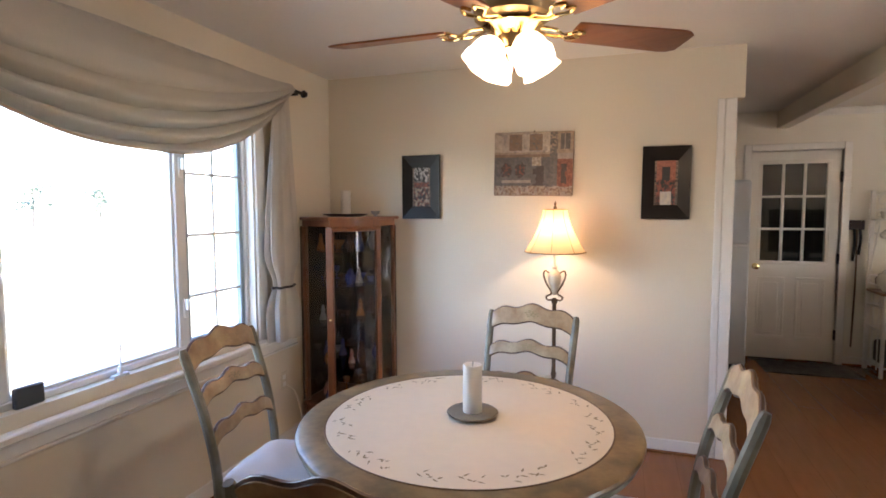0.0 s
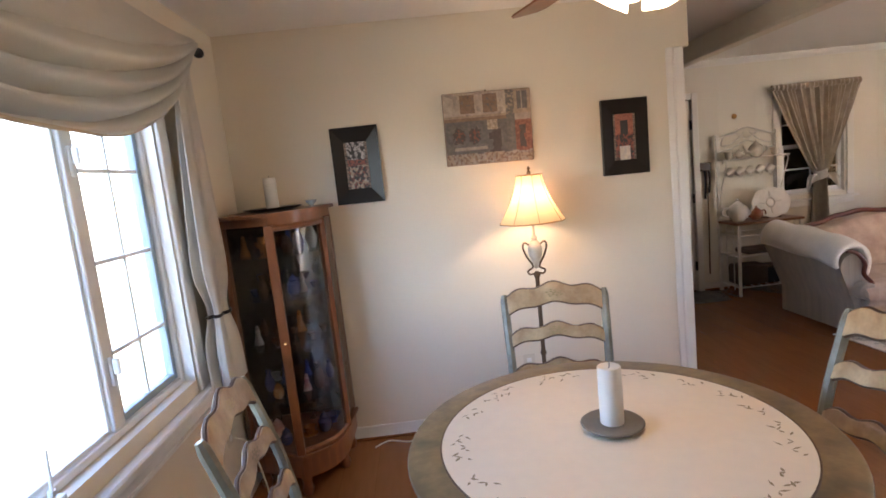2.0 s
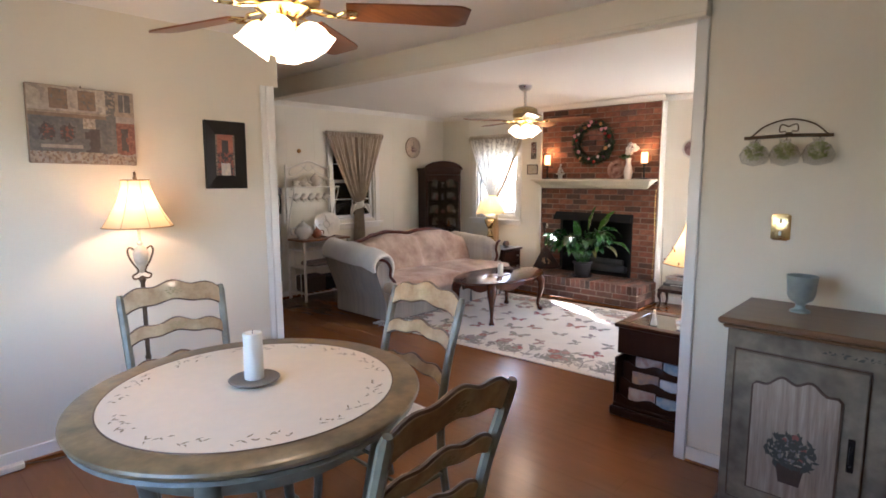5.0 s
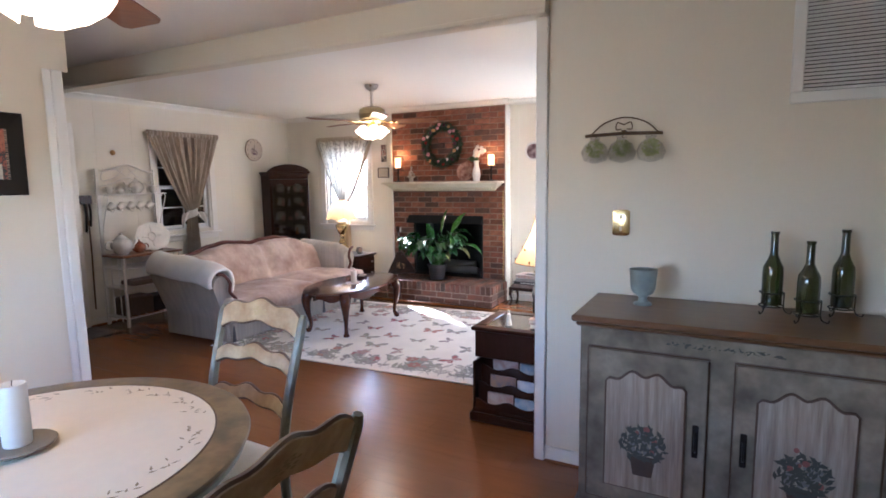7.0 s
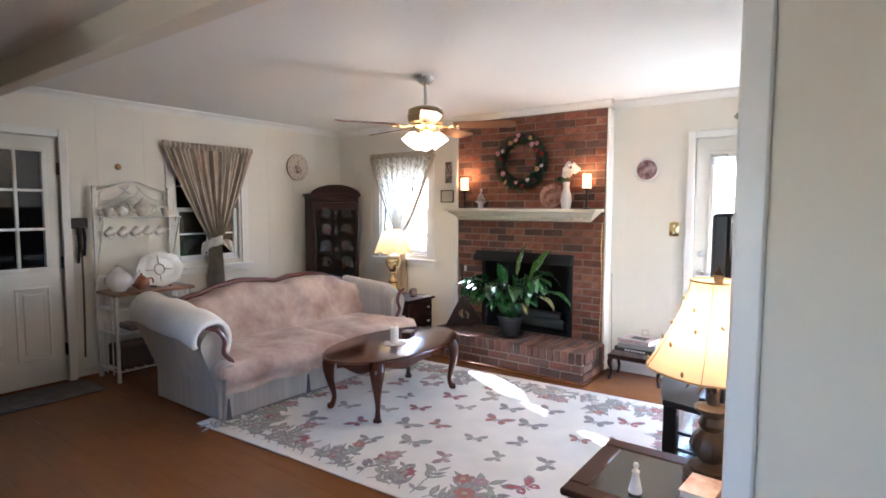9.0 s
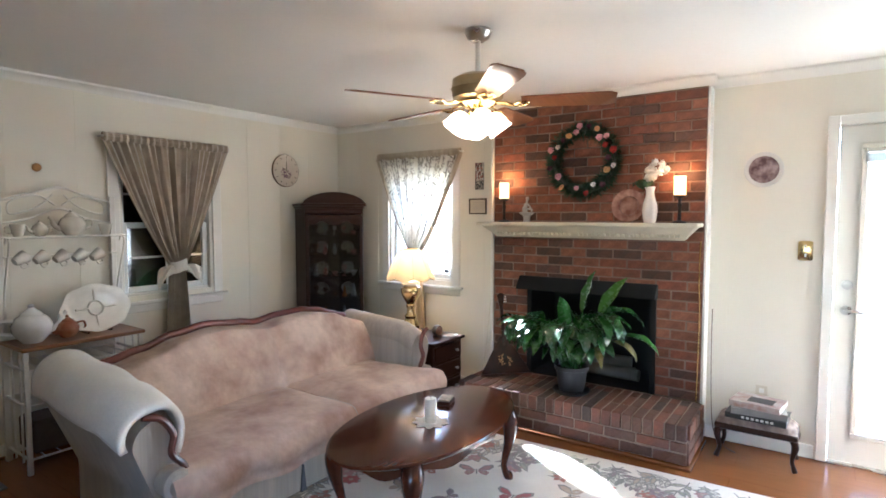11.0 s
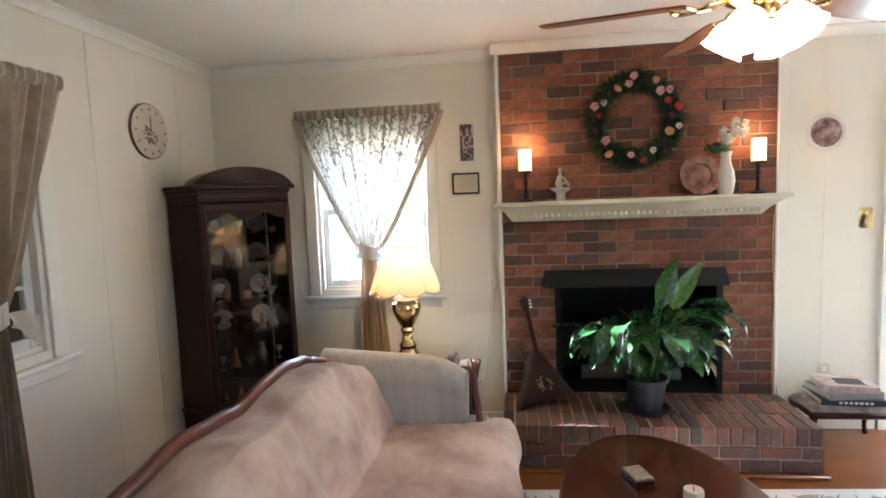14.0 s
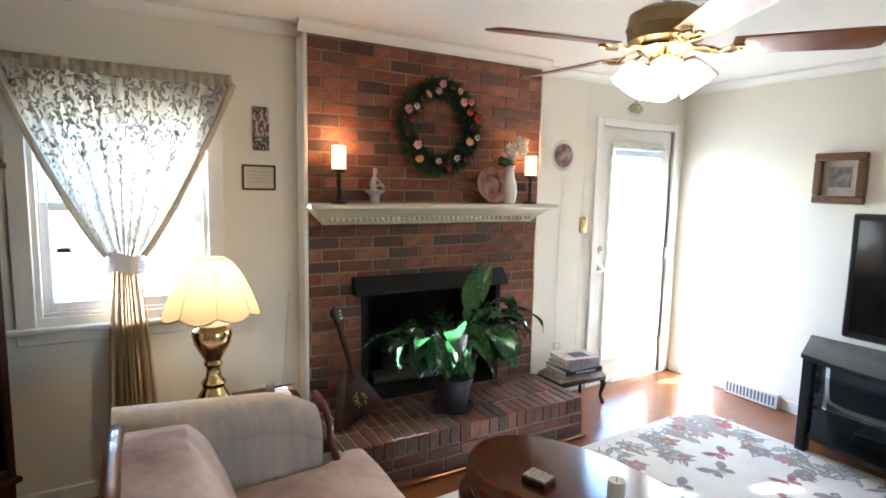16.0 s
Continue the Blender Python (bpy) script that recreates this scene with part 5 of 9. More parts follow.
for x, y, h in ((1.36, 0.075, 1.03), (1.25, -0.035, 0.95), (1.42, -0.165, 1.06)):
    b_ = thing("wine_bottle", "dark green bottle in a wire stand on the sideboard", "bottle", pose(x, y, 0.94), group="bottles on the sideboard")
    lift = 0.035
    part("bottle", lathe(bmesh.new(), [(q * 1.0, lift + z * h) for q, z in ((0.0, 0.012), (0.030, 0.0), (0.037, 0.006), (0.038, 0.12), (0.036, 0.15), (0.022, 0.178), (0.0145, 0.20), (0.0135, 0.275), (0.016, 0.278), (0.016, 0.288), (0.0, 0.288))], seg=28), WINEGLASS, b_)
    st = bmesh.new()
    for z in (lift - 0.004, lift + 0.05):
        tube(st, [(0.043 * math.cos(i * math.pi / 12), 0.043 * math.sin(i * math.pi / 12), z) for i in range(25)], 0.003, 5)
    for k in range(3):
        a = 2.09 * k + 0.4
        tube(st, curve_points([(0.043 * math.cos(a), 0.043 * math.sin(a), lift + 0.05), (0.044 * math.cos(a), 0.044 * math.sin(a), 0.02), (0.065 * math.cos(a), 0.065 * math.sin(a), 0.004), (0.072 * math.cos(a), 0.072 * math.sin(a), 0.015)], 4), 0.003, 5)
    for k in range(6):
        a = 1.047 * k
        tube(st, [(0, 0, lift - 0.004), (0.043 * math.cos(a), 0.043 * math.sin(a), lift - 0.004)], 0.002, 4)
    part("wire_stand", st, BLACK_IRON, b_)

# wall rack of hanging glass bowls, switch plate and air grille
wr_ = thing("wall_glass_rack", "iron wall bar with three hanging glass bowls", "wall rack")
rk = bmesh.new()
tube(rk, [(SPLIT - 0.03, 0.865, 1.690), (SPLIT - 0.028, 0.69, 1.696), (SPLIT - 0.03, 0.52, 1.690)], 0.008, 7)
tube(rk, curve_points([(SPLIT - 0.02, 0.84, 1.695), (SPLIT - 0.02, 0.78, 1.745), (SPLIT - 0.02, 0.69, 1.768), (SPLIT - 0.02, 0.60, 1.745), (SPLIT - 0.02, 0.54, 1.695)], 6), 0.0035, 6)
for s in (-1, 1):
    tube(rk, curve_points([(SPLIT - 0.02, 0.69, 1.735), (SPLIT - 0.02, 0.69 + s * 0.03, 1.745), (SPLIT - 0.02, 0.69 + s * 0.035, 1.715), (SPLIT - 0.02, 0.69 + s * 0.012, 1.715)], 4), 0.003, 5)
box(rk, (SPLIT - 0.03, 0.68, 1.70), (SPLIT, 0.70, 1.71))
part("bar", rk, BRONZE, wr_)
FERN = mat("pale green sprigs", (0.38, 0.42, 0.16), 0.7, spots=0.5, spot_scale=40)
for k, y in enumerate((0.81, 0.69, 0.565)):
    part("glass_bowl", moved(lathe(bmesh.new(), [(0.024, 0.05), (0.018, 0.035), (0.045, 0.015), (0.060, -0.02), (0.050, -0.055), (0.0, -0.07)], seg=40, wave=lambda a, r, h: r * (1 + 0.07 * math.sin(7 * a + h * 40))), pose(SPLIT - 0.072, y, 1.628)), GLASS, wr_)
    part("hanger", tube(bmesh.new(), [(SPLIT - 0.03, y, 1.69), (SPLIT - 0.06, y, 1.675)], 0.002, 4), BRONZE, wr_)
    fm = bmesh.new()
    r2 = random.Random(k)
    for i in range(190):
        d = Vector((r2.gauss(0, 1), r2.gauss(0, 1), r2.gauss(0, 1))).normalized()
        p = Vector((SPLIT - 0.072, y, 1.626)) + d * 0.036 * r2.random() ** 0.4
        e = d.orthogonal().normalized() * 0.005
        fm.faces.new([fm.verts.new(p - e), fm.verts.new(p + d * 0.012), fm.verts.new(p + e)])
    part("moss", fm, FERN, wr_, smooth=0)


def switch_plate(place, label):
    s = thing("switch_plate", label, "switch", place)
    sh = [(-0.04, -0.055), (-0.025, -0.062), (0.025, -0.062), (0.04, -0.055), (0.04, 0.055), (0.025, 0.062), (-0.025, 0.062), (-0.04, 0.055)]
    part("plate", prism(bmesh.new(), sh, 0.007, pose(0, -0.007, 0), 0.002), BRASS, s)
    for z in (0.028, -0.028):
        part("toggle", boxes(((-0.005, -0.016, z - 0.010), (0.005, -0.007, z + 0.010)), bevel=0.002), TRIM, s)
    return s


switch_plate(pose(SPLIT, 0.695, 1.28, 0, 0, -90), "polished brass switch plate on the cream wall")
switch_plate(pose(EAST, 2.09, 1.31, 0, 0, -90), "brass switch plate beside the patio door")
vg = thing("air_grille", "white metal return-air grille on the wall", "vent")
part("frame", boxes(((SPLIT - 0.014, -0.46, 1.78), (SPLIT, 0.045, 1.825)), ((SPLIT - 0.014, -0.46, 2.33), (SPLIT, 0.045, 2.375)), ((SPLIT - 0.014, 0.0, 1.825), (SPLIT, 0.045, 2.33)), ((SPLIT - 0.014, -0.46, 1.825), (SPLIT, -0.415, 2.33)), bevel=0.004), TRIM, vg)
# dark sheet on the wall stands for the shade inside the duct
part("backing", boxes(((SPLIT - 0.003, -0.415, 1.825), (SPLIT - 0.0005, 0.0, 2.33))), mat("duct shade", (0.05, 0.045, 0.04), 0.9), vg, smooth=0)
lv = mesh_of("louvre", moved(boxes(((-0.007, -0.415, -0.001), (0.007, 0.0, 0.001))), pose(0, 0, 0, 0, 35, 0)), TRIM, 0)
for i in range(34):
    o = new("louvre", lv)
    o.parent, o.location = vg, (SPLIT - 0.0085, 0, 1.832 + i * 0.0149)

# power strip, outlet and cords by the picture wall
OUTLET = mat("ivory plastic", (0.66, 0.60, 0.48), 0.4)


def wall_outlet(place, label):
    o = thing("wall_outlet", label, "outlet", place)
    part("cover", boxes(((-0.035, -0.006, -0.058), (0.035, 0, 0.058)), bevel=0.003), OUTLET, o)
    for z in (0.022, -0.022):
        part("socket", boxes(((-0.014, -0.008, z - 0.014), (0.014, -0.006, z + 0.014)), bevel=0.002), TRIM, o)


wall_outlet(pose(-0.38, PICTURE, 0.36), "ivory wall outlet behind the chair")
wall_outlet(pose(WEST, 3.02, 0.42, 0, 0, 90), "ivory wall outlet below the curtain")
wall_outlet(pose(EAST, 2.30, 0.36, 0, 0, -90), "ivory wall outlet above the footstool")
single("power_strip", boxes(((-1.05, 3.575, 0.0), (-0.92, 3.615, 0.035)), bevel=0.006), OUTLET, "small ivory extension block on the floor", "power strip")
for nm, pts, m_ in (("floor_cable", [(-0.335, 3.50, 0.006), (-0.5, 3.57, 0.006), (-0.75, 3.56, 0.006), (-0.92, 3.59, 0.02)], BRONZE), ("ivory_cord", [(-1.05, 3.59, 0.02), (-1.15, 3.54, 0.006), (-1.28, 3.58, 0.006), (-1.36, 3.52, 0.006)], OUTLET),
                    ("white_cord", [(WEST + 0.02, 3.02, 0.40), (WEST + 0.10, 3.00, 0.36), (WEST + 0.14, 3.02, 0.15), (WEST + 0.2, 2.95, 0.006), (WEST + 0.36, 2.97, 0.006), (-1.55, 3.0, 0.012)], OUTLET)):
    single(nm, tube(bmesh.new(), curve_points(pts, 6), 0.004, 6), m_, f"thin {nm.split('_')[0]} cord lying on the floor by the wall", "cord")

# refrigerator in the kitchen end
rf = thing("refrigerator", "pale grey refrigerator beside the back door", "refrigerator")
FRIDGE = mat("fridge enamel", (0.56, 0.58, 0.60), 0.35, spots=0.2, spot_scale=3, bump=0.08)
part("body", boxes(((0.40, 5.60, 0.03), (1.13, 6.18, 1.76)), bevel=0.012), FRIDGE, rf)
part("lower_door", boxes(((0.405, 5.545, 0.09), (1.125, 5.597, 1.18)), bevel=0.014), FRIDGE, rf)
part("upper_door", boxes(((0.405, 5.545, 1.19), (1.125, 5.597, 1.75)), bevel=0.014), FRIDGE, rf)
part("kick_plate", boxes(((0.42, 5.57, 0.0), (1.11, 5.60, 0.088))), SOOT, rf)
single("fridge_ornament", lathe(bmesh.new(), [(0, 0), (0.03, 0), (0.04, 0.03), (0.03, 0.06), (0.012, 0.07), (0.016, 0.085), (0, 0.095)], seg=16), AMBER, "small brown jar on the refrigerator top", "jar", place=pose(0.98, 5.75, 1.76))
dm = thing("door_mat", "dark patterned door mat by the back door", "mat")
part("mat_body", boxes(((1.32, 5.70, 0.0), (2.10, 6.14, 0.012)), bevel=0.004), mat("dark mat pile", (0.075, 0.06, 0.05), 0.95, spots=0.9, spot_scale=12, spot_colour=(0.13, 0.11, 0.085), grain=0.3, grain_scale=120, bump=0.5, bump_scale=200), dm)

# ---- living room ----
DARKWOOD = mat("dark cherry wood", (0.036, 0.0135, 0.008), 0.30, spots=0.5, spot_scale=5, spot_colour=(0.024, 0.009, 0.006), grain=0.25, grain_scale=14, stretch=(5, 5, 0.7), coat=0.0, spec=0.22)
CHERRY = mat("polished mahogany", (0.078, 0.020, 0.009), 0.17, spots=0.6, spot_scale=4, spot_colour=(0.042, 0.011, 0.006), grain=0.3, grain_scale=14, stretch=(0.7, 5, 5), coat=0.1)
CARVED = mat("carved mahogany rail", (0.12, 0.03, 0.02), 0.3, spots=0.5, spot_scale=9, coat=0.4)
SUEDE = mat("mauve suede throw", (0.60, 0.465, 0.385), 0.92, spots=1.0, spot_scale=3.8, spot_colour=(0.335, 0.21, 0.158), grain=0.22, grain_scale=22, bump=0.7, bump_scale=38, sheen=0.25)
TICKING = mat("grey-beige striped upholstery", (0.45, 0.40, 0.335), 0.85, spots=0.8, spot_scale=3.5, spot_colour=(0.34, 0.305, 0.275), grain=0.14, grain_scale=24, stretch=(6, 6, 0.15), bump=0.2, bump_scale=200, sheen=0.3)
TOWEL = mat("pale towelling", (0.80, 0.775, 0.74), 0.95, spots=0.25, spot_scale=8, grain=0.12, grain_scale=120, bump=0.6, bump_scale=160, sheen=0.4)

# fireplace
bs = thing("fireplace", "red brick fireplace with raised hearth and dark firebox", "fireplace")
oy0, oy1, oz1 = FIREBOX[0], FIREBOX[1], FIREBOX[3]
HZ = 0.265
part("backing", boxes(((BRICK_X + 0.012, BRICK_S, 0), (EAST, oy0, CEILING - 0.06)), ((BRICK_X + 0.012, oy1, 0), (EAST, BRICK_N, CEILING - 0.06)), ((BRICK_X + 0.012, oy0, oz1), (EAST, oy1, CEILING - 0.06)), ((BRICK_X + 0.012, oy0, 0), (EAST, oy1, 0.26))), MORTAR, bs, smooth=0)
for nm, lo, hi in (("firebox_back", (EAST + 0.40, oy0 - 0.03, 0.2), (EAST + 0.43, oy1 + 0.03, 1.02)), ("firebox_side", (BRICK_X + 0.03, oy0 - 0.03, 0.2), (EAST + 0.40, oy0 + 0.002, 1.02)), ("firebox_side", (BRICK_X + 0.03, oy1 - 0.002, 0.2), (EAST + 0.40, oy1 + 0.03, 1.02)), ("firebox_roof", (BRICK_X + 0.03, oy0 + 0.003, oz1 - 0.002), (EAST + 0.40, oy1 - 0.003, 1.02)), ("firebox_floor", (BRICK_X + 0.03, oy0 + 0.003, 0.2), (EAST + 0.40, oy1 - 0.003, 0.263))):
    part(nm, boxes((lo, hi)), SOOT, bs, "sooty black steel", smooth=0)
part("hood", prism(bmesh.new(), [(0, 0), (0.085, 0.0), (0.085, 0.012), (0.02, 0.10), (0, 0.10)], 1.065, pose(BRICK_X, 2.935, 0.95) @ Matrix.Diagonal((-1, 1, 1, 1)), 0.003), SOOT, bs, "black steel smoke hood")
for y_ in (oy0 - 0.005, oy1 - 0.03):
    part("surround", boxes(((BRICK_X - 0.006, y_, 0.268), (BRICK_X + 0.029, y_ + 0.035, 0.949))), SOOT, bs)
for k in range(3):
    lgm = tube(bmesh.new(), [(EAST + 0.12 + 0.05 * k, 3.12 + 0.04 * k, 0.31 + 0.07 * (k == 2)), (EAST + 0.16, 3.75 - 0.05 * k, 0.31 + 0.08 * (k == 2))], [0.045, 0.05], 10)
    part("log", lgm, BARK, bs)
part("hearth_core", boxes(((4.525, 2.635, 0.022), (BRICK_X + 0.03, 4.265, HZ - 0.006))), HEARTH_MORTAR, bs, smooth=0)
part("base_trim", boxes(((4.488, 2.60, 0), (5.02, 4.30, 0.021)), bevel=0.006), LAMINATE, bs, "wood trim round the hearth foot")
part("side_trim", boxes(((BRICK_X - 0.01, BRICK_N + 0.001, 0), (EAST, BRICK_N + 0.024, CEILING - 0.064)), bevel=0.005), TRIM, bs)
part("side_trim", boxes(((BRICK_X + 0.002, BRICK_S - 0.018, 0), (EAST, BRICK_S - 0.001, CEILING - 0.064)), bevel=0.004), TRIM, bs)
mt = thing("mantel_shelf", "cream painted mantel shelf with dentils on the brick", "mantel")
MANTEL = mat("cream mantel paint", (0.70, 0.64, 0.50), 0.4, spots=0.3, spot_scale=6, bump=0.06)
mp_ = bmesh.new()
rows = []
for yy, sg_ in ((2.66, 1), (4.285, -1)):
    rows.append([mp_.verts.new((BRICK_X - d, yy + sg_ * (0.215 - d) * 0.62, z)) for d, z in ((0, 1.362), (0.06, 1.362), (0.085, 1.385), (0.10, 1.40), (0.165, 1.44), (0.185, 1.452))] + [mp_.verts.new((BRICK_X, yy + sg_ * 0.02, 1.452))])
for i in range(6):
    mp_.faces.new((rows[0][i], rows[0][i + 1], rows[1][i + 1], rows[1][i]))
for r in rows:
    mp_.faces.new(r)
part("bed_moulding", mp_, MANTEL, mt)
part("shelf", boxes(((BRICK_X - 0.22, 2.655, 1.453), (BRICK_X, 4.29, 1.480)), bevel=0.006), MANTEL, mt)
dn = mesh_of("dentil", boxes(((-0.012, -0.009, -0.011), (0.012, 0.009, 0.011)), bevel=0.002), MANTEL)
for i in range(42):
    o = new("dentil", dn)
    o.parent, o.location = mt, (BRICK_X - 0.098, 2.79 + i * 0.0332, 1.392)


def sconce(y, label):
    c = thing("candle_stand", label, "candle holder", pose(4.93, y, 1.48), group="candle stands on the mantel")
    part("stand", lathe(bmesh.new(), [(0.0, 0.0), (0.045, 0.0), (0.045, 0.010), (0.012, 0.018), (0.009, 0.10), (0.014, 0.12), (0.009, 0.14), (0.012, 0.165), (0.042, 0.178), (0.042, 0.186), (0.0, 0.186)], seg=24), BLACK_IRON, c)
    part("candle", lathe(bmesh.new(), [(0.0, 0.186), (0.038, 0.186), (0.038, 0.31), (0.033, 0.312), (0.028, 0.295), (0.0, 0.295)], seg=28), mat("lit candle wax", (0.9, 0.62, 0.34), 0.5, translucent=0.4, emit=0.26, emit_colour=(1.0, 0.50, 0.18)) if "lit candle wax" not in bpy.data.materials else bpy.data.materials["lit candle wax"], c, "glowing wax candle")
    bulb("mantel_candle_light", (4.93, y, 1.815), 0.10, (1.0, 0.5, 0.18), 0.015)


sconce(4.105, "black candle stand with glowing candle on the mantel")
sconce(2.79, "black candle stand with glowing candle beside the vase")
GREYSTONE = mat("pale grey resin", (0.45, 0.42, 0.38), 0.7, spots=0.5, spot_scale=20, bump=0.2)
st = bmesh.new()
lathe(st, [(0.0, 0.0), (0.03, 0.0), (0.026, 0.02), (0.03, 0.05), (0.055, 0.065), (0.06, 0.075), (0.05, 0.078), (0.0, 0.075)], seg=20)
tube(st, curve_points([(-0.012, 0.01, 0.075), (-0.008, 0.012, 0.11), (0.0, 0.002, 0.145), (0.0, 0.0, 0.168)], 4), [0.02] * 5 + [0.016] * 4 + [0.009] * 4, 10)
lathe(st, [(0, -0.018), (0.011, -0.014), (0.015, 0.0), (0.011, 0.014), (0, 0.017)], (0.0, -0.003, 0.182), 14)
tube(st, curve_points([(0.0, 0.01, 0.095), (-0.01, -0.035, 0.105), (-0.012, -0.05, 0.085)], 4), 0.009, 8)
tube(st, curve_points([(0, 0.0, 0.15), (-0.008, -0.03, 0.12), (-0.012, -0.042, 0.10)], 4), 0.006, 8)
single("stone_figure", st, GREYSTONE, "small grey statuette seated on a pedestal bowl", "statue", place=pose(4.92, 3.90, 1.48))
COPPER = mat("embossed copper", (0.17, 0.068, 0.042), 0.4, metal=0.5, spots=1.0, spot_scale=18, spot_colour=(0.36, 0.21, 0.16), bump=1.0, bump_scale=30)
upright_plate((4.915, 3.115, 1.48), 0.115, COPPER, -90, "embossed copper plate leaning on the mantel brick")
vs_ = thing("flower_vase", "white ewer with white lilac blooms on the mantel", "vase", pose(4.91, 2.975, 1.48))
part("vase", lathe(bmesh.new(), [(0.0, 0.0), (0.038, 0.0), (0.045, 0.03), (0.052, 0.08), (0.046, 0.13), (0.030, 0.18), (0.026, 0.21), (0.036, 0.245), (0.032, 0.245), (0.0, 0.2)], seg=28), PORCELAIN, vs_)
BLOOM = mat("white lilac bloom", (0.90, 0.89, 0.86), 0.8, spots=0.3, spot_scale=60, translucent=0.3)
SPRIG = mat("dark green sprig leaf", (0.05, 0.10, 0.035), 0.6, spots=0.4, spot_scale=30)
r2 = random.Random(8)
for nm, m_, c0, count, spread, size in (("lilac_head", BLOOM, (-0.01, -0.045, 0.36), 620, (0.07, 0.08, 0.075), 0.010), ("sprig_foliage", SPRIG, (0.0, 0.04, 0.265), 60, (0.05, 0.075, 0.03), 0.03)):
    fm = bmesh.new()
    for i in range(count):
        d = Vector((r2.gauss(0, 1), r2.gauss(0, 1), r2.gauss(0, 1))).normalized()
        rr = r2.random() ** 0.33
        p = Vector(c0) + Vector([d[k] * spread[k] * rr for k in range(3)])
        if nm == "lilac_head":
            clump = random.Random(i % 17)
            q0 = Vector((clump.gauss(0, 1), clump.gauss(0, 1), clump.gauss(0, 1))).normalized()
            p = Vector(c0) + Vector([q0[k] * spread[k] * 0.8 for k in range(3)]) + d * 0.022 * rr
            d = Vector((r2.gauss(0, 1), r2.gauss(0, 1), r2.gauss(0, 1))).normalized()
        if nm == "lilac_head":
            p.z += -0.35 * (p.y + 0.045)
        e, g = d.orthogonal().normalized(), None
        g = d.cross(e)
        fm.faces.new([fm.verts.new(p + (e * math.cos(q * 1.257) + g * math.sin(q * 1.257)) * size * (1 if nm == "lilac_head" else (1.2 if q == 0 else 0.45))) for q in range(5)])
    tagged(part(nm, fm, m_, vs_, smooth=0), kind="stuff")

# wreath
wr = thing("wreath", "round green floral wreath on the brick", "wreath", pose(4.985, 3.468, 1.935))
part("ring", lathe(bmesh.new(), [(0.225 + 0.03 * math.cos(a), 0.03 * math.sin(a)) for a in [i * math.pi / 5 for i in range(11)]], seg=48), BARK, wr)
wr.children[0].data.transform(Matrix.Rotation(radians(90), 4, "Y"))
NEEDLE = mat("artificial pine needles", (0.028, 0.070, 0.034), 0.6, spots=0.6, spot_scale=25, spot_colour=(0.05, 0.10, 0.05))
r2 = random.Random(21)
fm = bmesh.new()
for i in range(5200):
    a = r2.uniform(0, 6.283)
    c = Vector((-0.01, 0.225 * math.cos(a), 0.225 * math.sin(a)))
    d = (Vector((-abs(r2.gauss(0, 0.8)), 0, 0)) + Vector((0, math.cos(a), math.sin(a))) * r2.gauss(0, 1) + Vector((0, -math.sin(a), math.cos(a))) * r2.gauss(0.4, 0.8)).normalized()
    p = c + d * r2.uniform(0.0, 0.05)
    e = d.orthogonal().normalized() * r2.uniform(0.003, 0.007)
    q = p + d * r2.uniform(0.035, 0.06)
    fm.faces.new([fm.verts.new(p - e), fm.verts.new(q), fm.verts.new(p + e)])
tagged(part("greenery", fm, NEEDLE, wr, smooth=0), kind="stuff")
PETALS = {"pink": mat("pink petals", (0.58, 0.24, 0.27), 0.7, spots=0.5, spot_scale=50, spot_colour=(0.7, 0.45, 0.45)), "red": mat("red petals", (0.38, 0.03, 0.025), 0.6, spots=0.4, spot_scale=50),
          "orange": mat("dried orange slice", (0.55, 0.30, 0.12), 0.6, spots=0.6, spot_scale=60), "plum": mat("plum berries", (0.09, 0.025, 0.045), 0.4, spots=0.4, spot_scale=50), "white": mat("cream petals", (0.68, 0.60, 0.52), 0.7, spots=0.4, spot_scale=50)}


def blossom(parent, p, col, size, seed):
    r3 = random.Random(seed)
    bm = bmesh.new()
    if col == "orange":
        lathe(bm, [(0, 0.004), (size * 0.8, 0.004), (size, 0.0), (size * 0.8, -0.006), (0, -0.006)], seg=18)
        moved(bm, pose(*p, 0, -80 + r3.uniform(-20, 20), r3.uniform(-30, 30)))
    else:
        for k in range(9):
            a, tilt = k * 2.4, 0.35 + 0.5 * (k / 9)
            d = Vector((-math.sin(tilt), math.cos(a) * math.cos(tilt), math.sin(a) * math.cos(tilt)))
            s = Vector((0, -math.sin(a), math.cos(a))) * size * 0.42
            o = Vector(p)
            bm.faces.new([bm.verts.new(o + v) for v in (Vector((0, 0, 0)), d * size * 0.55 + s, d * size, d * size * 0.55 - s)])
    part("flower", bm, PETALS[col], parent, smooth=0)


for i, (deg, col, size) in enumerate(((100, "pink", 0.03), (92, "pink", 0.032), (118, "orange", 0.026), (62, "orange", 0.022), (48, "pink", 0.035), (40, "pink", 0.03), (28, "red", 0.03), (14, "red", 0.036), (2, "plum", 0.03), (-12, "white", 0.026), (-22, "orange", 0.028),
                                      (-48, "plum", 0.03), (-62, "white", 0.026), (-80, "red", 0.028), (-98, "pink", 0.026), (-128, "orange", 0.027), (-146, "pink", 0.036), (-168, "plum", 0.028), (172, "red", 0.026), (160, "pink", 0.034), (150, "white", 0.026), (76, "plum", 0.026), (132, "plum", 0.026))):
    a = math.radians(180 - deg)
    rr = 0.225 + (0.02 if i % 2 else -0.02)
    blossom(wr, (-0.065, rr * math.cos(a), rr * math.sin(a)), col, size * 0.95, i)

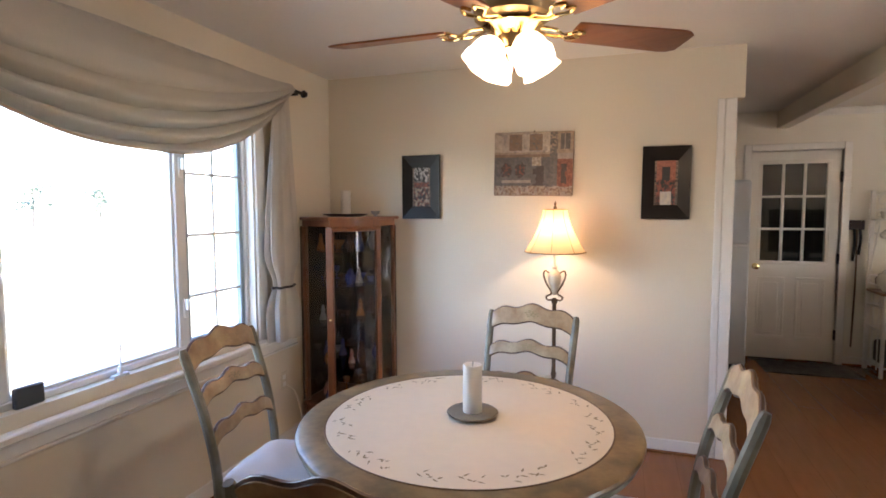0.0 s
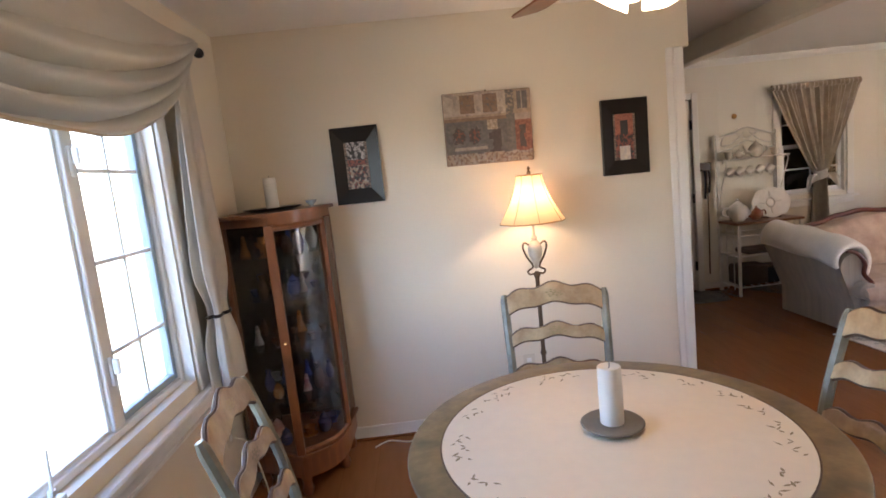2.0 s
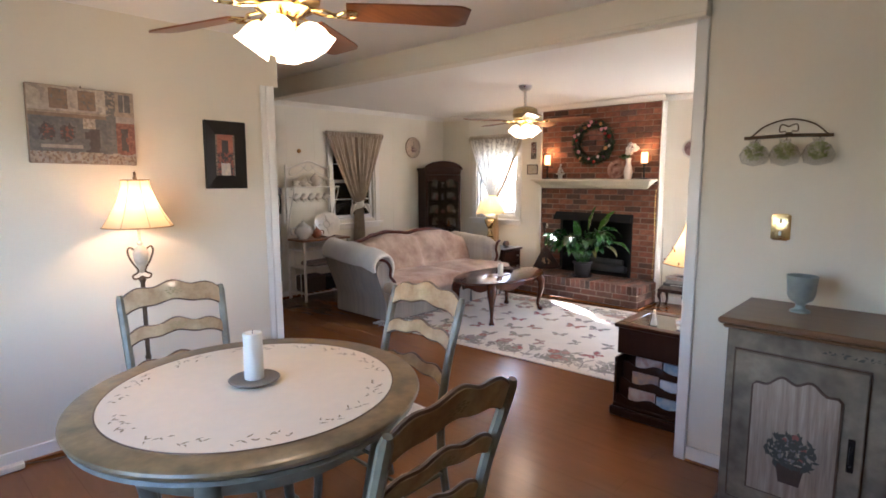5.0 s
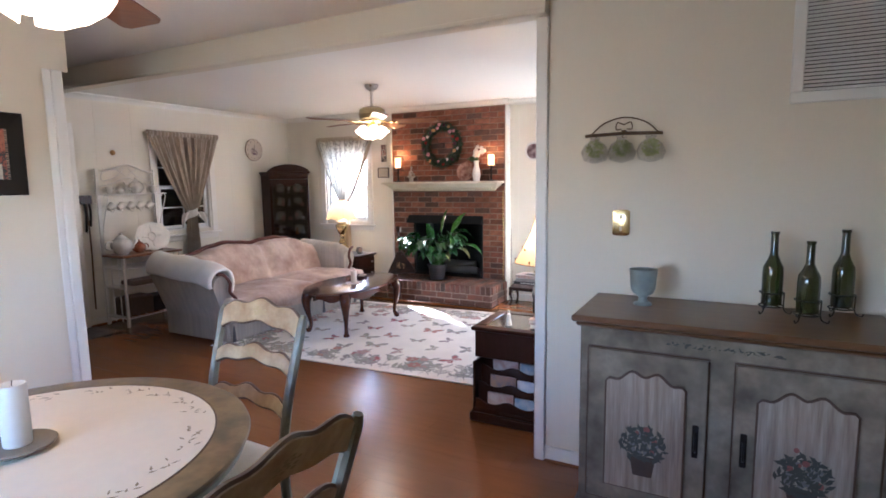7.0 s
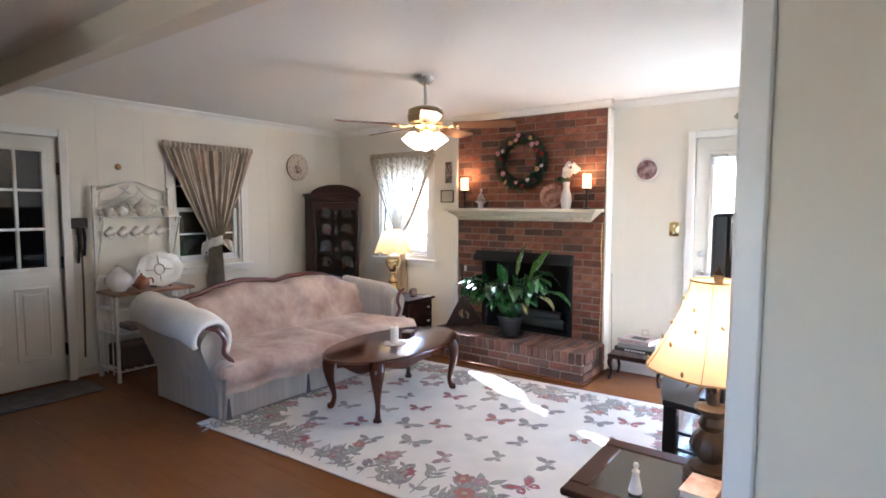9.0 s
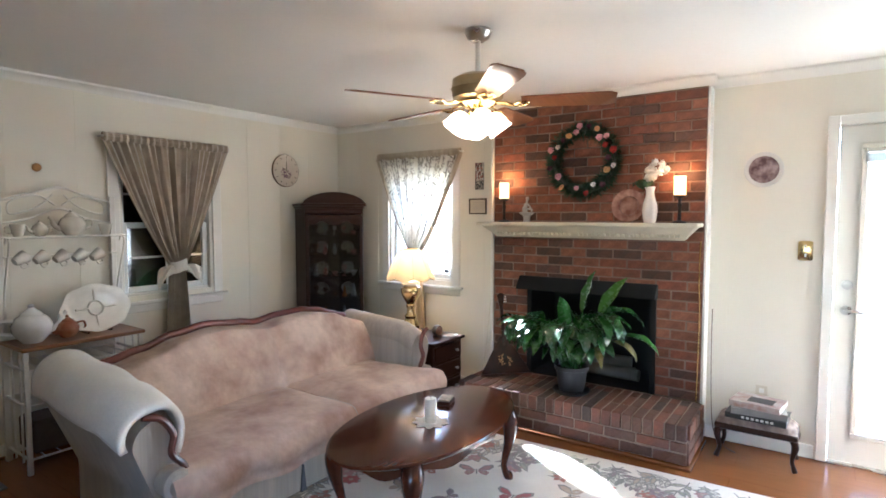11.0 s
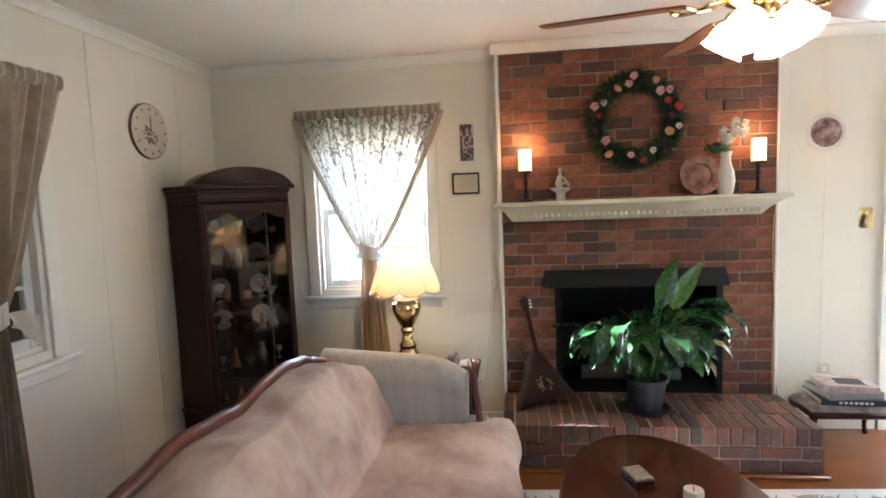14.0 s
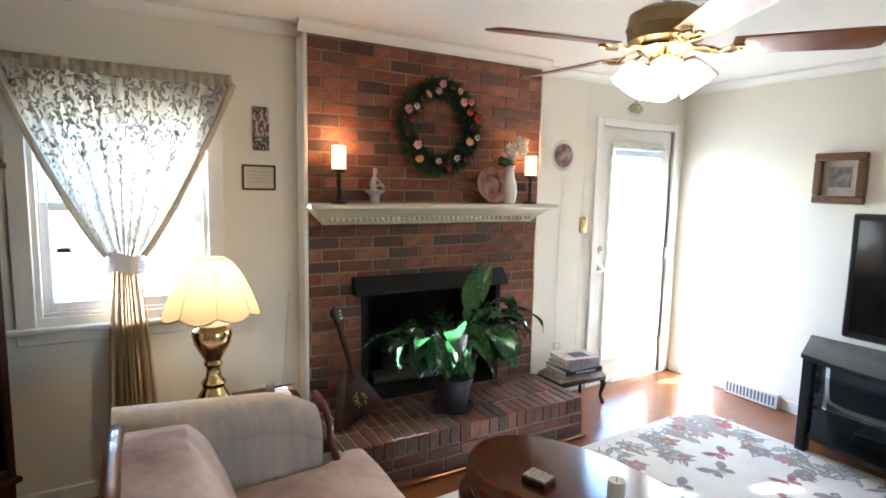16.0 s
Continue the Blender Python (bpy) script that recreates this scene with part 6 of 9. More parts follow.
# potted plant on the hearth
pl = thing("potted_plant", "peace lily with glossy drooping leaves in a dark pot", "plant", pose(4.76, 3.455, HZ))
POT = mat("dark plastic pot", (0.022, 0.020, 0.022), 0.5, spots=0.4, spot_scale=9)
part("pot", lathe(bmesh.new(), [(0.0, 0.012), (0.085, 0.012), (0.095, 0.05), (0.11, 0.165), (0.122, 0.170), (0.122, 0.195), (0.112, 0.195), (0.10, 0.17), (0.0, 0.165)], seg=36, wave=lambda a, r, h: r * (1 + (0.012 * math.sin(24 * a) if 0.02 < h < 0.165 else 0))), POT, pl)
part("saucer", lathe(bmesh.new(), [(0.0, 0.0), (0.12, 0.0), (0.135, 0.018), (0.13, 0.02), (0.115, 0.010), (0.0, 0.010)], seg=36), POT, pl)
part("soil", lathe(bmesh.new(), [(0.0, 0.178), (0.104, 0.175)], seg=24), WICK, pl)
LILY = [mat(f"lily leaf {i}", c, 0.27, spots=0.5, spot_scale=12, spot_colour=s, bump=0.08, coat=0.2) for i, (c, s) in enumerate((((0.022, 0.070, 0.020), (0.016, 0.050, 0.018)), ((0.04, 0.115, 0.025), (0.025, 0.08, 0.02)), ((0.075, 0.17, 0.03), (0.05, 0.12, 0.025)), ((0.25, 0.22, 0.09), (0.12, 0.14, 0.04))))]


def lily_leaf(az, lift, stalk, length, width, sag, twist, tone, seed):
    """A stalk that rises at the angle lift and arches over under its weight, its blade going on along the same bow."""
    r3 = random.Random(seed)
    out, side0 = Vector((math.cos(az), math.sin(az), 0)), Vector((-math.sin(az), math.cos(az), 0))
    total, n = stalk + length, 30
    line, dirs = [Vector((0, 0, 0.168)) + out * r3.uniform(0.015, 0.06) + side0 * r3.uniform(-0.03, 0.03)], []
    for k in range(n):
        t = k / n
        ang = lift - sag * t ** 2.1
        d = (out * math.cos(ang) + Vector((0, 0, math.sin(ang))) + side0 * 0.10 * math.sin(seed + 2.2 * t)).normalized()
        dirs.append(d)
        line.append(line[-1] + d * total / n)
    dirs.append(dirs[-1])
    first = int(n * stalk / total)
    part("stalk", tube(bmesh.new(), line[:first + 2], [0.0048 - 0.0016 * k / (first + 2) for k in range(first + 2)], 6), LILY[1], pl)
    bm = bmesh.new()

    def fn(u, v):
        q = first + v * (n - first)
        k = min(int(q), n - 1)
        c, d = line[k].lerp(line[k + 1], q - k), dirs[k]
        side = (side0 - d * side0.dot(d)).normalized()
        up = side.cross(d) * (1 if side.cross(d).z > 0 else -1)
        side = side * math.cos(twist) + up * math.sin(twist)
        up = side.cross(d) * (1 if side.cross(d).z > 0 else -1)
        w = width * 0.5 * (math.sin(math.pi * v ** 0.72) ** 0.85 if 0 < v < 1 else 0.012)
        s = u * 2 - 1
        ripple = 0.045 * width * math.sin(v * 17 + seed) * s * s
        return c + side * s * w + up * (0.30 * w * abs(s) ** 1.3 + ripple)
    grid(bm, fn, 8, 22)
    part("leaf", bm, LILY[tone], pl, "glossy green leaf")


r2 = random.Random(5)
for i in range(52):
    az = i * 2.39996 + r2.uniform(-0.2, 0.2)
    ring = ((i * 0.618) % 1)
    inward = max(0.0, math.cos(az))
    lily_leaf(az, 1.53 - 0.36 * ring, (0.30 + 0.20 * r2.random()) * (1 - 0.25 * inward), r2.uniform(0.22, 0.32) * (1 - 0.25 * inward), r2.uniform(0.095, 0.135), 2.7 + 0.6 * ring + r2.uniform(-0.3, 0.3),
              r2.uniform(-0.7, 0.7), r2.choice((0, 0, 0, 0, 1, 1)), i)
for i in range(14):
    lily_leaf(math.pi + (i - 6.5) * 0.19 + r2.uniform(-0.1, 0.1), r2.uniform(1.05, 1.35), r2.uniform(0.18, 0.28), r2.uniform(0.24, 0.31), r2.uniform(0.09, 0.125), r2.uniform(2.5, 2.9), r2.uniform(-0.6, 0.6), r2.choice((0, 0, 1)), 60 + i)
# tall young leaves, two long side shoots and two yellowing ones
for spec in ((4.3, 1.50, 0.42, 0.32, 0.115, 0.35, 1.2, 1, 101), (4.9, 1.22, 0.44, 0.32, 0.105, 0.40, 0.9, 2, 102), (3.3, 1.38, 0.34, 0.28, 0.10, 0.7, 0.7, 1, 103), (1.7, 1.05, 0.40, 0.32, 0.085, 2.0, 0.3, 0, 104),
             (2.3, 1.15, 0.36, 0.30, 0.09, 1.9, -0.2, 0, 105), (4.75, 0.95, 0.40, 0.30, 0.085, 2.3, 0.2, 1, 106), (4.55, 1.0, 0.38, 0.22, 0.05, 2.6, 0.4, 3, 107), (3.9, 1.0, 0.24, 0.26, 0.06, 2.6, 0.3, 3, 108), (4.2, 1.05, 0.30, 0.20, 0.09, 1.2, 0.0, 2, 109)):
    lily_leaf(*spec)

# balalaika leaning in the corner of the hearth
bal = thing("balalaika", "dark painted triangular balalaika leaning on the brick", "instrument", pose(4.82, 4.02, HZ + 0.022) @ pose(0, 0, 0, 0, 0, -59.5) @ pose(0, 0, 0, -17, -4, 0))
part("body", prism(bmesh.new(), [(-0.195, 0.0), (0.195, 0.0), (0.03, 0.29), (-0.03, 0.29)], 0.07, pose(0, -0.035, 0), 0.008), mat("dark painted soundboard", (0.022, 0.013, 0.009), 0.45, spots=0.6, spot_scale=14, spot_colour=(0.07, 0.022, 0.012), spec=0.2), bal)
part("neck", boxes(((-0.013, -0.045, 0.22), (0.013, -0.022, 0.545)), bevel=0.004), DARKWOOD, bal)
part("head", prism(bmesh.new(), [(-0.016, 0.54), (0.016, 0.54), (0.03, 0.62), (0.0, 0.64), (-0.03, 0.62)], 0.018, pose(0, -0.04, 0), 0.003), DARKWOOD, bal)
for z in (0.565, 0.585, 0.605):
    part("peg", tube(bmesh.new(), [(0.02, -0.03, z), (0.045, -0.03, z)], 0.006, 8), TRIM, bal)
part("soundhole", moved(lathe(bmesh.new(), [(0, 0), (0.016, 0), (0.018, 0.002), (0, 0.003)], seg=20), pose(0, -0.0355, 0.13, 90, 0, 0)), WICK, bal)
fm = bmesh.new()
r2 = random.Random(2)
for i in range(26):
    a, rr = r2.uniform(0, 6.28), r2.uniform(0.02, 0.05)
    leaf_flat(fm, rr * math.cos(a), rr * math.sin(a), 0.0, r2.uniform(0, 6.28), 0.02, 0.006)
tagged(part("painted_rosette", moved(fm, pose(0, -0.0375, 0.10, 90, 0, 0)), PETALS["orange"], bal, smooth=0), kind="stuff")

# ---- seating ----
SX0, SX1, SYF, SYB = 2.22, 4.28, 4.30, 5.20
sofa = thing("sofa", "camelback sofa in striped fabric under a mauve throw", "sofa")
part("skirt", boxes(((SX0 + 0.07, SYF + 0.012, 0.012), (SX1 - 0.07, SYB, 0.30)), bevel=0.012), TICKING, sofa, "grey-blue striped skirt")
# dark wedges on the skirt stand for the shade inside its pleats
for x in (SX0 + 0.10, 3.02, 3.60, SX1 - 0.10):
    part("skirt_pleat", prism(bmesh.new(), [(-0.02, 0.0), (0.02, 0.0), (0.004, 0.15), (-0.004, 0.15)], 0.012, pose(x, SYF + 0.003, 0.012), 0.002), mat("pleat shade", (0.10, 0.10, 0.115), 0.9) if "pleat shade" not in bpy.data.materials else bpy.data.materials["pleat shade"], sofa)
CREST = [(2.26, 0.70), (2.40, 0.75), (2.58, 0.785), (2.78, 0.838), (2.98, 0.862), (3.20, 0.842), (3.34, 0.822), (3.52, 0.845), (3.72, 0.85), (3.90, 0.825), (4.04, 0.78), (4.14, 0.75), (4.25, 0.70)]


def crest(x):
    for (a, za), (b, zb) in zip(CREST, CREST[1:]):
        if a <= x <= b:
            t = (x - a) / (b - a)
            t = t * t * (3 - 2 * t)
            return za + (zb - za) * t
    return CREST[0][1] if x < CREST[0][0] else CREST[-1][1]


bm = bmesh.new()


def back_fn(u, v):
    x = SX0 + 0.06 + (SX1 - SX0 - 0.12) * u
    top = crest(x) - 0.028
    a = v
    if a < 0.5:
        t = a / 0.5
        dip = math.exp(-((x - 3.37) / 0.07) ** 2)
        hump = 0.02 * (math.exp(-((x - 2.85) / 0.3) ** 2) + math.exp(-((x - 3.8) / 0.25) ** 2))
        z = 0.28 + (top + hump - 0.28) * min(1, t * 1.12) ** 0.9 - 0.02 * max(0, t - 0.9) * 10
        rake = 0.13 * max(0.0, (z - 0.42)) / 0.4
        y = 5.145 - (0.36 - 0.06 * dip - rake) * max(0.0, 1 - t ** 5) ** 0.42
    else:
        t = (a - 0.5) / 0.5
        z = top - (top - 0.05) * t
        y = 5.15 + 0.03 * min(1, t * 8)
    n = noise.noise(Vector((x * 3, z * 3, 5))) * 0.016 + noise.noise(Vector((x * 9, z * 8, 2))) * 0.006
    return Vector((x, y + n * (1 if v < 0.48 else 0.2), z + n * 0.5))


grid(bm, back_fn, 60, 30)
part("back", bm, SUEDE, sofa, "mauve suede covered back")
part("back_panel", boxes(((SX0 + 0.07, 5.12, 0.02), (SX1 - 0.07, SYB - 0.008, 0.66)), bevel=0.01), TICKING, sofa)
part("crest_rail", tube(bmesh.new(), [(SX0 + 0.05 + (SX1 - SX0 - 0.10) * i / 70, 5.16, crest(SX0 + 0.05 + (SX1 - SX0 - 0.10) * i / 70) - 0.012) for i in range(71)], 0.023, 10), CARVED, sofa, "carved mahogany crest rail")
for x0, x1 in ((SX0 + 0.13, 3.335), (3.345, SX1 - 0.13)):
    cb = bmesh.new()

    def cush(u, v, x0=x0, x1=x1):
        ang = v * math.pi
        ear = min(1, max(0, (v - 0.44) / 0.1)) * 0.10
        x = x0 - (ear if x0 < 3 else 0) + (x1 - x0 + ear) * u
        edge = 1 - (2 * u - 1) ** 8
        # runs from the back along the top, over the rounded front, and hangs down a little
        if v < 0.6:
            t = v / 0.6
            y, z = 4.95 - (4.95 - 4.24) * t, 0.425 + 0.028 * math.sin(math.pi * min(1, t * 1.02)) * edge
        else:
            t = (v - 0.6) / 0.4
            y, z = 4.24 - 0.055 * math.sin(math.pi * min(1, t * 1.25) * 0.8), 0.425 - 0.20 * t
            y += 0.02 * math.sin(x * 15) * t
        n = noise.noise(Vector((x * 4, y * 4, z * 4))) * 0.010
        return Vector((x, y + n, z * (0.985 + 0.015 * edge) + n))
    grid(cb, cush, 28, 26)
    part("seat_cushion", cb, SUEDE, sofa, "mauve suede draped seat")


def arm(side, front):
    """A rolled arm that sweeps from the crest down to the front."""
    cx = SX0 + 0.06 if side < 0 else SX1 - 0.06
    bm = bmesh.new()

    def fn(u, v):
        y = 5.18 - (5.18 - front) * u
        top = 0.765 - 0.045 * u - 0.12 * (max(0, u - 0.72) / 0.28) ** 2 * 0.6
        a = v * 2 * math.pi
        roll = 0.10 + 0.02 * (1 - u)
        lean = side * (0.075 * (1 - 0.3 * u))
        if v < 0.62:
            t = v / 0.62
            ang = math.pi * (1.15 * t) - 0.25
            x = cx + lean * 0.7 + side * -1 * roll * math.cos(ang)
            z = top - roll + roll * math.sin(ang) * 1.0
        else:
            t = (v - 0.62) / 0.38
            ang = math.pi * 1.15 - 0.25
            xs, zs = cx + lean * 0.7 + side * -1 * roll * math.cos(ang), top - roll + roll * math.sin(ang)
            x = xs + (cx + side * 0.02 - xs) * min(1, t * 1.6)
            z = zs + (0.02 - zs) * t
        return Vector((x, y, z))
    grid(bm, fn, 22, 34)
    # inner wall of the arm
    grid(bm, lambda u, v: Vector((fn(u, 0).x - side * 0.012 * v, 5.18 - (5.18 - front) * u, 0.28 + (fn(u, 0).z - 0.28) * (1 - v))), 12, 4)
    # closing face at the front
    edge = [fn(1, v / 34) for v in range(35)]
    ctr = bm.verts.new((cx, front - 0.005, 0.35))
    ev = [bm.verts.new(p + Vector((0, -0.003, 0))) for p in edge] + [bm.verts.new((edge[0].x - side * 0.012, front - 0.003, 0.02))]
    for i in range(len(ev) - 1):
        bm.faces.new((ctr, ev[i], ev[i + 1]))
    bm.faces.new((ctr, ev[-1], ev[0]))
    ob = part("arm", bm, TICKING, sofa, "rolled striped arm")
    pts = curve_points([(cx + side * 0.10, front - 0.015, 0.68), (cx + side * 0.03, front - 0.03, 0.655), (cx - side * 0.015, front - 0.045, 0.58), (cx + side * 0.0, front - 0.055, 0.50), (cx - side * 0.05, front - 0.065, 0.43), (cx - side * 0.035, front - 0.07, 0.39), (cx + side * 0.015, front - 0.065, 0.385)], 5)
    part("arm_scroll", tube(bmesh.new(), pts, 0.016, 8), CARVED, ob, "carved wooden scroll")
    kb = lathe(bmesh.new(), [(0.0, 0.0), (0.05, 0.0), (0.066, 0.02), (0.066, 0.10), (0.05, 0.118), (0.0, 0.122)], seg=24)
    part("arm_front_pad", moved(kb, pose(cx - side * 0.005, front + 0.005, 0.372, 90, 0, 0)), TICKING, ob)


arm(-1, 4.34)
arm(1, 4.44)
tw = bmesh.new()


def towel(u, v):
    y = 5.16 - 0.86 * u
    top = 0.785 - 0.05 * u - 0.05 * max(0, u - 0.75) / 0.25
    a = -0.35 + v * 4.1
    r = 0.132 - 0.01 * u
    cx = SX0 - 0.01
    x = cx - r * math.cos(a) * 1.05
    z = top - 0.09 + r * math.sin(a)
    n = noise.noise(Vector((x * 6, y * 5, v * 3))) * 0.012
    if v > 0.86:
        z -= 0.03 * (v - 0.86) / 0.14
    return Vector((x + n, y + n, z + n + 0.012 * math.sin(y * 16) * (1 - abs(2 * v - 1))))


grid(tw, towel, 30, 26)
throw = single("folded_towel", tw, TOWEL, "pale grey towel folded over the sofa arm", "towel")
solid(throw, 0.03)

# coffee table
ct = thing("coffee_table", "oval polished mahogany coffee table with cabriole legs", "table", pose(3.355, 3.69, 0))
CA, CB_ = 0.655, 0.37
part("tabletop", lathe(bmesh.new(), [(0.0, 0.425), (0.93, 0.425), (0.985, 0.432), (1.0, 0.440), (0.99, 0.448), (0.965, 0.451), (0.0, 0.452)], seg=72, squash=(CA, CB_)), CHERRY, ct)
apm = lathe(bmesh.new(), [(0.80, 0.36), (0.815, 0.355), (0.82, 0.424), (0.80, 0.424)], seg=96, squash=(CA, CB_))
for v in apm.verts:
    if v.co.z < 0.40:
        v.co.z += 0.016 * math.cos(8 * math.atan2(v.co.y / CB_, v.co.x / CA))
part("apron", apm, CHERRY, ct, "scalloped mahogany apron")
for sx in (-1, 1):
    for sy in (-1, 1):
        o = Vector((sx * 0.42, sy * 0.215, 0))
        d = Vector((sx * 0.8, sy * 0.6, 0))
        pts = curve_points([o + Vector((0, 0, 0.42)), o + d * 0.045 + Vector((0, 0, 0.345)), o + d * 0.038 + Vector((0, 0, 0.23)), o + d * 0.008 + Vector((0, 0, 0.10)), o + d * 0.028 + Vector((0, 0, 0.03)), o + d * 0.058 + Vector((0, 0, 0.016))], 4)
        rs = [0.044, 0.050, 0.054, 0.053, 0.050, 0.046, 0.041, 0.036, 0.031, 0.027, 0.023, 0.020, 0.018, 0.018, 0.019, 0.021, 0.024, 0.028, 0.031, 0.028, 0.016]
        part("leg", tube(bmesh.new(), pts, rs[:len(pts)], 12), CHERRY, ct)
DOILY = mat("lace doily", (0.62, 0.57, 0.52), 0.9, spots=0.4, spot_scale=40)
single("lace_doily", lathe(bmesh.new(), [(0.0, 0.0), (0.05, 0.0), (0.085, 0.002), (0.085, 0.004), (0.05, 0.003), (0.0, 0.003)], seg=48, wave=lambda a, r, h: r * (1 + (0.16 * math.sin(9 * a) if r > 0.06 else 0))), DOILY, "scalloped lace doily under the candle", "doily", place=pose(3.31, 3.65, 0.4525))
candle("pillar_candle", "ivory pillar candle on a lace doily", (3.31, 3.65, 0.456), 0.031, 0.125)
cs = thing("coaster_box", "small dark box of patterned coasters on the coffee table", "coasters", pose(3.60, 3.755, 0.4525, 0, 0, 18))
part("box", boxes(((-0.055, -0.04, 0), (0.055, 0.04, 0.022)), bevel=0.003), DARKWOOD, cs)
part("lid", boxes(((-0.05, -0.036, 0.0225), (0.05, 0.036, 0.031)), bevel=0.002), mat("patterned card", (0.34, 0.30, 0.22), 0.6, spots=0.9, spot_scale=60, spot_colour=(0.12, 0.10, 0.07)), cs)

# rug
rug = thing("area_rug", "cream rug with butterflies and a leafy floral border", "rug", pose(3.31, 3.0, 0, 0, 0, 3.4))
RW, RL = 1.065, 1.51
RUGC = mat("cream rug pile", (0.76, 0.72, 0.65), 0.95, spots=0.35, spot_scale=5, grain=0.10, grain_scale=150, bump=0.6, bump_scale=220, sheen=0.3)
part("rug_body", boxes(((-RW, -RL, 0), (RW, RL, 0.010)), bevel=0.004), RUGC, rug)
INKS = {"cream": (0.55, 0.52, 0.45), "sage": (0.33, 0.325, 0.26), "slate": (0.23, 0.22, 0.205), "rust": (0.36, 0.12, 0.075), "rose": (0.38, 0.20, 0.19), "mauve": (0.25, 0.185, 0.20), "tan": (0.42, 0.335, 0.25), "crimson": (0.33, 0.04, 0.045)}
INK = {k: mat(f"rug yarn {k}", tuple(q * 0.85 + 0.10 for q in c), 0.95, spots=0.5, spot_scale=25, grain=0.2, grain_scale=120) for k, c in INKS.items()}
layers = {k: bmesh.new() for k in INKS}
r2 = random.Random(17)
level = [0]


def lay(col, pts):
    level[0] += 1
    bm = layers[col]
    z = 0.0108 + (level[0] % 97) * 0.000012
    bm.faces.new([bm.verts.new((x, y, z)) for x, y in pts])


def rug_leaf(col, x, y, a, ln, wd):
    ca, sa = math.cos(a), math.sin(a)
    lay(col, [(x + ca * u * ln - sa * v * wd, y + sa * u * ln + ca * v * wd) for u, v in ((0, 0), (0.25, 0.75), (0.55, 0.9), (1, 0), (0.55, -0.9), (0.25, -0.75))])


def outlined_leaf(col, x, y, a, ln, wd):
    """A leaf in a darker outline, as the border is woven."""
    rug_leaf("slate" if col != "slate" else "sage", x, y, a, ln, wd)
    rug_leaf(col, x + math.cos(a) * ln * 0.14, y + math.sin(a) * ln * 0.14, a, ln * 0.70, wd * 0.62)


def rug_bloom(col, x, y, r, petals=6):
    for k in range(petals):
        a = 6.283 * k / petals + r
        rug_leaf(col, x + math.cos(a) * r * 0.15, y + math.sin(a) * r * 0.15, a, r, r * 0.38)
    lay("tan", [(x + 0.28 * r * math.cos(q * 1.047), y + 0.28 * r * math.sin(q * 1.047)) for q in range(6)])


def sprig(x, y, a, ln):
    """A curving stem with paired leaves and a bloom at its tip."""
    col = r2.choice(("cream", "sage", "sage", "cream", "tan", "mauve", "sage"))
    n = int(ln / 0.045)
    for i in range(n):
        x2, y2 = x + math.cos(a) * 0.045, y + math.sin(a) * 0.045
        lay("slate", [(x - math.sin(a) * 0.004, y + math.cos(a) * 0.004), (x2 - math.sin(a) * 0.004, y2 + math.cos(a) * 0.004), (x2 + math.sin(a) * 0.004, y2 - math.cos(a) * 0.004), (x + math.sin(a) * 0.004, y - math.cos(a) * 0.004)])
        for s in (-1, 1):
            if r2.random() < 0.85:
                outlined_leaf(col, x2, y2, a + s * r2.uniform(0.5, 1.1), r2.uniform(0.06, 0.13), r2.uniform(0.013, 0.027))
        x, y, a = x2, y2, a + r2.uniform(-0.25, 0.25)
        if abs(x) > RW - 0.03 or abs(y) > RL - 0.03:
            return
    if r2.random() < 0.6:
        rug_bloom(r2.choice(("rust", "rose", "crimson", "mauve", "rose")), x, y, r2.uniform(0.04, 0.07), r2.choice((5, 6, 7)))


def inside(pts_x, pts_y):
    return abs(pts_x) < RW - 0.1 and abs(pts_y) < RL - 0.1


per = []
for i in range(40):
    per += [(-RW + 0.06, -RL + 0.07 + i * 0.0735, 0.0), (RW - 0.06, -RL + 0.07 + i * 0.0735, math.pi)]
for i in range(27):
    per += [(-RW + 0.07 + i * 0.0745, -RL + 0.06, math.pi / 2), (-RW + 0.07 + i * 0.0745, RL - 0.06, -math.pi / 2)]
for x, y, a in per:
    sprig(x, y, a + r2.uniform(-0.9, 0.9), r2.uniform(0.14, 0.40))


def butterfly(x, y, a, s, wings, body):
    ca, sa = math.cos(a), math.sin(a)

    def put(col, pts):
        lay(col, [(x + (ca * u - sa * v) * s, y + (sa * u + ca * v) * s) for u, v in pts])
    for m in (-1, 1):
        put("slate", [(m * u, v) for u, v in ((0.04, 0.05), (0.30, 0.42), (0.62, 0.52), (0.66, 0.30), (0.50, 0.08), (0.10, -0.02))])
        put(wings, [(m * u, v) for u, v in ((0.08, 0.06), (0.30, 0.34), (0.54, 0.42), (0.56, 0.28), (0.44, 0.11), (0.12, 0.01))])
        put(wings, [(m * u, v) for u, v in ((0.05, -0.02), (0.36, 0.02), (0.46, -0.16), (0.34, -0.36), (0.14, -0.22))])
        put(body, [(m * u, v) for u, v in ((0.22, -0.06), (0.32, -0.08), (0.32, -0.20), (0.22, -0.18))])
    put("slate", [(-0.03, -0.25), (0.03, -0.25), (0.035, 0.12), (-0.035, 0.12)])


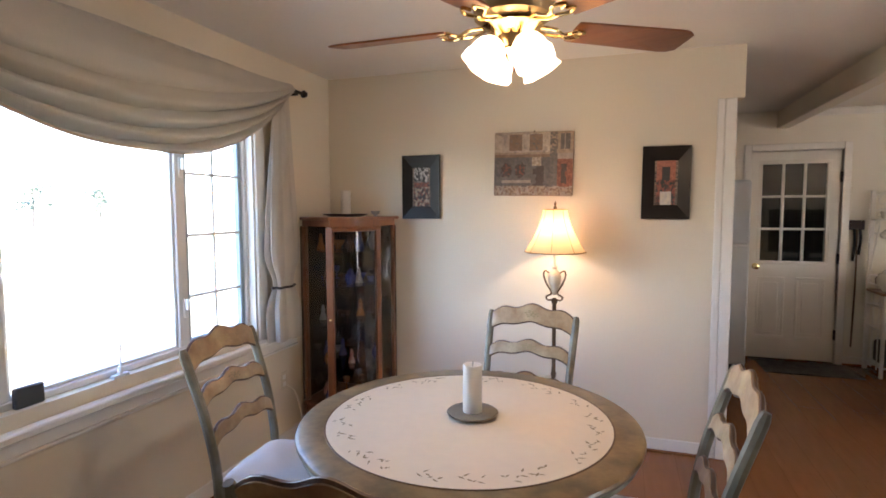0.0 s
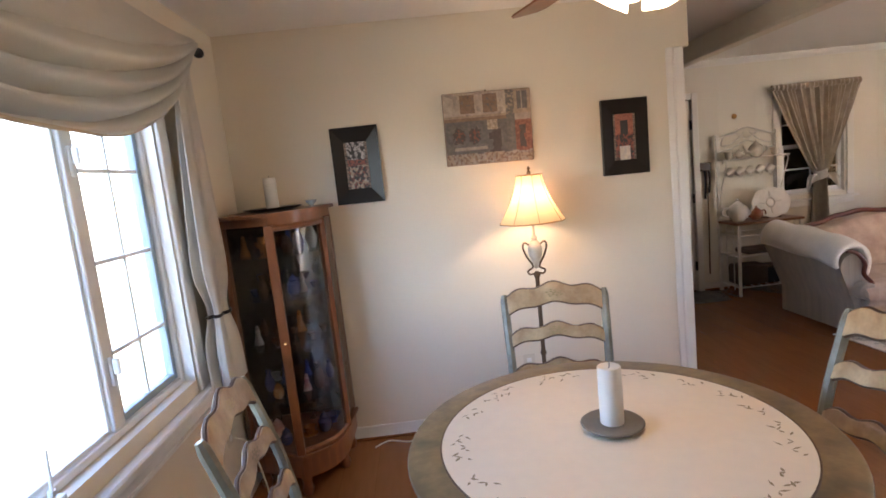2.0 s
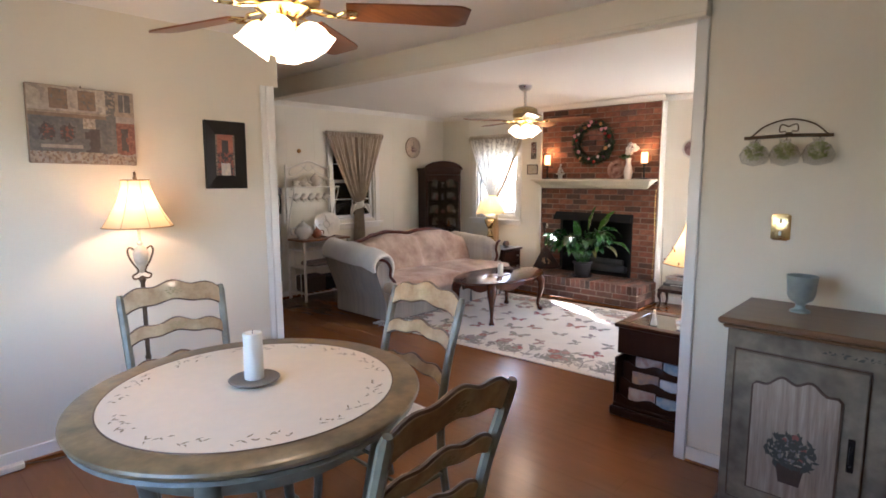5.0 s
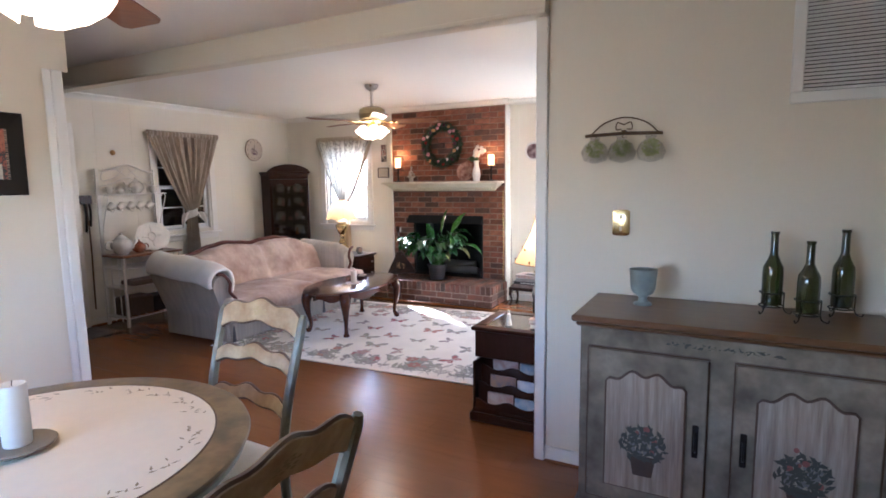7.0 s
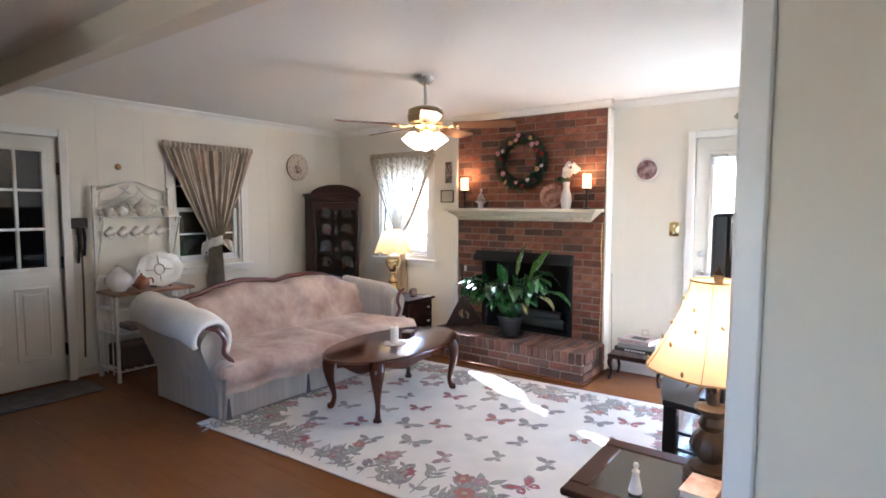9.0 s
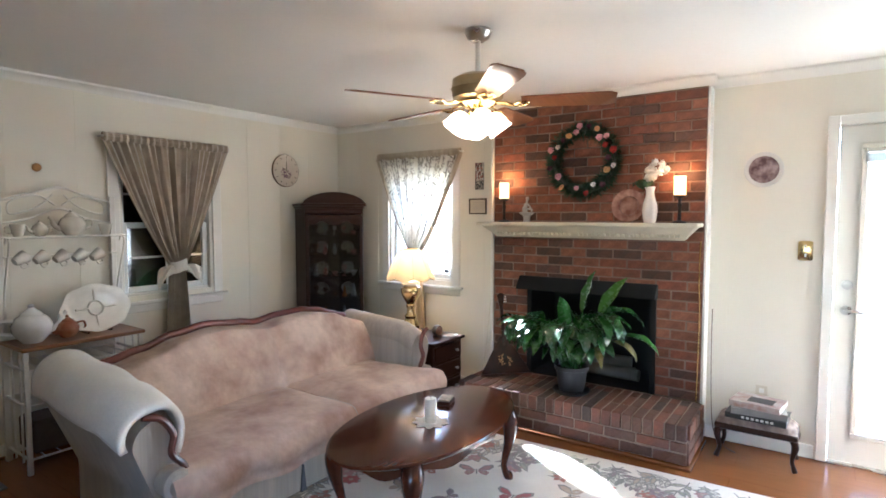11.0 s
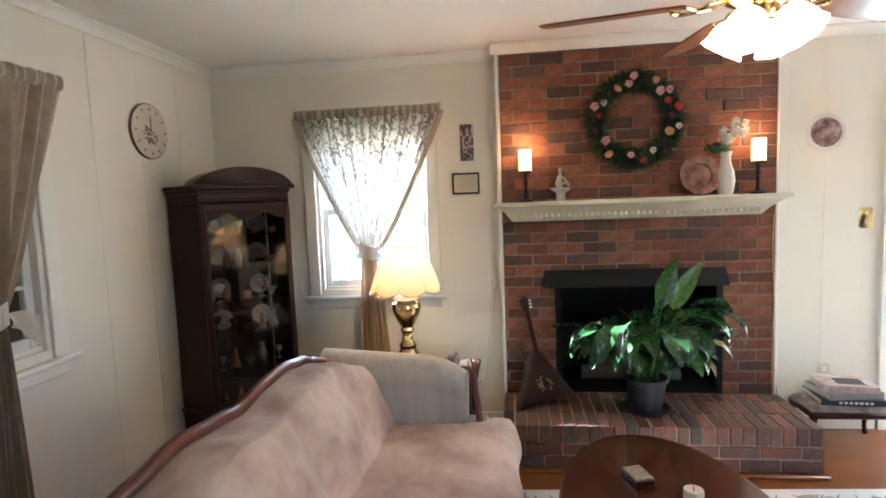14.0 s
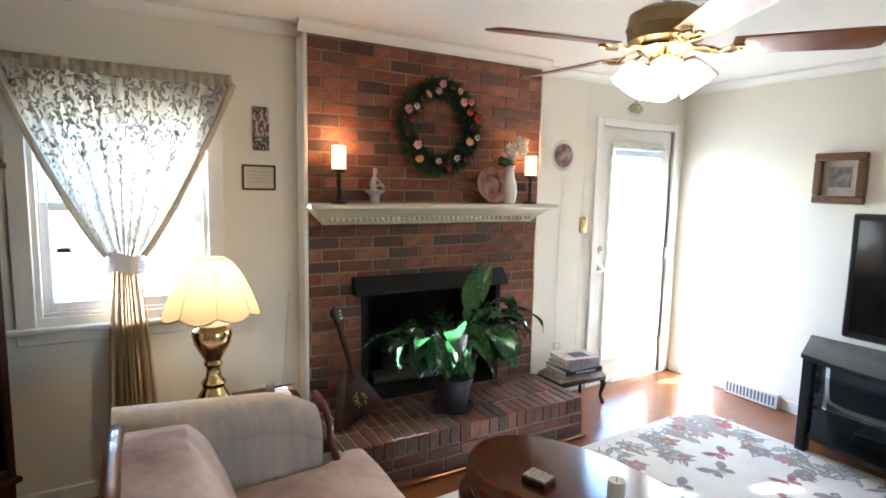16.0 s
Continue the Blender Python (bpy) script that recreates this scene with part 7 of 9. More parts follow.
row = 0
y = -RL + 0.50
while y < RL - 0.40:
    x = -RW + (0.46 if row % 2 else 0.62)
    while x < RW - 0.38:
        butterfly(x + r2.uniform(-0.07, 0.07), y + r2.uniform(-0.05, 0.05), r2.uniform(-0.5, 0.5) + math.pi / 2 * r2.choice((0, 3, 3)), r2.uniform(0.115, 0.17), r2.choice(("rust", "slate", "tan", "mauve", "sage", "rose", "crimson")), r2.choice(("crimson", "tan", "rust", "cream")))
        x += 0.33
    y += 0.27
    row += 1
for k, bm in layers.items():
    tagged(part("woven_pattern", bm, INK[k], rug, f"woven {k} leaves and butterflies", smooth=0), kind="stuff")

# end table and brass lamp
et = thing("end_table", "dark wood end table with three small drawers", "table")
EX0, EX1, EY0, EY1 = 4.40, 4.80, 4.42, 5.02
part("top", boxes(((EX0 - 0.02, EY0 - 0.02, 0.525), (EX1 + 0.02, EY1 + 0.02, 0.55)), bevel=0.006), DARKWOOD, et)
part("carcass", boxes(((EX0, EY0 + 0.012, 0.06), (EX1, EY1, 0.5245)), bevel=0.004), DARKWOOD, et)
part("plinth", boxes(((EX0 - 0.012, EY0, 0.0), (EX1 + 0.012, EY1, 0.0595)), bevel=0.006), DARKWOOD, et)
for z in (0.095, 0.24, 0.385):
    dw = part("drawer", boxes(((EX0 + 0.02, EY0 - 0.004, z), (EX1 - 0.02, EY0 + 0.0115, z + 0.125)), bevel=0.004), DARKWOOD, et)
    for x in ((EX0 + EX1) / 2 + 0.1,):
        kb = lathe(bmesh.new(), [(0.0, 0.0), (0.008, 0.0), (0.006, 0.01), (0.014, 0.018), (0.010, 0.026), (0.0, 0.028)], seg=12)
        part("knob", moved(kb, pose(x, EY0 - 0.004, z + 0.062, 90, 0, 0)), CHROME, dw)
L2X, L2Y = 4.60, 4.80
l2 = thing("brass_table_lamp", "lit brass table lamp with scalloped cream shade", "lamp", pose(L2X, L2Y, 0.55))
part("base", lathe(bmesh.new(), [(0.0, 0.0), (0.095, 0.0), (0.098, 0.018), (0.086, 0.032), (0.070, 0.046), (0.076, 0.07), (0.062, 0.098), (0.045, 0.128), (0.053, 0.148), (0.034, 0.172), (0.030, 0.21), (0.041, 0.234), (0.034, 0.25), (0.052, 0.28), (0.077, 0.33), (0.085, 0.368), (0.079, 0.388), (0.05, 0.397), (0.0, 0.399)], seg=40), BRASS, l2)
part("font", lathe(bmesh.new(), [(0.0, 0.398), (0.055, 0.399), (0.078, 0.414), (0.071, 0.438), (0.034, 0.460), (0.012, 0.467), (0.012, 0.52)], seg=32), PORCELAIN, l2)
SHADE2 = mat("ivory pleated shade", (0.80, 0.66, 0.43), 0.85, spots=0.1, grain=0.06, grain_scale=150, translucent=0.36, spec=0.2)
bell_shade(l2, 0.195, 0.475, 0.058, 0.705, 8, SHADE2, mat("gold braid", (0.55, 0.40, 0.18), 0.7), scallop=0.022, flare=-0.38)
bulb("brass_lamp_bulb", (L2X, L2Y, 1.14), 0.24)
cl = thing("desk_clock", "small round grey clock on the end table", "clock", pose(4.63, 4.55, 0.55, 0, 0, -12))
part("case", moved(lathe(bmesh.new(), [(0.0, -0.02), (0.04, -0.02), (0.044, 0.0), (0.04, 0.02), (0.0, 0.022)], seg=26), pose(0, 0, 0.05, 90, 0, 0)), mat("grey clock case", (0.16, 0.15, 0.15), 0.4), cl)
part("dial", moved(lathe(bmesh.new(), [(0.0, 0.0225), (0.034, 0.0215)], seg=26), pose(0, 0, 0.05, 90, 0, 0)), mat("rose dial", (0.40, 0.25, 0.2), 0.4), cl)
part("foot", boxes(((-0.03, -0.02, 0), (0.03, 0.02, 0.010)), bevel=0.002), DARKWOOD, cl)
single("small_papers", boxes(((4.66, 4.44, 0.55), (4.77, 4.52, 0.556)), bevel=0.001), PORCELAIN, "few white papers on the end table", "paper")

# corner china cabinet
cc = thing("china_cabinet", "dark arched corner china cabinet with glass door", "cabinet")
FL, FR = Vector((4.465, 5.935)), Vector((4.845, 5.565))
KN, KE = Vector((4.56, 6.185)), Vector((5.135, 5.84))
corner = Vector((5.135, 6.185))
plan2 = [KN, FL, FR, KE, corner]
fdir = (FR - FL).normalized()
fout = Vector((-fdir.y, fdir.x))
if fout.dot(Vector((-1, -1))) < 0:
    fout = -fout
W_ = (FR - FL).length
front_m = Matrix(((fdir.x, -fout.x, 0, FL.x), (fdir.y, -fout.y, 0, FL.y), (0, 0, 1, 0), (0, 0, 0, 1)))
part("base", slab(bmesh.new(), plan2, 0.0, 0.30, bevel=0.004), DARKWOOD, cc)
part("base_moulding", slab(bmesh.new(), [KN + Vector((-0.02, 0)), FL + fout * 0.025 - fdir * 0.012, FR + fout * 0.025 + fdir * 0.012, KE + Vector((0, -0.02)), corner], 0.30, 0.325), DARKWOOD, cc)
part("top_slab", slab(bmesh.new(), plan2, 1.545, 1.60, bevel=0.003), DARKWOOD, cc)
part("cornice", slab(slab(bmesh.new(), [KN + Vector((-0.03, 0)), FL + fout * 0.035 - fdir * 0.03, FR + fout * 0.035 + fdir * 0.03, KE + Vector((0, -0.01)), corner], 1.62, 1.645), plan2, 1.60, 1.62, grow=0.012), DARKWOOD, cc)
arc = [(-0.03, 1.645)] + [(W_ / 2 + (W_ / 2 + 0.02) * -math.cos(math.pi * i / 16), 1.645 + 0.105 * math.sin(math.pi * i / 16) ** 1.25) for i in range(17)] + [(W_ + 0.03, 1.645)]
part("arched_pediment", prism(bmesh.new(), arc[1:-1], 0.26, front_m @ pose(0, -0.035, 0), 0.006), DARKWOOD, cc)
part("side_panel", slab(bmesh.new(), [KN, FL, FL + (corner - FL) * 0.03, KN + (corner - KN) * 0.03], 0.325, 1.545, bevel=0), DARKWOOD, cc, smooth=0)
part("side_panel", slab(bmesh.new(), [KE, FR, FR + (corner - FR) * 0.03, KE + (corner - KE) * 0.03], 0.325, 1.545, bevel=0), DARKWOOD, cc, smooth=0)
part("back_panel", boxes(((4.58, 6.165, 0.325), (5.12, 6.184, 1.545)), ((5.115, 5.86, 0.325), (5.134, 6.164, 1.545))), mat("dark cabinet lining", (0.03, 0.02, 0.015), 0.3, coat=0.3), cc, smooth=0)
dr = part("door", boxes(((0.0, -0.012, 0.328), (0.036, 0.01, 1.54)), ((W_ - 0.036, -0.012, 0.328), (W_, 0.01, 1.54)), ((0.036, -0.012, 0.328), (W_ - 0.036, 0.01, 0.375)), ((0.036, -0.012, 1.49), (W_ - 0.036, 0.01, 1.54)), bevel=0.004), DARKWOOD, cc)
dr.data.transform(front_m)
arch = [(0.036, 1.49), (W_ - 0.036, 1.49)] + [(W_ - 0.036 - (W_ - 0.072) * i / 12, 1.49 - 0.045 * abs(math.cos(2 * math.pi * i / 12)) - 0.004) for i in range(13)]
part("arched_rail", prism(bmesh.new(), arch, 0.015, front_m @ pose(0, -0.011, 0)), DARKWOOD, dr)
gp = part("door_glass", boxes(((0.033, -0.001, 0.372), (W_ - 0.033, 0.002, 1.492))), CABGLASS, dr, smooth=0)
gp.data.transform(front_m)
ins = [p.lerp(Vector((4.87, 5.90)), 0.12) for p in plan2]
for z in (0.55, 0.76, 0.96, 1.16, 1.35):
    part("glass_shelf", slab(bmesh.new(), ins, z - 0.006, z, bevel=0), CABGLASS, cc, smooth=0)
CHINA_OLD = mat("aged white china", (0.50, 0.47, 0.42), 0.15, spots=0.6, spot_scale=22, spot_colour=(0.34, 0.28, 0.24), coat=0.4)
r2 = random.Random(31)
for z in (0.326, 0.5505, 0.7605, 0.9605, 1.1605, 1.3505):
    for k in range(5):
        t = (k + 0.5) / 5
        p = FL.lerp(FR, 0.08 + 0.84 * t) - fout * r2.uniform(0.06, 0.20)
        ornament((p.x, p.y, z), r2.choice(list(SHAPES)), r2.choice([PORCELAIN, CRYSTAL, ROSEGLAZE, GOLDLEAF, AMBER, BRONZE_GLAZE]), r2.uniform(0.75, 1.05), "china in the corner cabinet", "on a cabinet shelf", 14)
    if z > 0.6:
        for t_ in (0.27, 0.73):
            p = FL.lerp(FR, t_) - fout * 0.22
            upright_plate((p.x, p.y, z), 0.062, CHINA_OLD, math.degrees(math.atan2(fout.y, fout.x)) + 90, "white china plate standing in the cabinet", "china in the corner cabinet")

# curtains
TAUPE = mat("taupe damask curtain", (0.40, 0.33, 0.255), 0.6, spots=0.6, spot_scale=14, spot_colour=(0.29, 0.23, 0.17), grain=0.12, grain_scale=60, bump=0.2, bump_scale=120, sheen=0.4)
TAUPE_SHEER = mat("sheer leaf curtain", (0.70, 0.655, 0.575), 0.8, spots=0.3, spot_scale=30, spot_colour=(0.60, 0.55, 0.46), grain=0.08, grain_scale=100, translucent=0.5)
VINE = mat("woven leaf sprig", (0.36, 0.33, 0.28), 0.9, translucent=0.25)
OCHRE = mat("ochre striped drape", (0.70, 0.56, 0.38), 0.8, spots=0.8, spot_scale=5, spot_colour=(0.46, 0.31, 0.16), grain=0.15, grain_scale=40, stretch=(6, 6, 0.2), translucent=0.4)
SASH = mat("white sheer bow", (0.72, 0.70, 0.66), 0.7, translucent=0.4)


def tied_curtain(name, label, frame_m, half, top, tie, bottom, shift, upper, lower):
    """A rod-pocket panel gathered to a tie below its middle; local x along the wall, y into the room."""
    c = thing(name, label, "curtain", frame_m)

    def w_at(z):
        if z > tie:
            t = (top - z) / (top - tie)
            return half * (1 - t) ** 0.82 * 0.96 + 0.05
        t = (tie - z) / (tie - bottom)
        return 0.05 + 0.075 * t ** 0.7

    def fn(u, v, z0, z1):
        z = z0 + (z1 - z0) * v
        s = u * 2 - 1
        gather = min(1, max(0, (top - z) / (top - tie))) if z > tie else 1 - 0.4 * (tie - z) / (tie - bottom)
        x = s * w_at(z) + shift * gather
        fold = 0.014 + 0.018 * gather
        y = 0.045 + fold * math.sin(s * 27 + 2.2 * math.sin(s * 5)) + 0.012 * math.sin(s * 61) * (1 - gather * 0.5) + 0.03 * gather * (1 - s * s)
        return Vector((x, y, z))
    for nm, z0, z1, nv, m_ in (("upper_panel", top - 0.045, tie, 44, upper), ("lower_drape", tie, bottom, 24, lower)):
        b = bmesh.new()
        grid(b, lambda u, v: fn(u, v, z0, z1), 90, nv)
        part(nm, b, m_, c)
    hb_ = bmesh.new()
    grid(hb_, lambda u, v: Vector(((u * 2 - 1) * (half + 0.008), 0.048 + 0.020 * math.cos(v * 6.283) + 0.007 * math.sin(u * 130) + 0.004 * math.sin(u * 61), top - 0.022 + 0.032 * math.sin(v * 6.283))), 120, 8)
    part("rod_pocket", hb_, TAUPE if upper is TAUPE else OCHRE_TOP, c, "gathered rod pocket heading")
    part("rod", tube(bmesh.new(), [(-half - 0.015, 0.048, top - 0.02), (half + 0.015, 0.048, top - 0.02)], 0.006, 8), TRIM, c)
    for s in (-1, 1):
        part("rod_end", tube(bmesh.new(), [(s * (half + 0.015), 0.048, top - 0.02), (s * (half + 0.015), 0.0, top - 0.02)], 0.006, 8), TRIM, c)
    tb_ = bmesh.new()
    grid(tb_, lambda u, v: Vector((shift + 0.072 * math.cos(6.283 * u), 0.062 + 0.048 * math.sin(6.283 * u), tie - 0.045 + 0.09 * v + 0.012 * math.sin(6.283 * u * 2))), 28, 4, True)
    part("tieback", tb_, SASH, c, "white sheer tieback")
    for s in (-1, 1):
        lp = bmesh.new()
        grid(lp, lambda u, v, s=s: Vector((shift + s * (0.05 + 0.13 * u), 0.10 + 0.012 * math.sin(u * 9 + v * 4), tie - 0.02 + (v - 0.5) * (0.05 + 0.10 * u) - 0.08 * u * u)), 8, 4)
        part("bow_tail", lp, SASH, c)
    return c, fn


OCHRE_TOP = mat("beige heading", (0.58, 0.50, 0.38), 0.8, spots=0.4, spot_scale=20, translucent=0.35)
tied_curtain("taupe_curtain", "taupe damask curtain tied at the middle", pose(3.33, NORTH - 0.02, 0) @ Matrix.Diagonal((1, -1, 1, 1)), 0.48, 2.105, 1.14, 0.10, 0.02, TAUPE, TAUPE)
c2, fn2 = tied_curtain("sheer_curtain", "sheer leaf-sprigged curtain tied at the middle", pose(EAST - 0.02, 5.105, 0, 0, 0, 90), 0.475, 2.115, 1.19, 0.14, 0.02, TAUPE_SHEER, OCHRE)
vb = bmesh.new()
r2 = random.Random(12)
for i in range(1500):
    v = 1 - (1 - r2.random()) ** 0.75
    u = r2.uniform(0.03, 0.97)
    z0, z1 = 2.06, 1.24
    p = fn2(u, v, z0, z1)
    a = r2.uniform(0, 6.28)
    ln, wd = r2.uniform(0.013, 0.024), r2.uniform(0.005, 0.008)
    wide = max(0.25, 1 - v)
    vb.faces.new([vb.verts.new(p + Vector(((math.cos(a) * q - math.sin(a) * w) * wide, 0.004, math.sin(a) * q + math.cos(a) * w))) for q, w in ((-ln, 0), (0, wd), (ln, 0), (0, -wd))])
for u_ in (0.0, 1.0):
    part("side_hem", tube(bmesh.new(), [fn2(u_, v_ / 24, 2.08, 1.22) for v_ in range(25)], 0.020, 8, 0.6), OCHRE_TOP, c2, "tan gathered side hem")
tagged(part("leaf_sprig_pattern", vb, VINE, c2, "small woven grey leaves", smooth=0), kind="stuff")

# baker's rack with china
rk = thing("bakers_rack", "white wire baker's rack with wooden counter", "rack")
WHITEWIRE = mat("white enamelled wire", (0.78, 0.75, 0.69), 0.4, spots=0.3, spot_scale=12)
KX0, KX1, KF, KB = 2.235, 2.885, 5.785, 6.13
for x in (KX0, KX1):
    part("back_post", boxes(((x - 0.018, KB - 0.012, 0), (x + 0.018, KB + 0.012, 1.665)), bevel=0.004), WHITEWIRE, rk)
    part("front_post", boxes(((x - 0.013, KF - 0.013, 0), (x + 0.013, KF + 0.013, 0.735)), bevel=0.003), WHITEWIRE, rk)
    part("side_rod", tube(bmesh.new(), [(x, KF + 0.10, 0.05), (x, KF + 0.10, 0.735)], 0.006, 6), WHITEWIRE, rk)
    part("side_rod", tube(bmesh.new(), [(x, KF + 0.22, 0.05), (x, KF + 0.22, 0.735)], 0.006, 6), WHITEWIRE, rk)
    part("shelf_brace", tube(bmesh.new(), curve_points([(x, KB - 0.012, 0.80), (x, KB - 0.05, 1.05), (x, KB - 0.15, 1.30), (x, KB - 0.17, 1.37), (x, KB - 0.13, 1.40), (x, KB - 0.10, 1.36)], 5), 0.006, 6), WHITEWIRE, rk)
for z in (0.09, 0.41, 0.62):
    rr = bmesh.new()
    for a, b in (((KX0, KF, z), (KX1, KF, z)), ((KX0, KB, z), (KX1, KB, z)), ((KX0, KF, z), (KX0, KB, z)), ((KX1, KF, z), (KX1, KB, z))):
        tube(rr, [a, b], 0.0075, 6)
    sh_ = part("wire_shelf", rr, WHITEWIRE, rk)
    for i in range(1, 8):
        part("shelf_wire", tube(bmesh.new(), [(KX0 + (KX1 - KX0) * i / 8, KF, z), (KX0 + (KX1 - KX0) * i / 8, KB, z)], 0.003, 5), WHITEWIRE, sh_)
part("counter", boxes(((KX0 - 0.025, KF - 0.025, 0.736), (KX1 + 0.025, KB - 0.014, 0.760)), bevel=0.005), mat("honey wood counter", (0.27, 0.125, 0.055), 0.35, spots=0.5, spot_scale=5, grain=0.25, grain_scale=14, stretch=(0.6, 6, 1)), rk, "honey wood counter")
us = bmesh.new()
for y in (KB - 0.17, KB - 0.09, KB - 0.02):
    tube(us, [(KX0 - 0.02, y, 1.395), (KX1 + 0.02, y, 1.395)], 0.0065, 6)
part("upper_shelf", us, WHITEWIRE, rk)
part("mug_rail", tube(bmesh.new(), [(KX0, KB - 0.06, 1.275), (KX1, KB - 0.06, 1.275)], 0.0065, 6), WHITEWIRE, rk)
part("arch", tube(bmesh.new(), curve_points([(KX0, KB, 1.62), (KX0 + 0.16, KB, 1.665), ((KX0 + KX1) / 2, KB, 1.715), (KX1 - 0.16, KB, 1.665), (KX1, KB, 1.62)], 7), 0.009, 7), WHITEWIRE, rk)
part("arch", tube(bmesh.new(), curve_points([(KX0, KB, 1.48), (KX0 + 0.16, KB, 1.51), ((KX0 + KX1) / 2, KB, 1.575), (KX1 - 0.16, KB, 1.51), (KX1, KB, 1.48)], 7), 0.0075, 7), WHITEWIRE, rk)
for s in (-1, 1):
    xm = (KX0 + KX1) / 2
    part("scroll", tube(bmesh.new(), curve_points([(xm + s * 0.02, KB, 1.60), (xm + s * 0.12, KB, 1.66), (xm + s * 0.26, KB, 1.62), (xm + s * 0.27, KB, 1.545), (xm + s * 0.19, KB, 1.555), (xm + s * 0.10, KB, 1.60), (xm + s * 0.03, KB, 1.67)], 6), 0.006, 6), WHITEWIRE, rk)
CHINA = mat("cream china", (0.80, 0.755, 0.67), 0.2, spots=0.25, spot_scale=18, coat=0.4)


def teapot(place, s, material, label, turn=0):
    t = thing("teapot", label, "teapot", pose(*place, 0, 0, turn))
    part("body", lathe(bmesh.new(), [(r * s, h * s) for r, h in ((0.0, 0.0), (0.045, 0.0), (0.05, 0.008), (0.085, 0.05), (0.09, 0.09), (0.07, 0.13), (0.045, 0.145), (0.0, 0.146))], seg=28, wave=lambda a, r, h: r * (1 + 0.03 * math.sin(8 * a))), material, t)
    part("lid", lathe(bmesh.new(), [(r * s, h * s) for r, h in ((0.05, 0.142), (0.045, 0.155), (0.02, 0.17), (0.012, 0.18), (0.016, 0.192), (0.0, 0.20))], seg=24), material, t)
    part("spout", tube(bmesh.new(), curve_points([(-0.075 * s, 0, 0.05 * s), (-0.12 * s, 0, 0.075 * s), (-0.135 * s, 0, 0.12 * s), (-0.155 * s, 0, 0.14 * s)], 4), [0.022 * s, 0.021 * s, 0.019 * s, 0.017 * s, 0.016 * s, 0.015 * s, 0.014 * s, 0.013 * s, 0.012 * s, 0.011 * s, 0.010 * s, 0.010 * s, 0.010 * s], 10), material, t)
    part("handle", tube(bmesh.new(), curve_points([(0.08 * s, 0, 0.12 * s), (0.13 * s, 0, 0.12 * s), (0.14 * s, 0, 0.07 * s), (0.08 * s, 0, 0.045 * s)], 5), 0.009 * s, 8), material, t)
    return t


teapot((2.60, KB - 0.09, 1.4015), 0.85, CHINA, "cream china teapot on the rack's upper shelf")
teapot((2.42, KB - 0.09, 1.4015), 0.5, CHINA, "small cream sugar bowl on the upper shelf")
teapot((2.32, 5.93, 0.760), 1.18, PORCELAIN, "large white teapot on the rack counter", 180)
teapot((2.505, 5.92, 0.760), 0.72, mat("copper lustre", (0.40, 0.13, 0.07), 0.25, metal=0.5, spots=0.7, spot_scale=14, spot_colour=(0.6, 0.4, 0.25)), "small copper-coloured teapot on the counter")


def mug(place, turn, lying=False):
    m_ = thing("mug", "cream china mug on the rack", "mug", place, group="mugs on the baker's rack")
    part("cup", lathe(bmesh.new(), [(0.0, 0.0), (0.022, 0.0), (0.03, 0.02), (0.038, 0.06), (0.041, 0.075), (0.037, 0.075), (0.027, 0.02), (0.0, 0.006)], seg=22), CHINA, m_)
    part("handle", tube(bmesh.new(), curve_points([(0.033, 0, 0.06), (0.06, 0, 0.058), (0.058, 0, 0.025), (0.029, 0, 0.02)], 4), 0.005, 6), CHINA, m_)


for i in range(5):
    mug(pose(2.33 + 0.108 * i, KB - 0.06, 1.200, 0, 62, 15) @ pose(-0.06, 0, -0.02), 0)
mug(pose(2.305, KB - 0.09, 1.4015, 0, 0, 150), 0)
mug(pose(2.80, KB - 0.09, 1.4015, 0, 0, 30), 0)
pt = thing("serving_platter", "large cream divided platter standing on the rack", "platter", pose(2.69, 5.98, 0.760) @ pose(0, 0, 0.155, 78, 0, 8))
part("dish", lathe(bmesh.new(), [(0.0, 0.0), (0.13, 0.0), (0.155, 0.01), (0.21, 0.028), (0.215, 0.032), (0.205, 0.032), (0.15, 0.018), (0.12, 0.010), (0.0, 0.010)], seg=48, wave=lambda a, r, h: r * (1 + (0.03 * math.cos(8 * a) if r > 0.18 else 0)), squash=(1.06, 0.74)), CHINA, pt)
for a in (0, 90, 180, 270):
    part("divider", moved(tube(bmesh.new(), [(0.05, 0, 0.014), (0.13, 0, 0.018)], 0.007, 6), pose(0, 0, 0, 0, 0, a)), CHINA, pt)
part("divider", lathe(bmesh.new(), [(0.042, 0.010), (0.048, 0.020), (0.054, 0.010)], seg=28), CHINA, pt)
es = bmesh.new()
for x in (2.62, 2.76):
    tube(es, curve_points([(x, 5.90, 0.775), (x, 5.91, 0.764), (x, 5.98, 0.763), (x, 6.06, 0.764), (x, 6.045, 0.86)], 4), 0.004, 6)
tube(es, [(2.62, 6.045, 0.80), (2.76, 6.045, 0.80)], 0.004, 6)
single("plate_easel", es, BLACK_IRON, "small dark plate easel on the counter", "easel")
for x, z, nm, m_, sz in ((2.42, 0.0975, "storage_basket", mat("dark wicker", (0.07, 0.045, 0.03), 0.8, spots=0.6, spot_scale=30, bump=0.6, bump_scale=90), (0.15, 0.12, 0.20)), (2.68, 0.0975, "storage_box", SOOT, (0.13, 0.12, 0.17)), (2.55, 0.4175, "serving_tray", mat("dull tray", (0.16, 0.12, 0.10), 0.6), (0.20, 0.12, 0.05))):
    single(nm, boxes(((x - sz[0], 5.95 - sz[1], z), (x + sz[0], 5.95 + sz[1], z + sz[2])), bevel=0.015), m_, f"dark {nm.replace('_', ' ')} on a lower rack shelf", nm.split("_")[1])

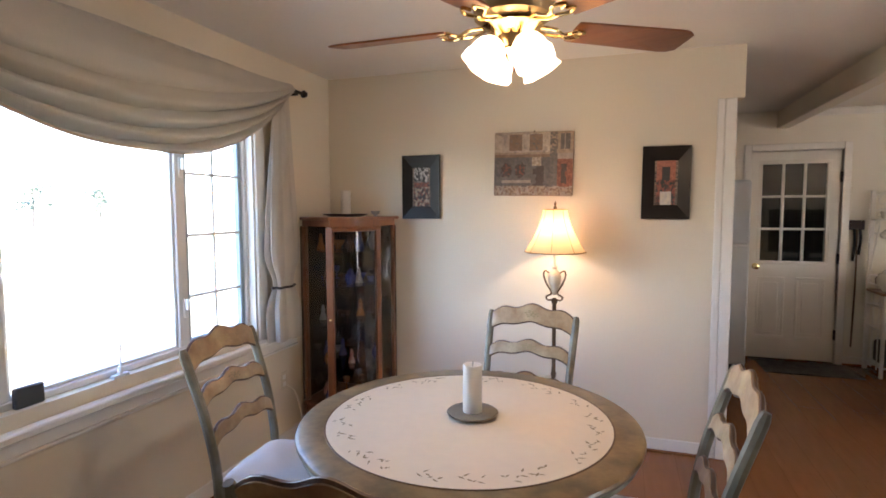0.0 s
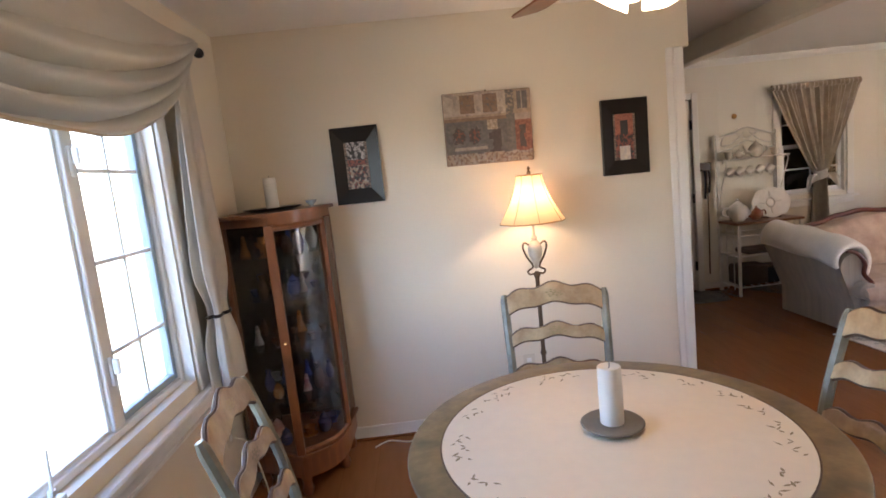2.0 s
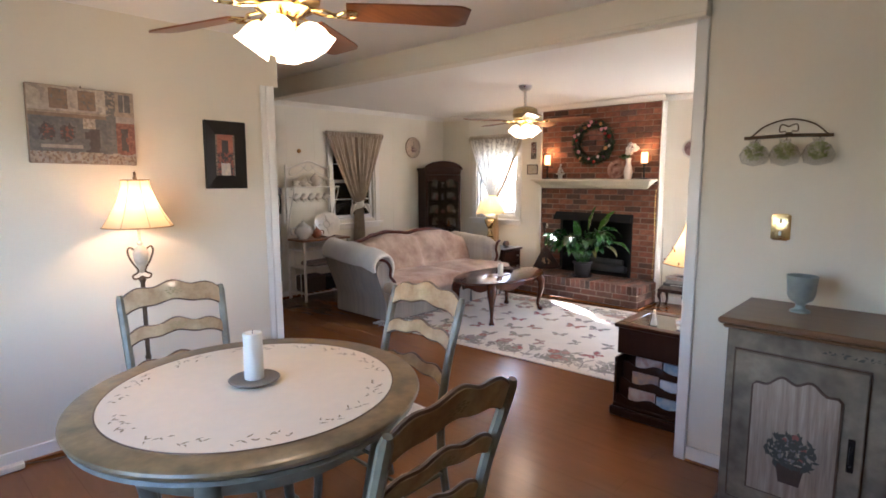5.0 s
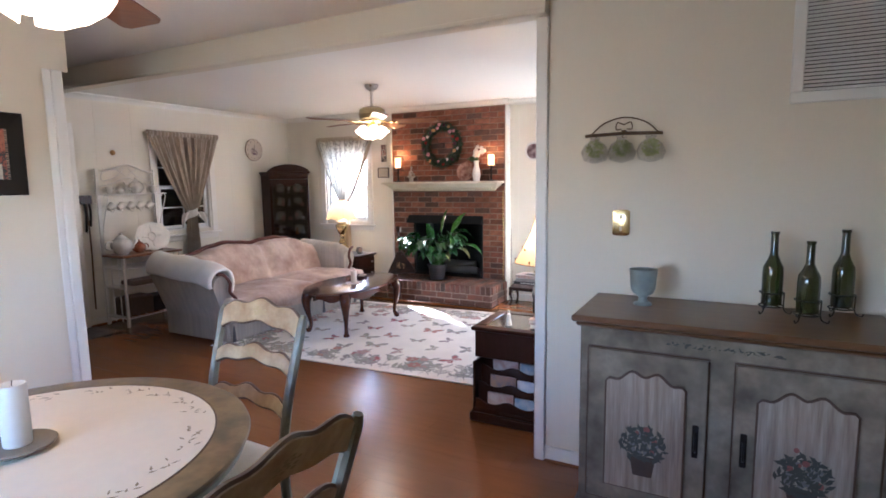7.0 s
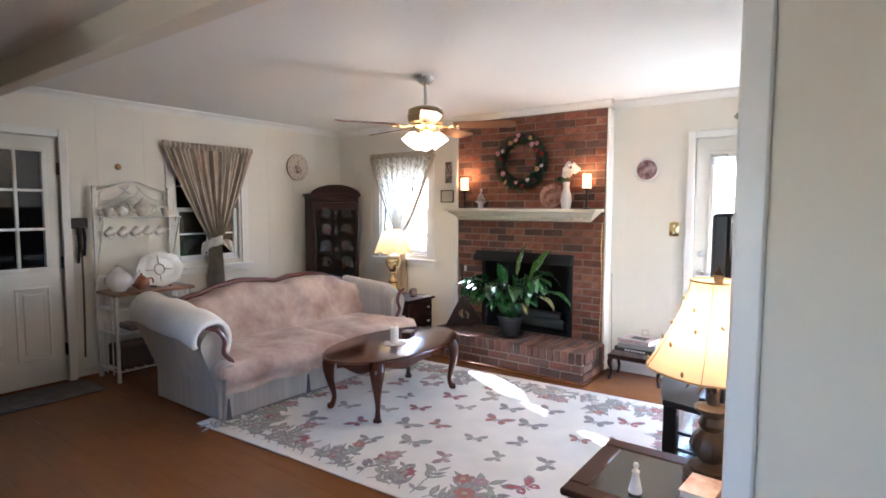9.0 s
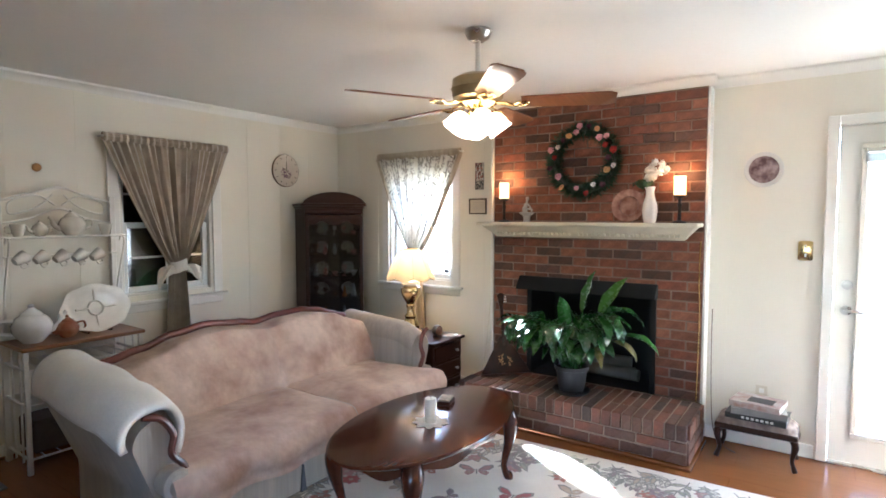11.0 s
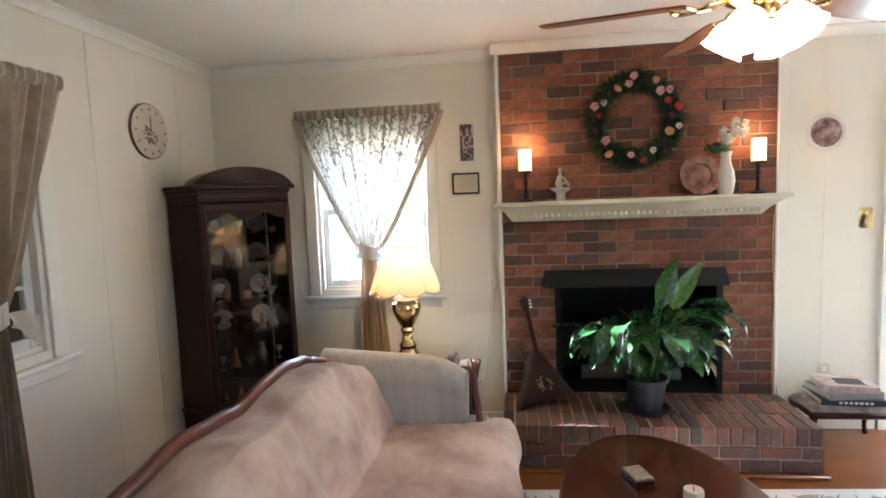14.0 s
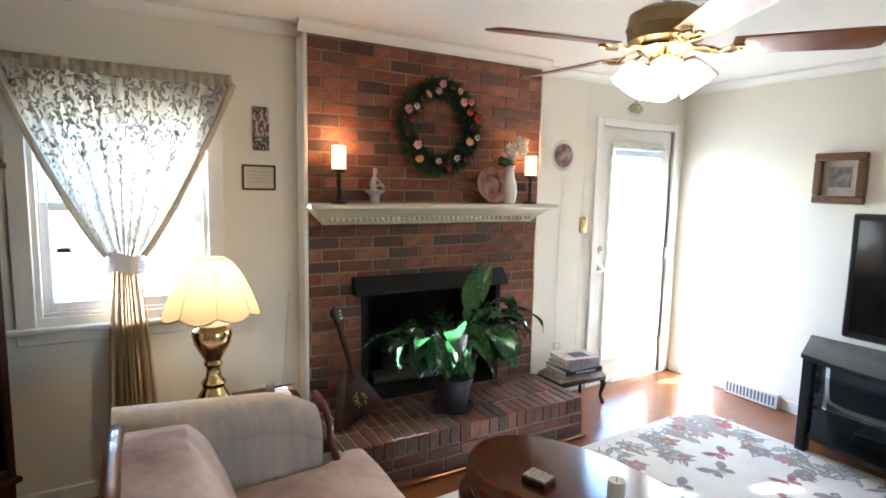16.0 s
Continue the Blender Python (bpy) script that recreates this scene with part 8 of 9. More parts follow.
# ---- wall pieces and smaller furniture ----
clk = thing("wall_clock", "round cream wall clock with a floral dial", "clock", pose(4.46, NORTH, 1.955))
part("face", moved(lathe(bmesh.new(), [(0.0, 0.0), (0.145, 0.0), (0.15, 0.006), (0.148, 0.018), (0.14, 0.022), (0.0, 0.022)], seg=48), pose(0, 0, 0, 90, 0, 0)), mat("cream clock dial", (0.60, 0.52, 0.42), 0.4, spots=0.5, spot_scale=9, spot_colour=(0.55, 0.43, 0.34)), clk)
part("edge", moved(lathe(bmesh.new(), [(0.149, 0.0), (0.154, 0.003), (0.153, 0.016), (0.149, 0.018)], seg=48), pose(0, 0, 0, 90, 0, 0)), BRONZE, clk)
fm = bmesh.new()
r2 = random.Random(6)
for i in range(40):
    a, rr = r2.uniform(0, 6.28), 0.05 * r2.random() ** 0.5
    leaf_flat(fm, rr * math.cos(a) * 1.2, -0.03 + rr * math.sin(a) * 0.8, 0.0, r2.uniform(0, 6.28), 0.022, 0.007)
part("painted_flowers", moved(fm, pose(0, -0.0235, 0, 90, 0, 0)), mat("plum dial paint", (0.16, 0.08, 0.11), 0.5), clk, smooth=0)
for a, ln in ((0, 0.085), (-62, 0.055)):
    part("clock_hand", moved(boxes(((-0.003, -0.026, 0), (0.003, -0.0245, ln))), pose(0, 0, 0, 0, a, 0)), WICK, clk)
for k in range(12):
    part("hour_mark", moved(boxes(((-0.003, -0.0245, 0.115), (0.003, -0.0225, 0.130))), pose(0, 0, 0, 0, 30 * k, 0)), WICK, clk)
pe = thing("wall_plate", "round plate with a plum figured print on the wall", "plate", pose(EAST, 2.33, 1.825, 0, 0, -90))
part("plate", moved(lathe(bmesh.new(), [(0.0, 0.004), (0.07, 0.004), (0.078, 0.010), (0.11, 0.018), (0.112, 0.014), (0.08, 0.0), (0.0, 0.0)], seg=40), pose(0, 0, 0, 90, 0, 0)), PORCELAIN, pe)
fm = bmesh.new()
lathe(fm, [(0.0, 0.0195), (0.08, 0.019), (0.086, 0.0185)], seg=36)
part("print", moved(fm, pose(0, 0.0, 0, 90, 0, 0)), mat("plum plate print", (0.085, 0.035, 0.04), 0.35, spots=1.0, spot_scale=22, spot_colour=(0.40, 0.30, 0.29)), pe)
pk = thing("post_card", "narrow unframed street print on the wall", "print", pose(EAST, 4.468, 1.873, 0, 0, -90))
cm3 = bmesh.new()
mosaic(cm3, -0.042, 0.042, -0.115, 0.115, -0.0065, 16, 40, lambda u, v: (7 if noise.noise(Vector((u * 6, v * 9, 1))) > 0.1 else (6 if noise.noise(Vector((u * 8, v * 12, 8))) > 0.0 else 3)) if v > 0.35 else (6 if noise.noise(Vector((u * 9, v * 14, 4))) > -0.1 else 0))
part("card", boxes(((-0.043, -0.006, -0.116), (0.043, 0, 0.116))), PRINT[4], pk, smooth=0)
part("printed_face", cm3, PRINT, pk, smooth=0)
ce = thing("framed_certificate", "small cream certificate in a thin brown frame", "picture", pose(EAST, 4.482, 1.612, 0, 0, -90))
part("frame", boxes(((-0.088, -0.014, -0.068), (0.088, 0, -0.058)), ((-0.088, -0.014, 0.058), (0.088, 0, 0.068)), ((-0.088, -0.014, -0.058), (-0.078, 0, 0.058)), ((0.078, -0.014, -0.058), (0.088, 0, 0.058)), bevel=0.002), DARKWOOD, ce)
part("paper", boxes(((-0.078, -0.006, -0.058), (0.078, -0.001, 0.058))), mat("aged paper", (0.62, 0.55, 0.42), 0.8, spots=0.3, spot_scale=20), ce, smooth=0)
for z in (0.03, 0.012, -0.006, -0.024):
    part("printed_line", boxes(((-0.055, -0.0072, z), (0.055, -0.0062, z + 0.003))), PRINT[0], ce, smooth=0)
bd = thing("wall_ornament", "painted fan-shaped bird ornament above the door", "ornament", pose(EAST, 1.59, 2.235, 0, 0, -90))
fan_o = [(0.085 * math.cos(math.radians(a)), 0.075 * math.sin(math.radians(a)) - 0.045) for a in range(20, 161, 10)]
part("fan", prism(bmesh.new(), [(-0.045, -0.045), (0.045, -0.045)] + fan_o, 0.012, pose(0, -0.012, 0), 0.002), mat("painted ornament", (0.42, 0.38, 0.26), 0.5, spots=1.0, spot_scale=45, spot_colour=(0.14, 0.16, 0.09)), bd)
part("bird", moved(lathe(bmesh.new(), [(0, -0.022), (0.012, -0.016), (0.018, 0.0), (0.012, 0.016), (0, 0.02)], seg=14), pose(0.01, -0.016, -0.005, 0, 60, 0)), mat("yellow glaze", (0.62, 0.50, 0.12), 0.4), bd)
part("hanger", tube(bmesh.new(), [(-0.02, -0.004, 0.028), (0, -0.004, 0.055), (0.02, -0.004, 0.028)], 0.0015, 4), BRONZE, bd)
single("round_ornament", moved(lathe(bmesh.new(), [(0, 0), (0.024, 0.0), (0.028, 0.012), (0.02, 0.03), (0.0, 0.036)], seg=20), pose(2.467, NORTH, 1.842, 90, 0, 0)), mat("orange-gold knob", (0.48, 0.25, 0.07), 0.4, spots=0.6, spot_scale=40), "small orange-gold round ornament on the wall", "ornament")
kr = thing("key_rack", "small dark key rack with hanging straps", "key rack", pose(2.135, NORTH, 1.345))
part("board", boxes(((-0.065, -0.02, -0.045), (0.065, 0, 0.045)), bevel=0.006), DARKWOOD, kr)
for k, (x, l_) in enumerate(((-0.02, 0.30), (0.0, 1.12), (0.025, 0.24))):
    part("strap", tube(bmesh.new(), curve_points([(x, -0.026, -0.04), (x + 0.006, -0.03, -0.04 - l_ * 0.4), (x - 0.004, -0.028, -0.04 - l_)], 5), 0.012 if k != 1 else 0.008, 7), SOOT if k != 1 else BRONZE, kr, "dark hanging strap")

# picture, hook, floor register and television on the south wall
sp_ = thing("framed_photo", "small landscape print in a deep wooden frame", "picture", pose(3.925, SOUTH, 1.69, 0, 0, 180))
w, h = 0.155, 0.168
part("frame", boxes(((-w, -0.045, -h), (w, 0, -h + 0.05)), ((-w, -0.045, h - 0.05), (w, 0, h)), ((-w, -0.045, -h + 0.05), (-w + 0.05, 0, h - 0.05)), ((w - 0.05, -0.045, -h + 0.05), (w, 0, h - 0.05)), bevel=0.008), mat("brown frame wood", (0.13, 0.065, 0.03), 0.4, spots=0.5, spot_scale=8, grain=0.2, grain_scale=20), sp_)
part("mount", boxes(((-w + 0.05, -0.012, -h + 0.05), (w - 0.05, -0.002, h - 0.05))), PRINT[0], sp_, smooth=0)
part("print", boxes(((-0.065, -0.0165, -0.06), (0.065, -0.0125, 0.075)), bevel=0.001), mat("dim photo", (0.09, 0.085, 0.075), 0.4, spots=1.0, spot_scale=28, spot_colour=(0.24, 0.23, 0.21)), sp_)
hk = thing("wall_hook", "small white hook on the wall", "hook", pose(4.56, SOUTH, 1.76, 0, 0, 180))
part("plate", boxes(((-0.012, -0.004, -0.035), (0.012, 0, 0.035)), bevel=0.002), TRIM, hk)
part("prong", tube(bmesh.new(), curve_points([(0, -0.004, -0.01), (0, -0.03, -0.025), (0, -0.04, 0.005)], 4), 0.004, 6), CHROME, hk)
fr_ = thing("floor_register", "white baseboard air register by the patio door", "vent")
part("body", boxes(((4.16, SOUTH + T_B, 0.0), (4.58, SOUTH + 0.055, 0.115)), bevel=0.008), TRIM, fr_)
# dark strips on the closed front stand for the shade in its slots
for i in range(14):
    x = 4.185 + i * 0.0275
    part("slot", boxes(((x, SOUTH + 0.0545, 0.022), (x + 0.016, SOUTH + 0.0565, 0.095))), PRINT[4], fr_, smooth=0)
BLACKLAC = mat("black satin lacquer", (0.010, 0.009, 0.010), 0.34, spots=0.3, spot_scale=6, spec=0.3)
tvs = thing("tv_stand", "black bow-front television stand with open shelves", "tv stand")
topo = [Vector(p) for p in ((2.70, 1.02), (2.80, 1.56))] + [Vector((2.80 + 0.98 * t, 1.56 + 0.10 * math.sin(math.pi * t))) for t in [i / 10 for i in range(1, 10)]] + [Vector((3.78, 1.56)), Vector((3.99, 1.02))]
part("top", slab(bmesh.new(), topo, 0.585, 0.615, bevel=0.006), BLACKLAC, tvs)
part("shelf", slab(bmesh.new(), [p.lerp(Vector((3.34, 1.25)), 0.08) for p in topo], 0.10, 0.125, bevel=0.004), BLACKLAC, tvs)
part("shelf", slab(bmesh.new(), [p.lerp(Vector((3.34, 1.25)), 0.08) for p in topo], 0.33, 0.35, bevel=0.004), CABGLASS, tvs, "smoked glass shelf")
for x, y in ((2.84, 1.53), (3.74, 1.53), (2.78, 1.06), (3.90, 1.06)):
    part("leg", boxes(((x - 0.03, y - 0.03, 0), (x + 0.03, y + 0.03, 0.5845)), bevel=0.005), BLACKLAC, tvs)
for xa, xb in ((2.84, 2.78), (3.74, 3.90)):
    for z in (0.22, 0.30, 0.38, 0.46):
        part("side_rail", tube(bmesh.new(), [(xa, 1.51, z), (xb, 1.08, z)], 0.008, 6), BLACKLAC, tvs)
part("back_panel", boxes(((2.84, 1.035, 0.125), (3.84, 1.045, 0.5))), mat("grey mesh", (0.03, 0.03, 0.032), 0.6), tvs, smooth=0)
single("set_top_box", boxes(((3.15, 1.15, 0.1255), (3.52, 1.42, 0.18)), bevel=0.005), SOOT, "slim black player on the stand's lower shelf", "player")
tv = thing("television", "large black flat television on the stand", "television")
part("cabinet", boxes(((2.52, 1.27, 0.72), (3.68, 1.335, 1.475)), bevel=0.012), BLACKLAC, tv)
part("rear_bulge", boxes(((2.72, 1.17, 0.78), (3.48, 1.269, 1.32)), bevel=0.03), BLACKLAC, tv)
part("screen", boxes(((2.56, 1.3352, 0.765), (3.64, 1.338, 1.435))), mat("dark screen", (0.01, 0.009, 0.01), 0.12, coat=0.4), tv, smooth=0)
part("foot", boxes(((2.86, 1.18, 0.615), (3.34, 1.42, 0.635)), ((3.04, 1.27, 0.635), (3.16, 1.32, 0.7195)), bevel=0.005), BLACKLAC, tv)

# magazine table with its lamp
mg = thing("magazine_table", "dark wood magazine table with wavy pockets", "table")
MX0, MX1, MY0, MY1, MZ = 1.83, 2.27, 1.14, 1.605, 0.595
part("top_frame", boxes(((MX0 - 0.02, MY0 - 0.02, MZ - 0.025), (MX0 + 0.05, MY1 + 0.02, MZ)), ((MX1 - 0.05, MY0 - 0.02, MZ - 0.025), (MX1 + 0.02, MY1 + 0.02, MZ)), ((MX0 + 0.05, MY0 - 0.02, MZ - 0.025), (MX1 - 0.05, MY0 + 0.05, MZ)), ((MX0 + 0.05, MY1 - 0.05, MZ - 0.025), (MX1 - 0.05, MY1 + 0.02, MZ)), bevel=0.006), DARKWOOD, mg)
part("glass_inset", boxes(((MX0 + 0.05, MY0 + 0.05, MZ - 0.012), (MX1 - 0.05, MY1 - 0.05, MZ - 0.004))), mat("smoked glass", (0.03, 0.035, 0.04), 0.08, coat=0.6), mg, smooth=0)
part("body", boxes(((MX0 + 0.10, MY0, 0.06), (MX1, MY1, MZ - 0.0255)), bevel=0.004), DARKWOOD, mg)
part("upper_panel", boxes(((MX0, MY0, 0.40), (MX0 + 0.0995, MY1, MZ - 0.0255)), bevel=0.004), DARKWOOD, mg)
part("pocket_floor", boxes(((MX0 - 0.04, MY0, 0.058), (MX0 + 0.0995, MY1, 0.085)), bevel=0.004), DARKWOOD, mg)
part("plinth", boxes(((MX0 - 0.05, MY0 - 0.02, 0.0), (MX1 + 0.01, MY1 + 0.02, 0.0575)), bevel=0.008), DARKWOOD, mg)
for y in (MY0 + 0.008, MY1 - 0.008):
    part("pocket_side", boxes(((MX0 - 0.035, y - 0.008, 0.0855), (MX0 + 0.0995, y + 0.008, 0.38)), bevel=0.003), DARKWOOD, mg)
MAG = [mat(f"magazine {i}", c, 0.35, spots=0.8, spot_scale=18, spot_colour=s) for i, (c, s) in enumerate((((0.22, 0.36, 0.52), (0.6, 0.62, 0.6)), ((0.55, 0.52, 0.50), (0.35, 0.16, 0.12)), ((0.35, 0.45, 0.58), (0.7, 0.7, 0.72)), ((0.48, 0.30, 0.18), (0.2, 0.2, 0.25))))]
for row_, x in enumerate((MX0 - 0.03, MX0 + 0.015, MX0 + 0.06)):
    base = 0.09
    tops = 0.17 + 0.095 * row_
    wave_top = [(MY0 + 0.02 + (MY1 - MY0 - 0.04) * i / 20, tops - 0.035 + 0.016 * math.cos(i / 20 * 4 * math.pi)) for i in range(21)]
    out = [(MY0 + 0.02, base - 0.004)] + [(MY1 - 0.02, base - 0.004)] + wave_top[::-1]
    part("wavy_slat", prism(bmesh.new(), out, 0.010, pose(x, 0, 0, 0, 0, 90) @ pose(0, 0, 0), 0.002), DARKWOOD, mg)
    for k in range(2):
        y = MY0 + 0.03 + 0.175 * k
        single("magazine", boxes(((x + 0.004, y, base), (x + 0.016, y + 0.165, tops + 0.015 + 0.012 * k)), bevel=0.002), MAG[(row_ * 2 + k) % 4], "glossy magazine standing in the table pocket", "magazine", group="magazines in the pocket")
L3X, L3Y = 2.165, 1.245
l3 = thing("carved_table_lamp", "lit lamp with carved wooden base and bee-dotted shade", "lamp", pose(L3X, L3Y, MZ))
CARVEDBROWN = mat("carved brown resin", (0.042, 0.024, 0.013), 0.4, spots=0.7, spot_scale=18, spot_colour=(0.035, 0.02, 0.012), bump=0.3, bump_scale=60)
part("base", lathe(bmesh.new(), [(0.0, 0.0), (0.085, 0.0), (0.085, 0.02), (0.065, 0.03), (0.07, 0.045), (0.045, 0.055), (0.035, 0.065), (0.055, 0.085), (0.066, 0.115), (0.055, 0.15), (0.035, 0.17), (0.045, 0.19), (0.032, 0.215), (0.055, 0.235), (0.058, 0.245), (0.02, 0.255), (0.014, 0.30), (0.010, 0.42)], seg=36, wave=lambda a, r, h: r * (1 + (0.05 * math.sin(12 * a) if 0.08 < h < 0.16 else 0))), CARVEDBROWN, l3)
for k in range(9):
    a = 40 * k
    part("carved_leaf", moved(tube(bmesh.new(), curve_points([(0.012, 0, 0.30), (0.04, 0, 0.335), (0.075, 0, 0.325), (0.09, 0, 0.305)], 3), [0.010, 0.010, 0.010, 0.010, 0.009, 0.008, 0.007, 0.005, 0.003, 0.002], 6, 0.4), pose(0, 0, 0, 0, 0, a)), CARVEDBROWN, l3)
s3 = bell_shade(l3, 0.215, 0.375, 0.085, 0.665, 6, SHADE, SHADETRIM, flare=0.45)
bee = mesh_of("shade_motif", lathe(bmesh.new(), [(0, -0.010), (0.004, -0.006), (0.0055, 0.0), (0.004, 0.006), (0, 0.010)], seg=8), SHADETRIM)
r2 = random.Random(9)
for i in range(24):
    a, t = math.radians(60 * (i % 6) + 30 + r2.uniform(-17, 17)), 0.12 + 0.21 * (i // 6) + r2.uniform(-0.07, 0.07)
    r = (0.085 + 0.13 * (1 - t) ** 1.45) * 0.985 + 0.004
    o = new("shade_motif", bee)
    o.parent = s3
    o.matrix_basis = pose(r * math.cos(a), r * math.sin(a), 0.375 + 0.29 * t, r2.uniform(-50, 50), 0, math.degrees(a))
part("finial", lathe(bmesh.new(), [(0.0, 0.64), (0.006, 0.64), (0.014, 0.665), (0.018, 0.685), (0.006, 0.70), (0.0, 0.715)], seg=14), CARVEDBROWN, l3)
part("spider", boxes(((-0.083, -0.002, 0.655), (0.083, 0.002, 0.659)), ((-0.002, -0.083, 0.6555), (0.002, 0.083, 0.6585))), BRONZE, l3)
bulb("carved_lamp_bulb", (L3X, L3Y, MZ + 0.50), 0.45)
fg = bmesh.new()
lathe(fg, [(0.0, 0.0), (0.020, 0.0), (0.022, 0.006), (0.017, 0.03), (0.011, 0.055), (0.013, 0.07), (0.006, 0.078), (0.0, 0.08)], seg=16)
lathe(fg, [(0, -0.010), (0.008, -0.006), (0.010, 0.0), (0.007, 0.008), (0, 0.011)], (0, 0, 0.088), 12)
single("porcelain_figurine", fg, PORCELAIN, "small white porcelain statuette on the magazine table", "figurine", place=pose(1.93, 1.42, MZ))
for k, (dz, tw_) in enumerate(((0.0, 4), (0.028, -5))):
    bk_ = thing("hardback_book", "cream hardback book under the lamp's edge", "book", pose(1.985, 1.235, MZ + dz, 0, 0, tw_), group="books on the magazine table")
    part("pages", boxes(((-0.066, -0.04, 0.003), (0.066, 0.046, 0.024)), bevel=0.002), PORCELAIN, bk_)
    part("cover", boxes(((-0.07, -0.045, 0.0), (0.07, 0.05, 0.003)), ((-0.07, -0.045, 0.0245), (0.07, 0.05, 0.0275)), ((-0.07, -0.048, 0.0), (0.07, -0.045, 0.0275))), MAG[1], bk_, smooth=0)

# footstool with books
fs = thing("footstool", "small dark footstool with a plaid cushion", "footstool")
SX_0, SX_1, SY_0, SY_1 = 4.83, 5.10, 2.08, 2.53
PLAID = mat("faded plaid weave", (0.33, 0.27, 0.23), 0.9, spots=0.9, spot_scale=22, spot_colour=(0.16, 0.12, 0.11), grain=0.2, grain_scale=90, bump=0.3, bump_scale=180)
part("frame", boxes(((SX_0, SY_0, 0.185), (SX_1, SY_1, 0.225)), bevel=0.01), DARKWOOD, fs)
cb = bmesh.new()
grid(cb, lambda u, v: Vector((SX_0 + 0.006 + (SX_1 - SX_0 - 0.012) * u, SY_0 + 0.006 + (SY_1 - SY_0 - 0.012) * v, 0.2255 + 0.04 * max(0.0, (1 - (2 * u - 1) ** 6) * (1 - (2 * v - 1) ** 8)) ** 0.5)), 12, 16)
grid(cb, lambda u, v: Vector((SX_0 + 0.006 + (SX_1 - SX_0 - 0.012) * u, SY_0 + 0.006 + (SY_1 - SY_0 - 0.012) * v, 0.2253)), 1, 1)
part("cushion", cb, PLAID, fs)
for x, sx in ((SX_0 + 0.03, -1), (SX_1 - 0.03, 1)):
    for y, sy in ((SY_0 + 0.03, -1), (SY_1 - 0.03, 1)):
        part("leg", tube(bmesh.new(), curve_points([(x, y, 0.20), (x + sx * 0.012, y + sy * 0.015, 0.15), (x, y, 0.07), (x + sx * 0.01, y + sy * 0.012, 0.02), (x + sx * 0.014, y + sy * 0.018, 0.0)], 4), [0.021, 0.022, 0.022, 0.021, 0.02, 0.018, 0.016, 0.014, 0.012, 0.012, 0.012, 0.013, 0.014, 0.015, 0.016, 0.015, 0.013], 8), DARKWOOD, fs)
for k, (tw_, t_, cov, sz) in enumerate(((-4, 0.034, mat("black book cloth", (0.03, 0.03, 0.03), 0.5), (0.12, 0.165)), (6, 0.038, mat("grey book cover", (0.30, 0.29, 0.28), 0.5, spots=0.6, spot_scale=14), (0.115, 0.15)), (-9, 0.036, MAG[1], (0.11, 0.14)))):
    z = 0.2655 + (0, 0.0345, 0.073)[k]
    bk_ = thing("hardback_book", ("black-spined", "grey", "pale pictured")[k] + " hardback book in a pile on the footstool", "book", pose(4.955, 2.30, z, 0, 0, tw_), group="books on the footstool")
    part("pages", boxes(((-sz[0] + 0.006, -sz[1] + 0.004, 0.003), (sz[0] - 0.004, sz[1] - 0.004, t_ - 0.003))), PORCELAIN, bk_, smooth=0)
    part("cover", boxes(((-sz[0], -sz[1], 0), (sz[0], sz[1], 0.0028)), ((-sz[0], -sz[1], t_ - 0.0028), (sz[0], sz[1], t_)), ((-sz[0] - 0.003, -sz[1], 0), (-sz[0], sz[1], t_)), bevel=0.0008), cov, bk_, smooth=0)
    if k == 0:
        for i in range(7):
            part("spine_mark", boxes(((-sz[0] - 0.0042, -0.10 + i * 0.026, 0.010), (-sz[0] - 0.0031, -0.083 + i * 0.026, 0.024))), PORCELAIN, bk_, smooth=0)
    if k == 2:
        part("cover_picture", boxes(((-0.07, -0.09, t_ + 0.0002), (0.04, 0.05, t_ + 0.0008))), PRINT[6], bk_, smooth=0)
for nm, pts in (("power_cable", [(EAST - 0.05, BRICK_S - 0.05, 0.9), (EAST - 0.03, 2.60, 0.5), (EAST - 0.05, 2.58, 0.12), (EAST - 0.1, 2.52, 0.006), (EAST - 0.2, 2.42, 0.006)]), ("lamp_cable", [(EAST - 0.015, 4.33, 0.97), (EAST - 0.02, 4.36, 0.6), (EAST - 0.03, 4.40, 0.25), (EAST - 0.06, 4.48, 0.006)])):
    single(nm, tube(bmesh.new(), curve_points(pts, 6), 0.003, 5), OUTLET if nm == "lamp_cable" else BRONZE, "thin cord hanging down beside the brick", "cord")
hs = bmesh.new()
tube(hs, curve_points([(BRICK_X - 0.012, 2.668, 1.36), (BRICK_X - 0.010, 2.672, 1.1), (BRICK_X - 0.012, 2.664, 0.85), (BRICK_X - 0.012, 2.67, 0.275)], 6), 0.005, 6)
single("gold_garland_cord", hs, GOLDLEAF, "thin gilt cord hanging at the brick edge", "cord")

# ---- bricks of the fireplace ----
wallb = part("brick_face", boxes(((BRICK_X + 0.0045, BRICK_S + 0.002, 0.268), (BRICK_X + 0.012, oy0 - 0.008, 2.375)), ((BRICK_X + 0.0045, oy1 + 0.008, 0.268), (BRICK_X + 0.012, BRICK_N - 0.002, 2.375)), ((BRICK_X + 0.0045, oy0 - 0.008, 0.962), (BRICK_X + 0.012, oy1 + 0.008, 2.375))), MORTAR, bs, "recessed mortar bed", smooth=0)
rnd = random.Random(77)
BRICK_MESH = {}


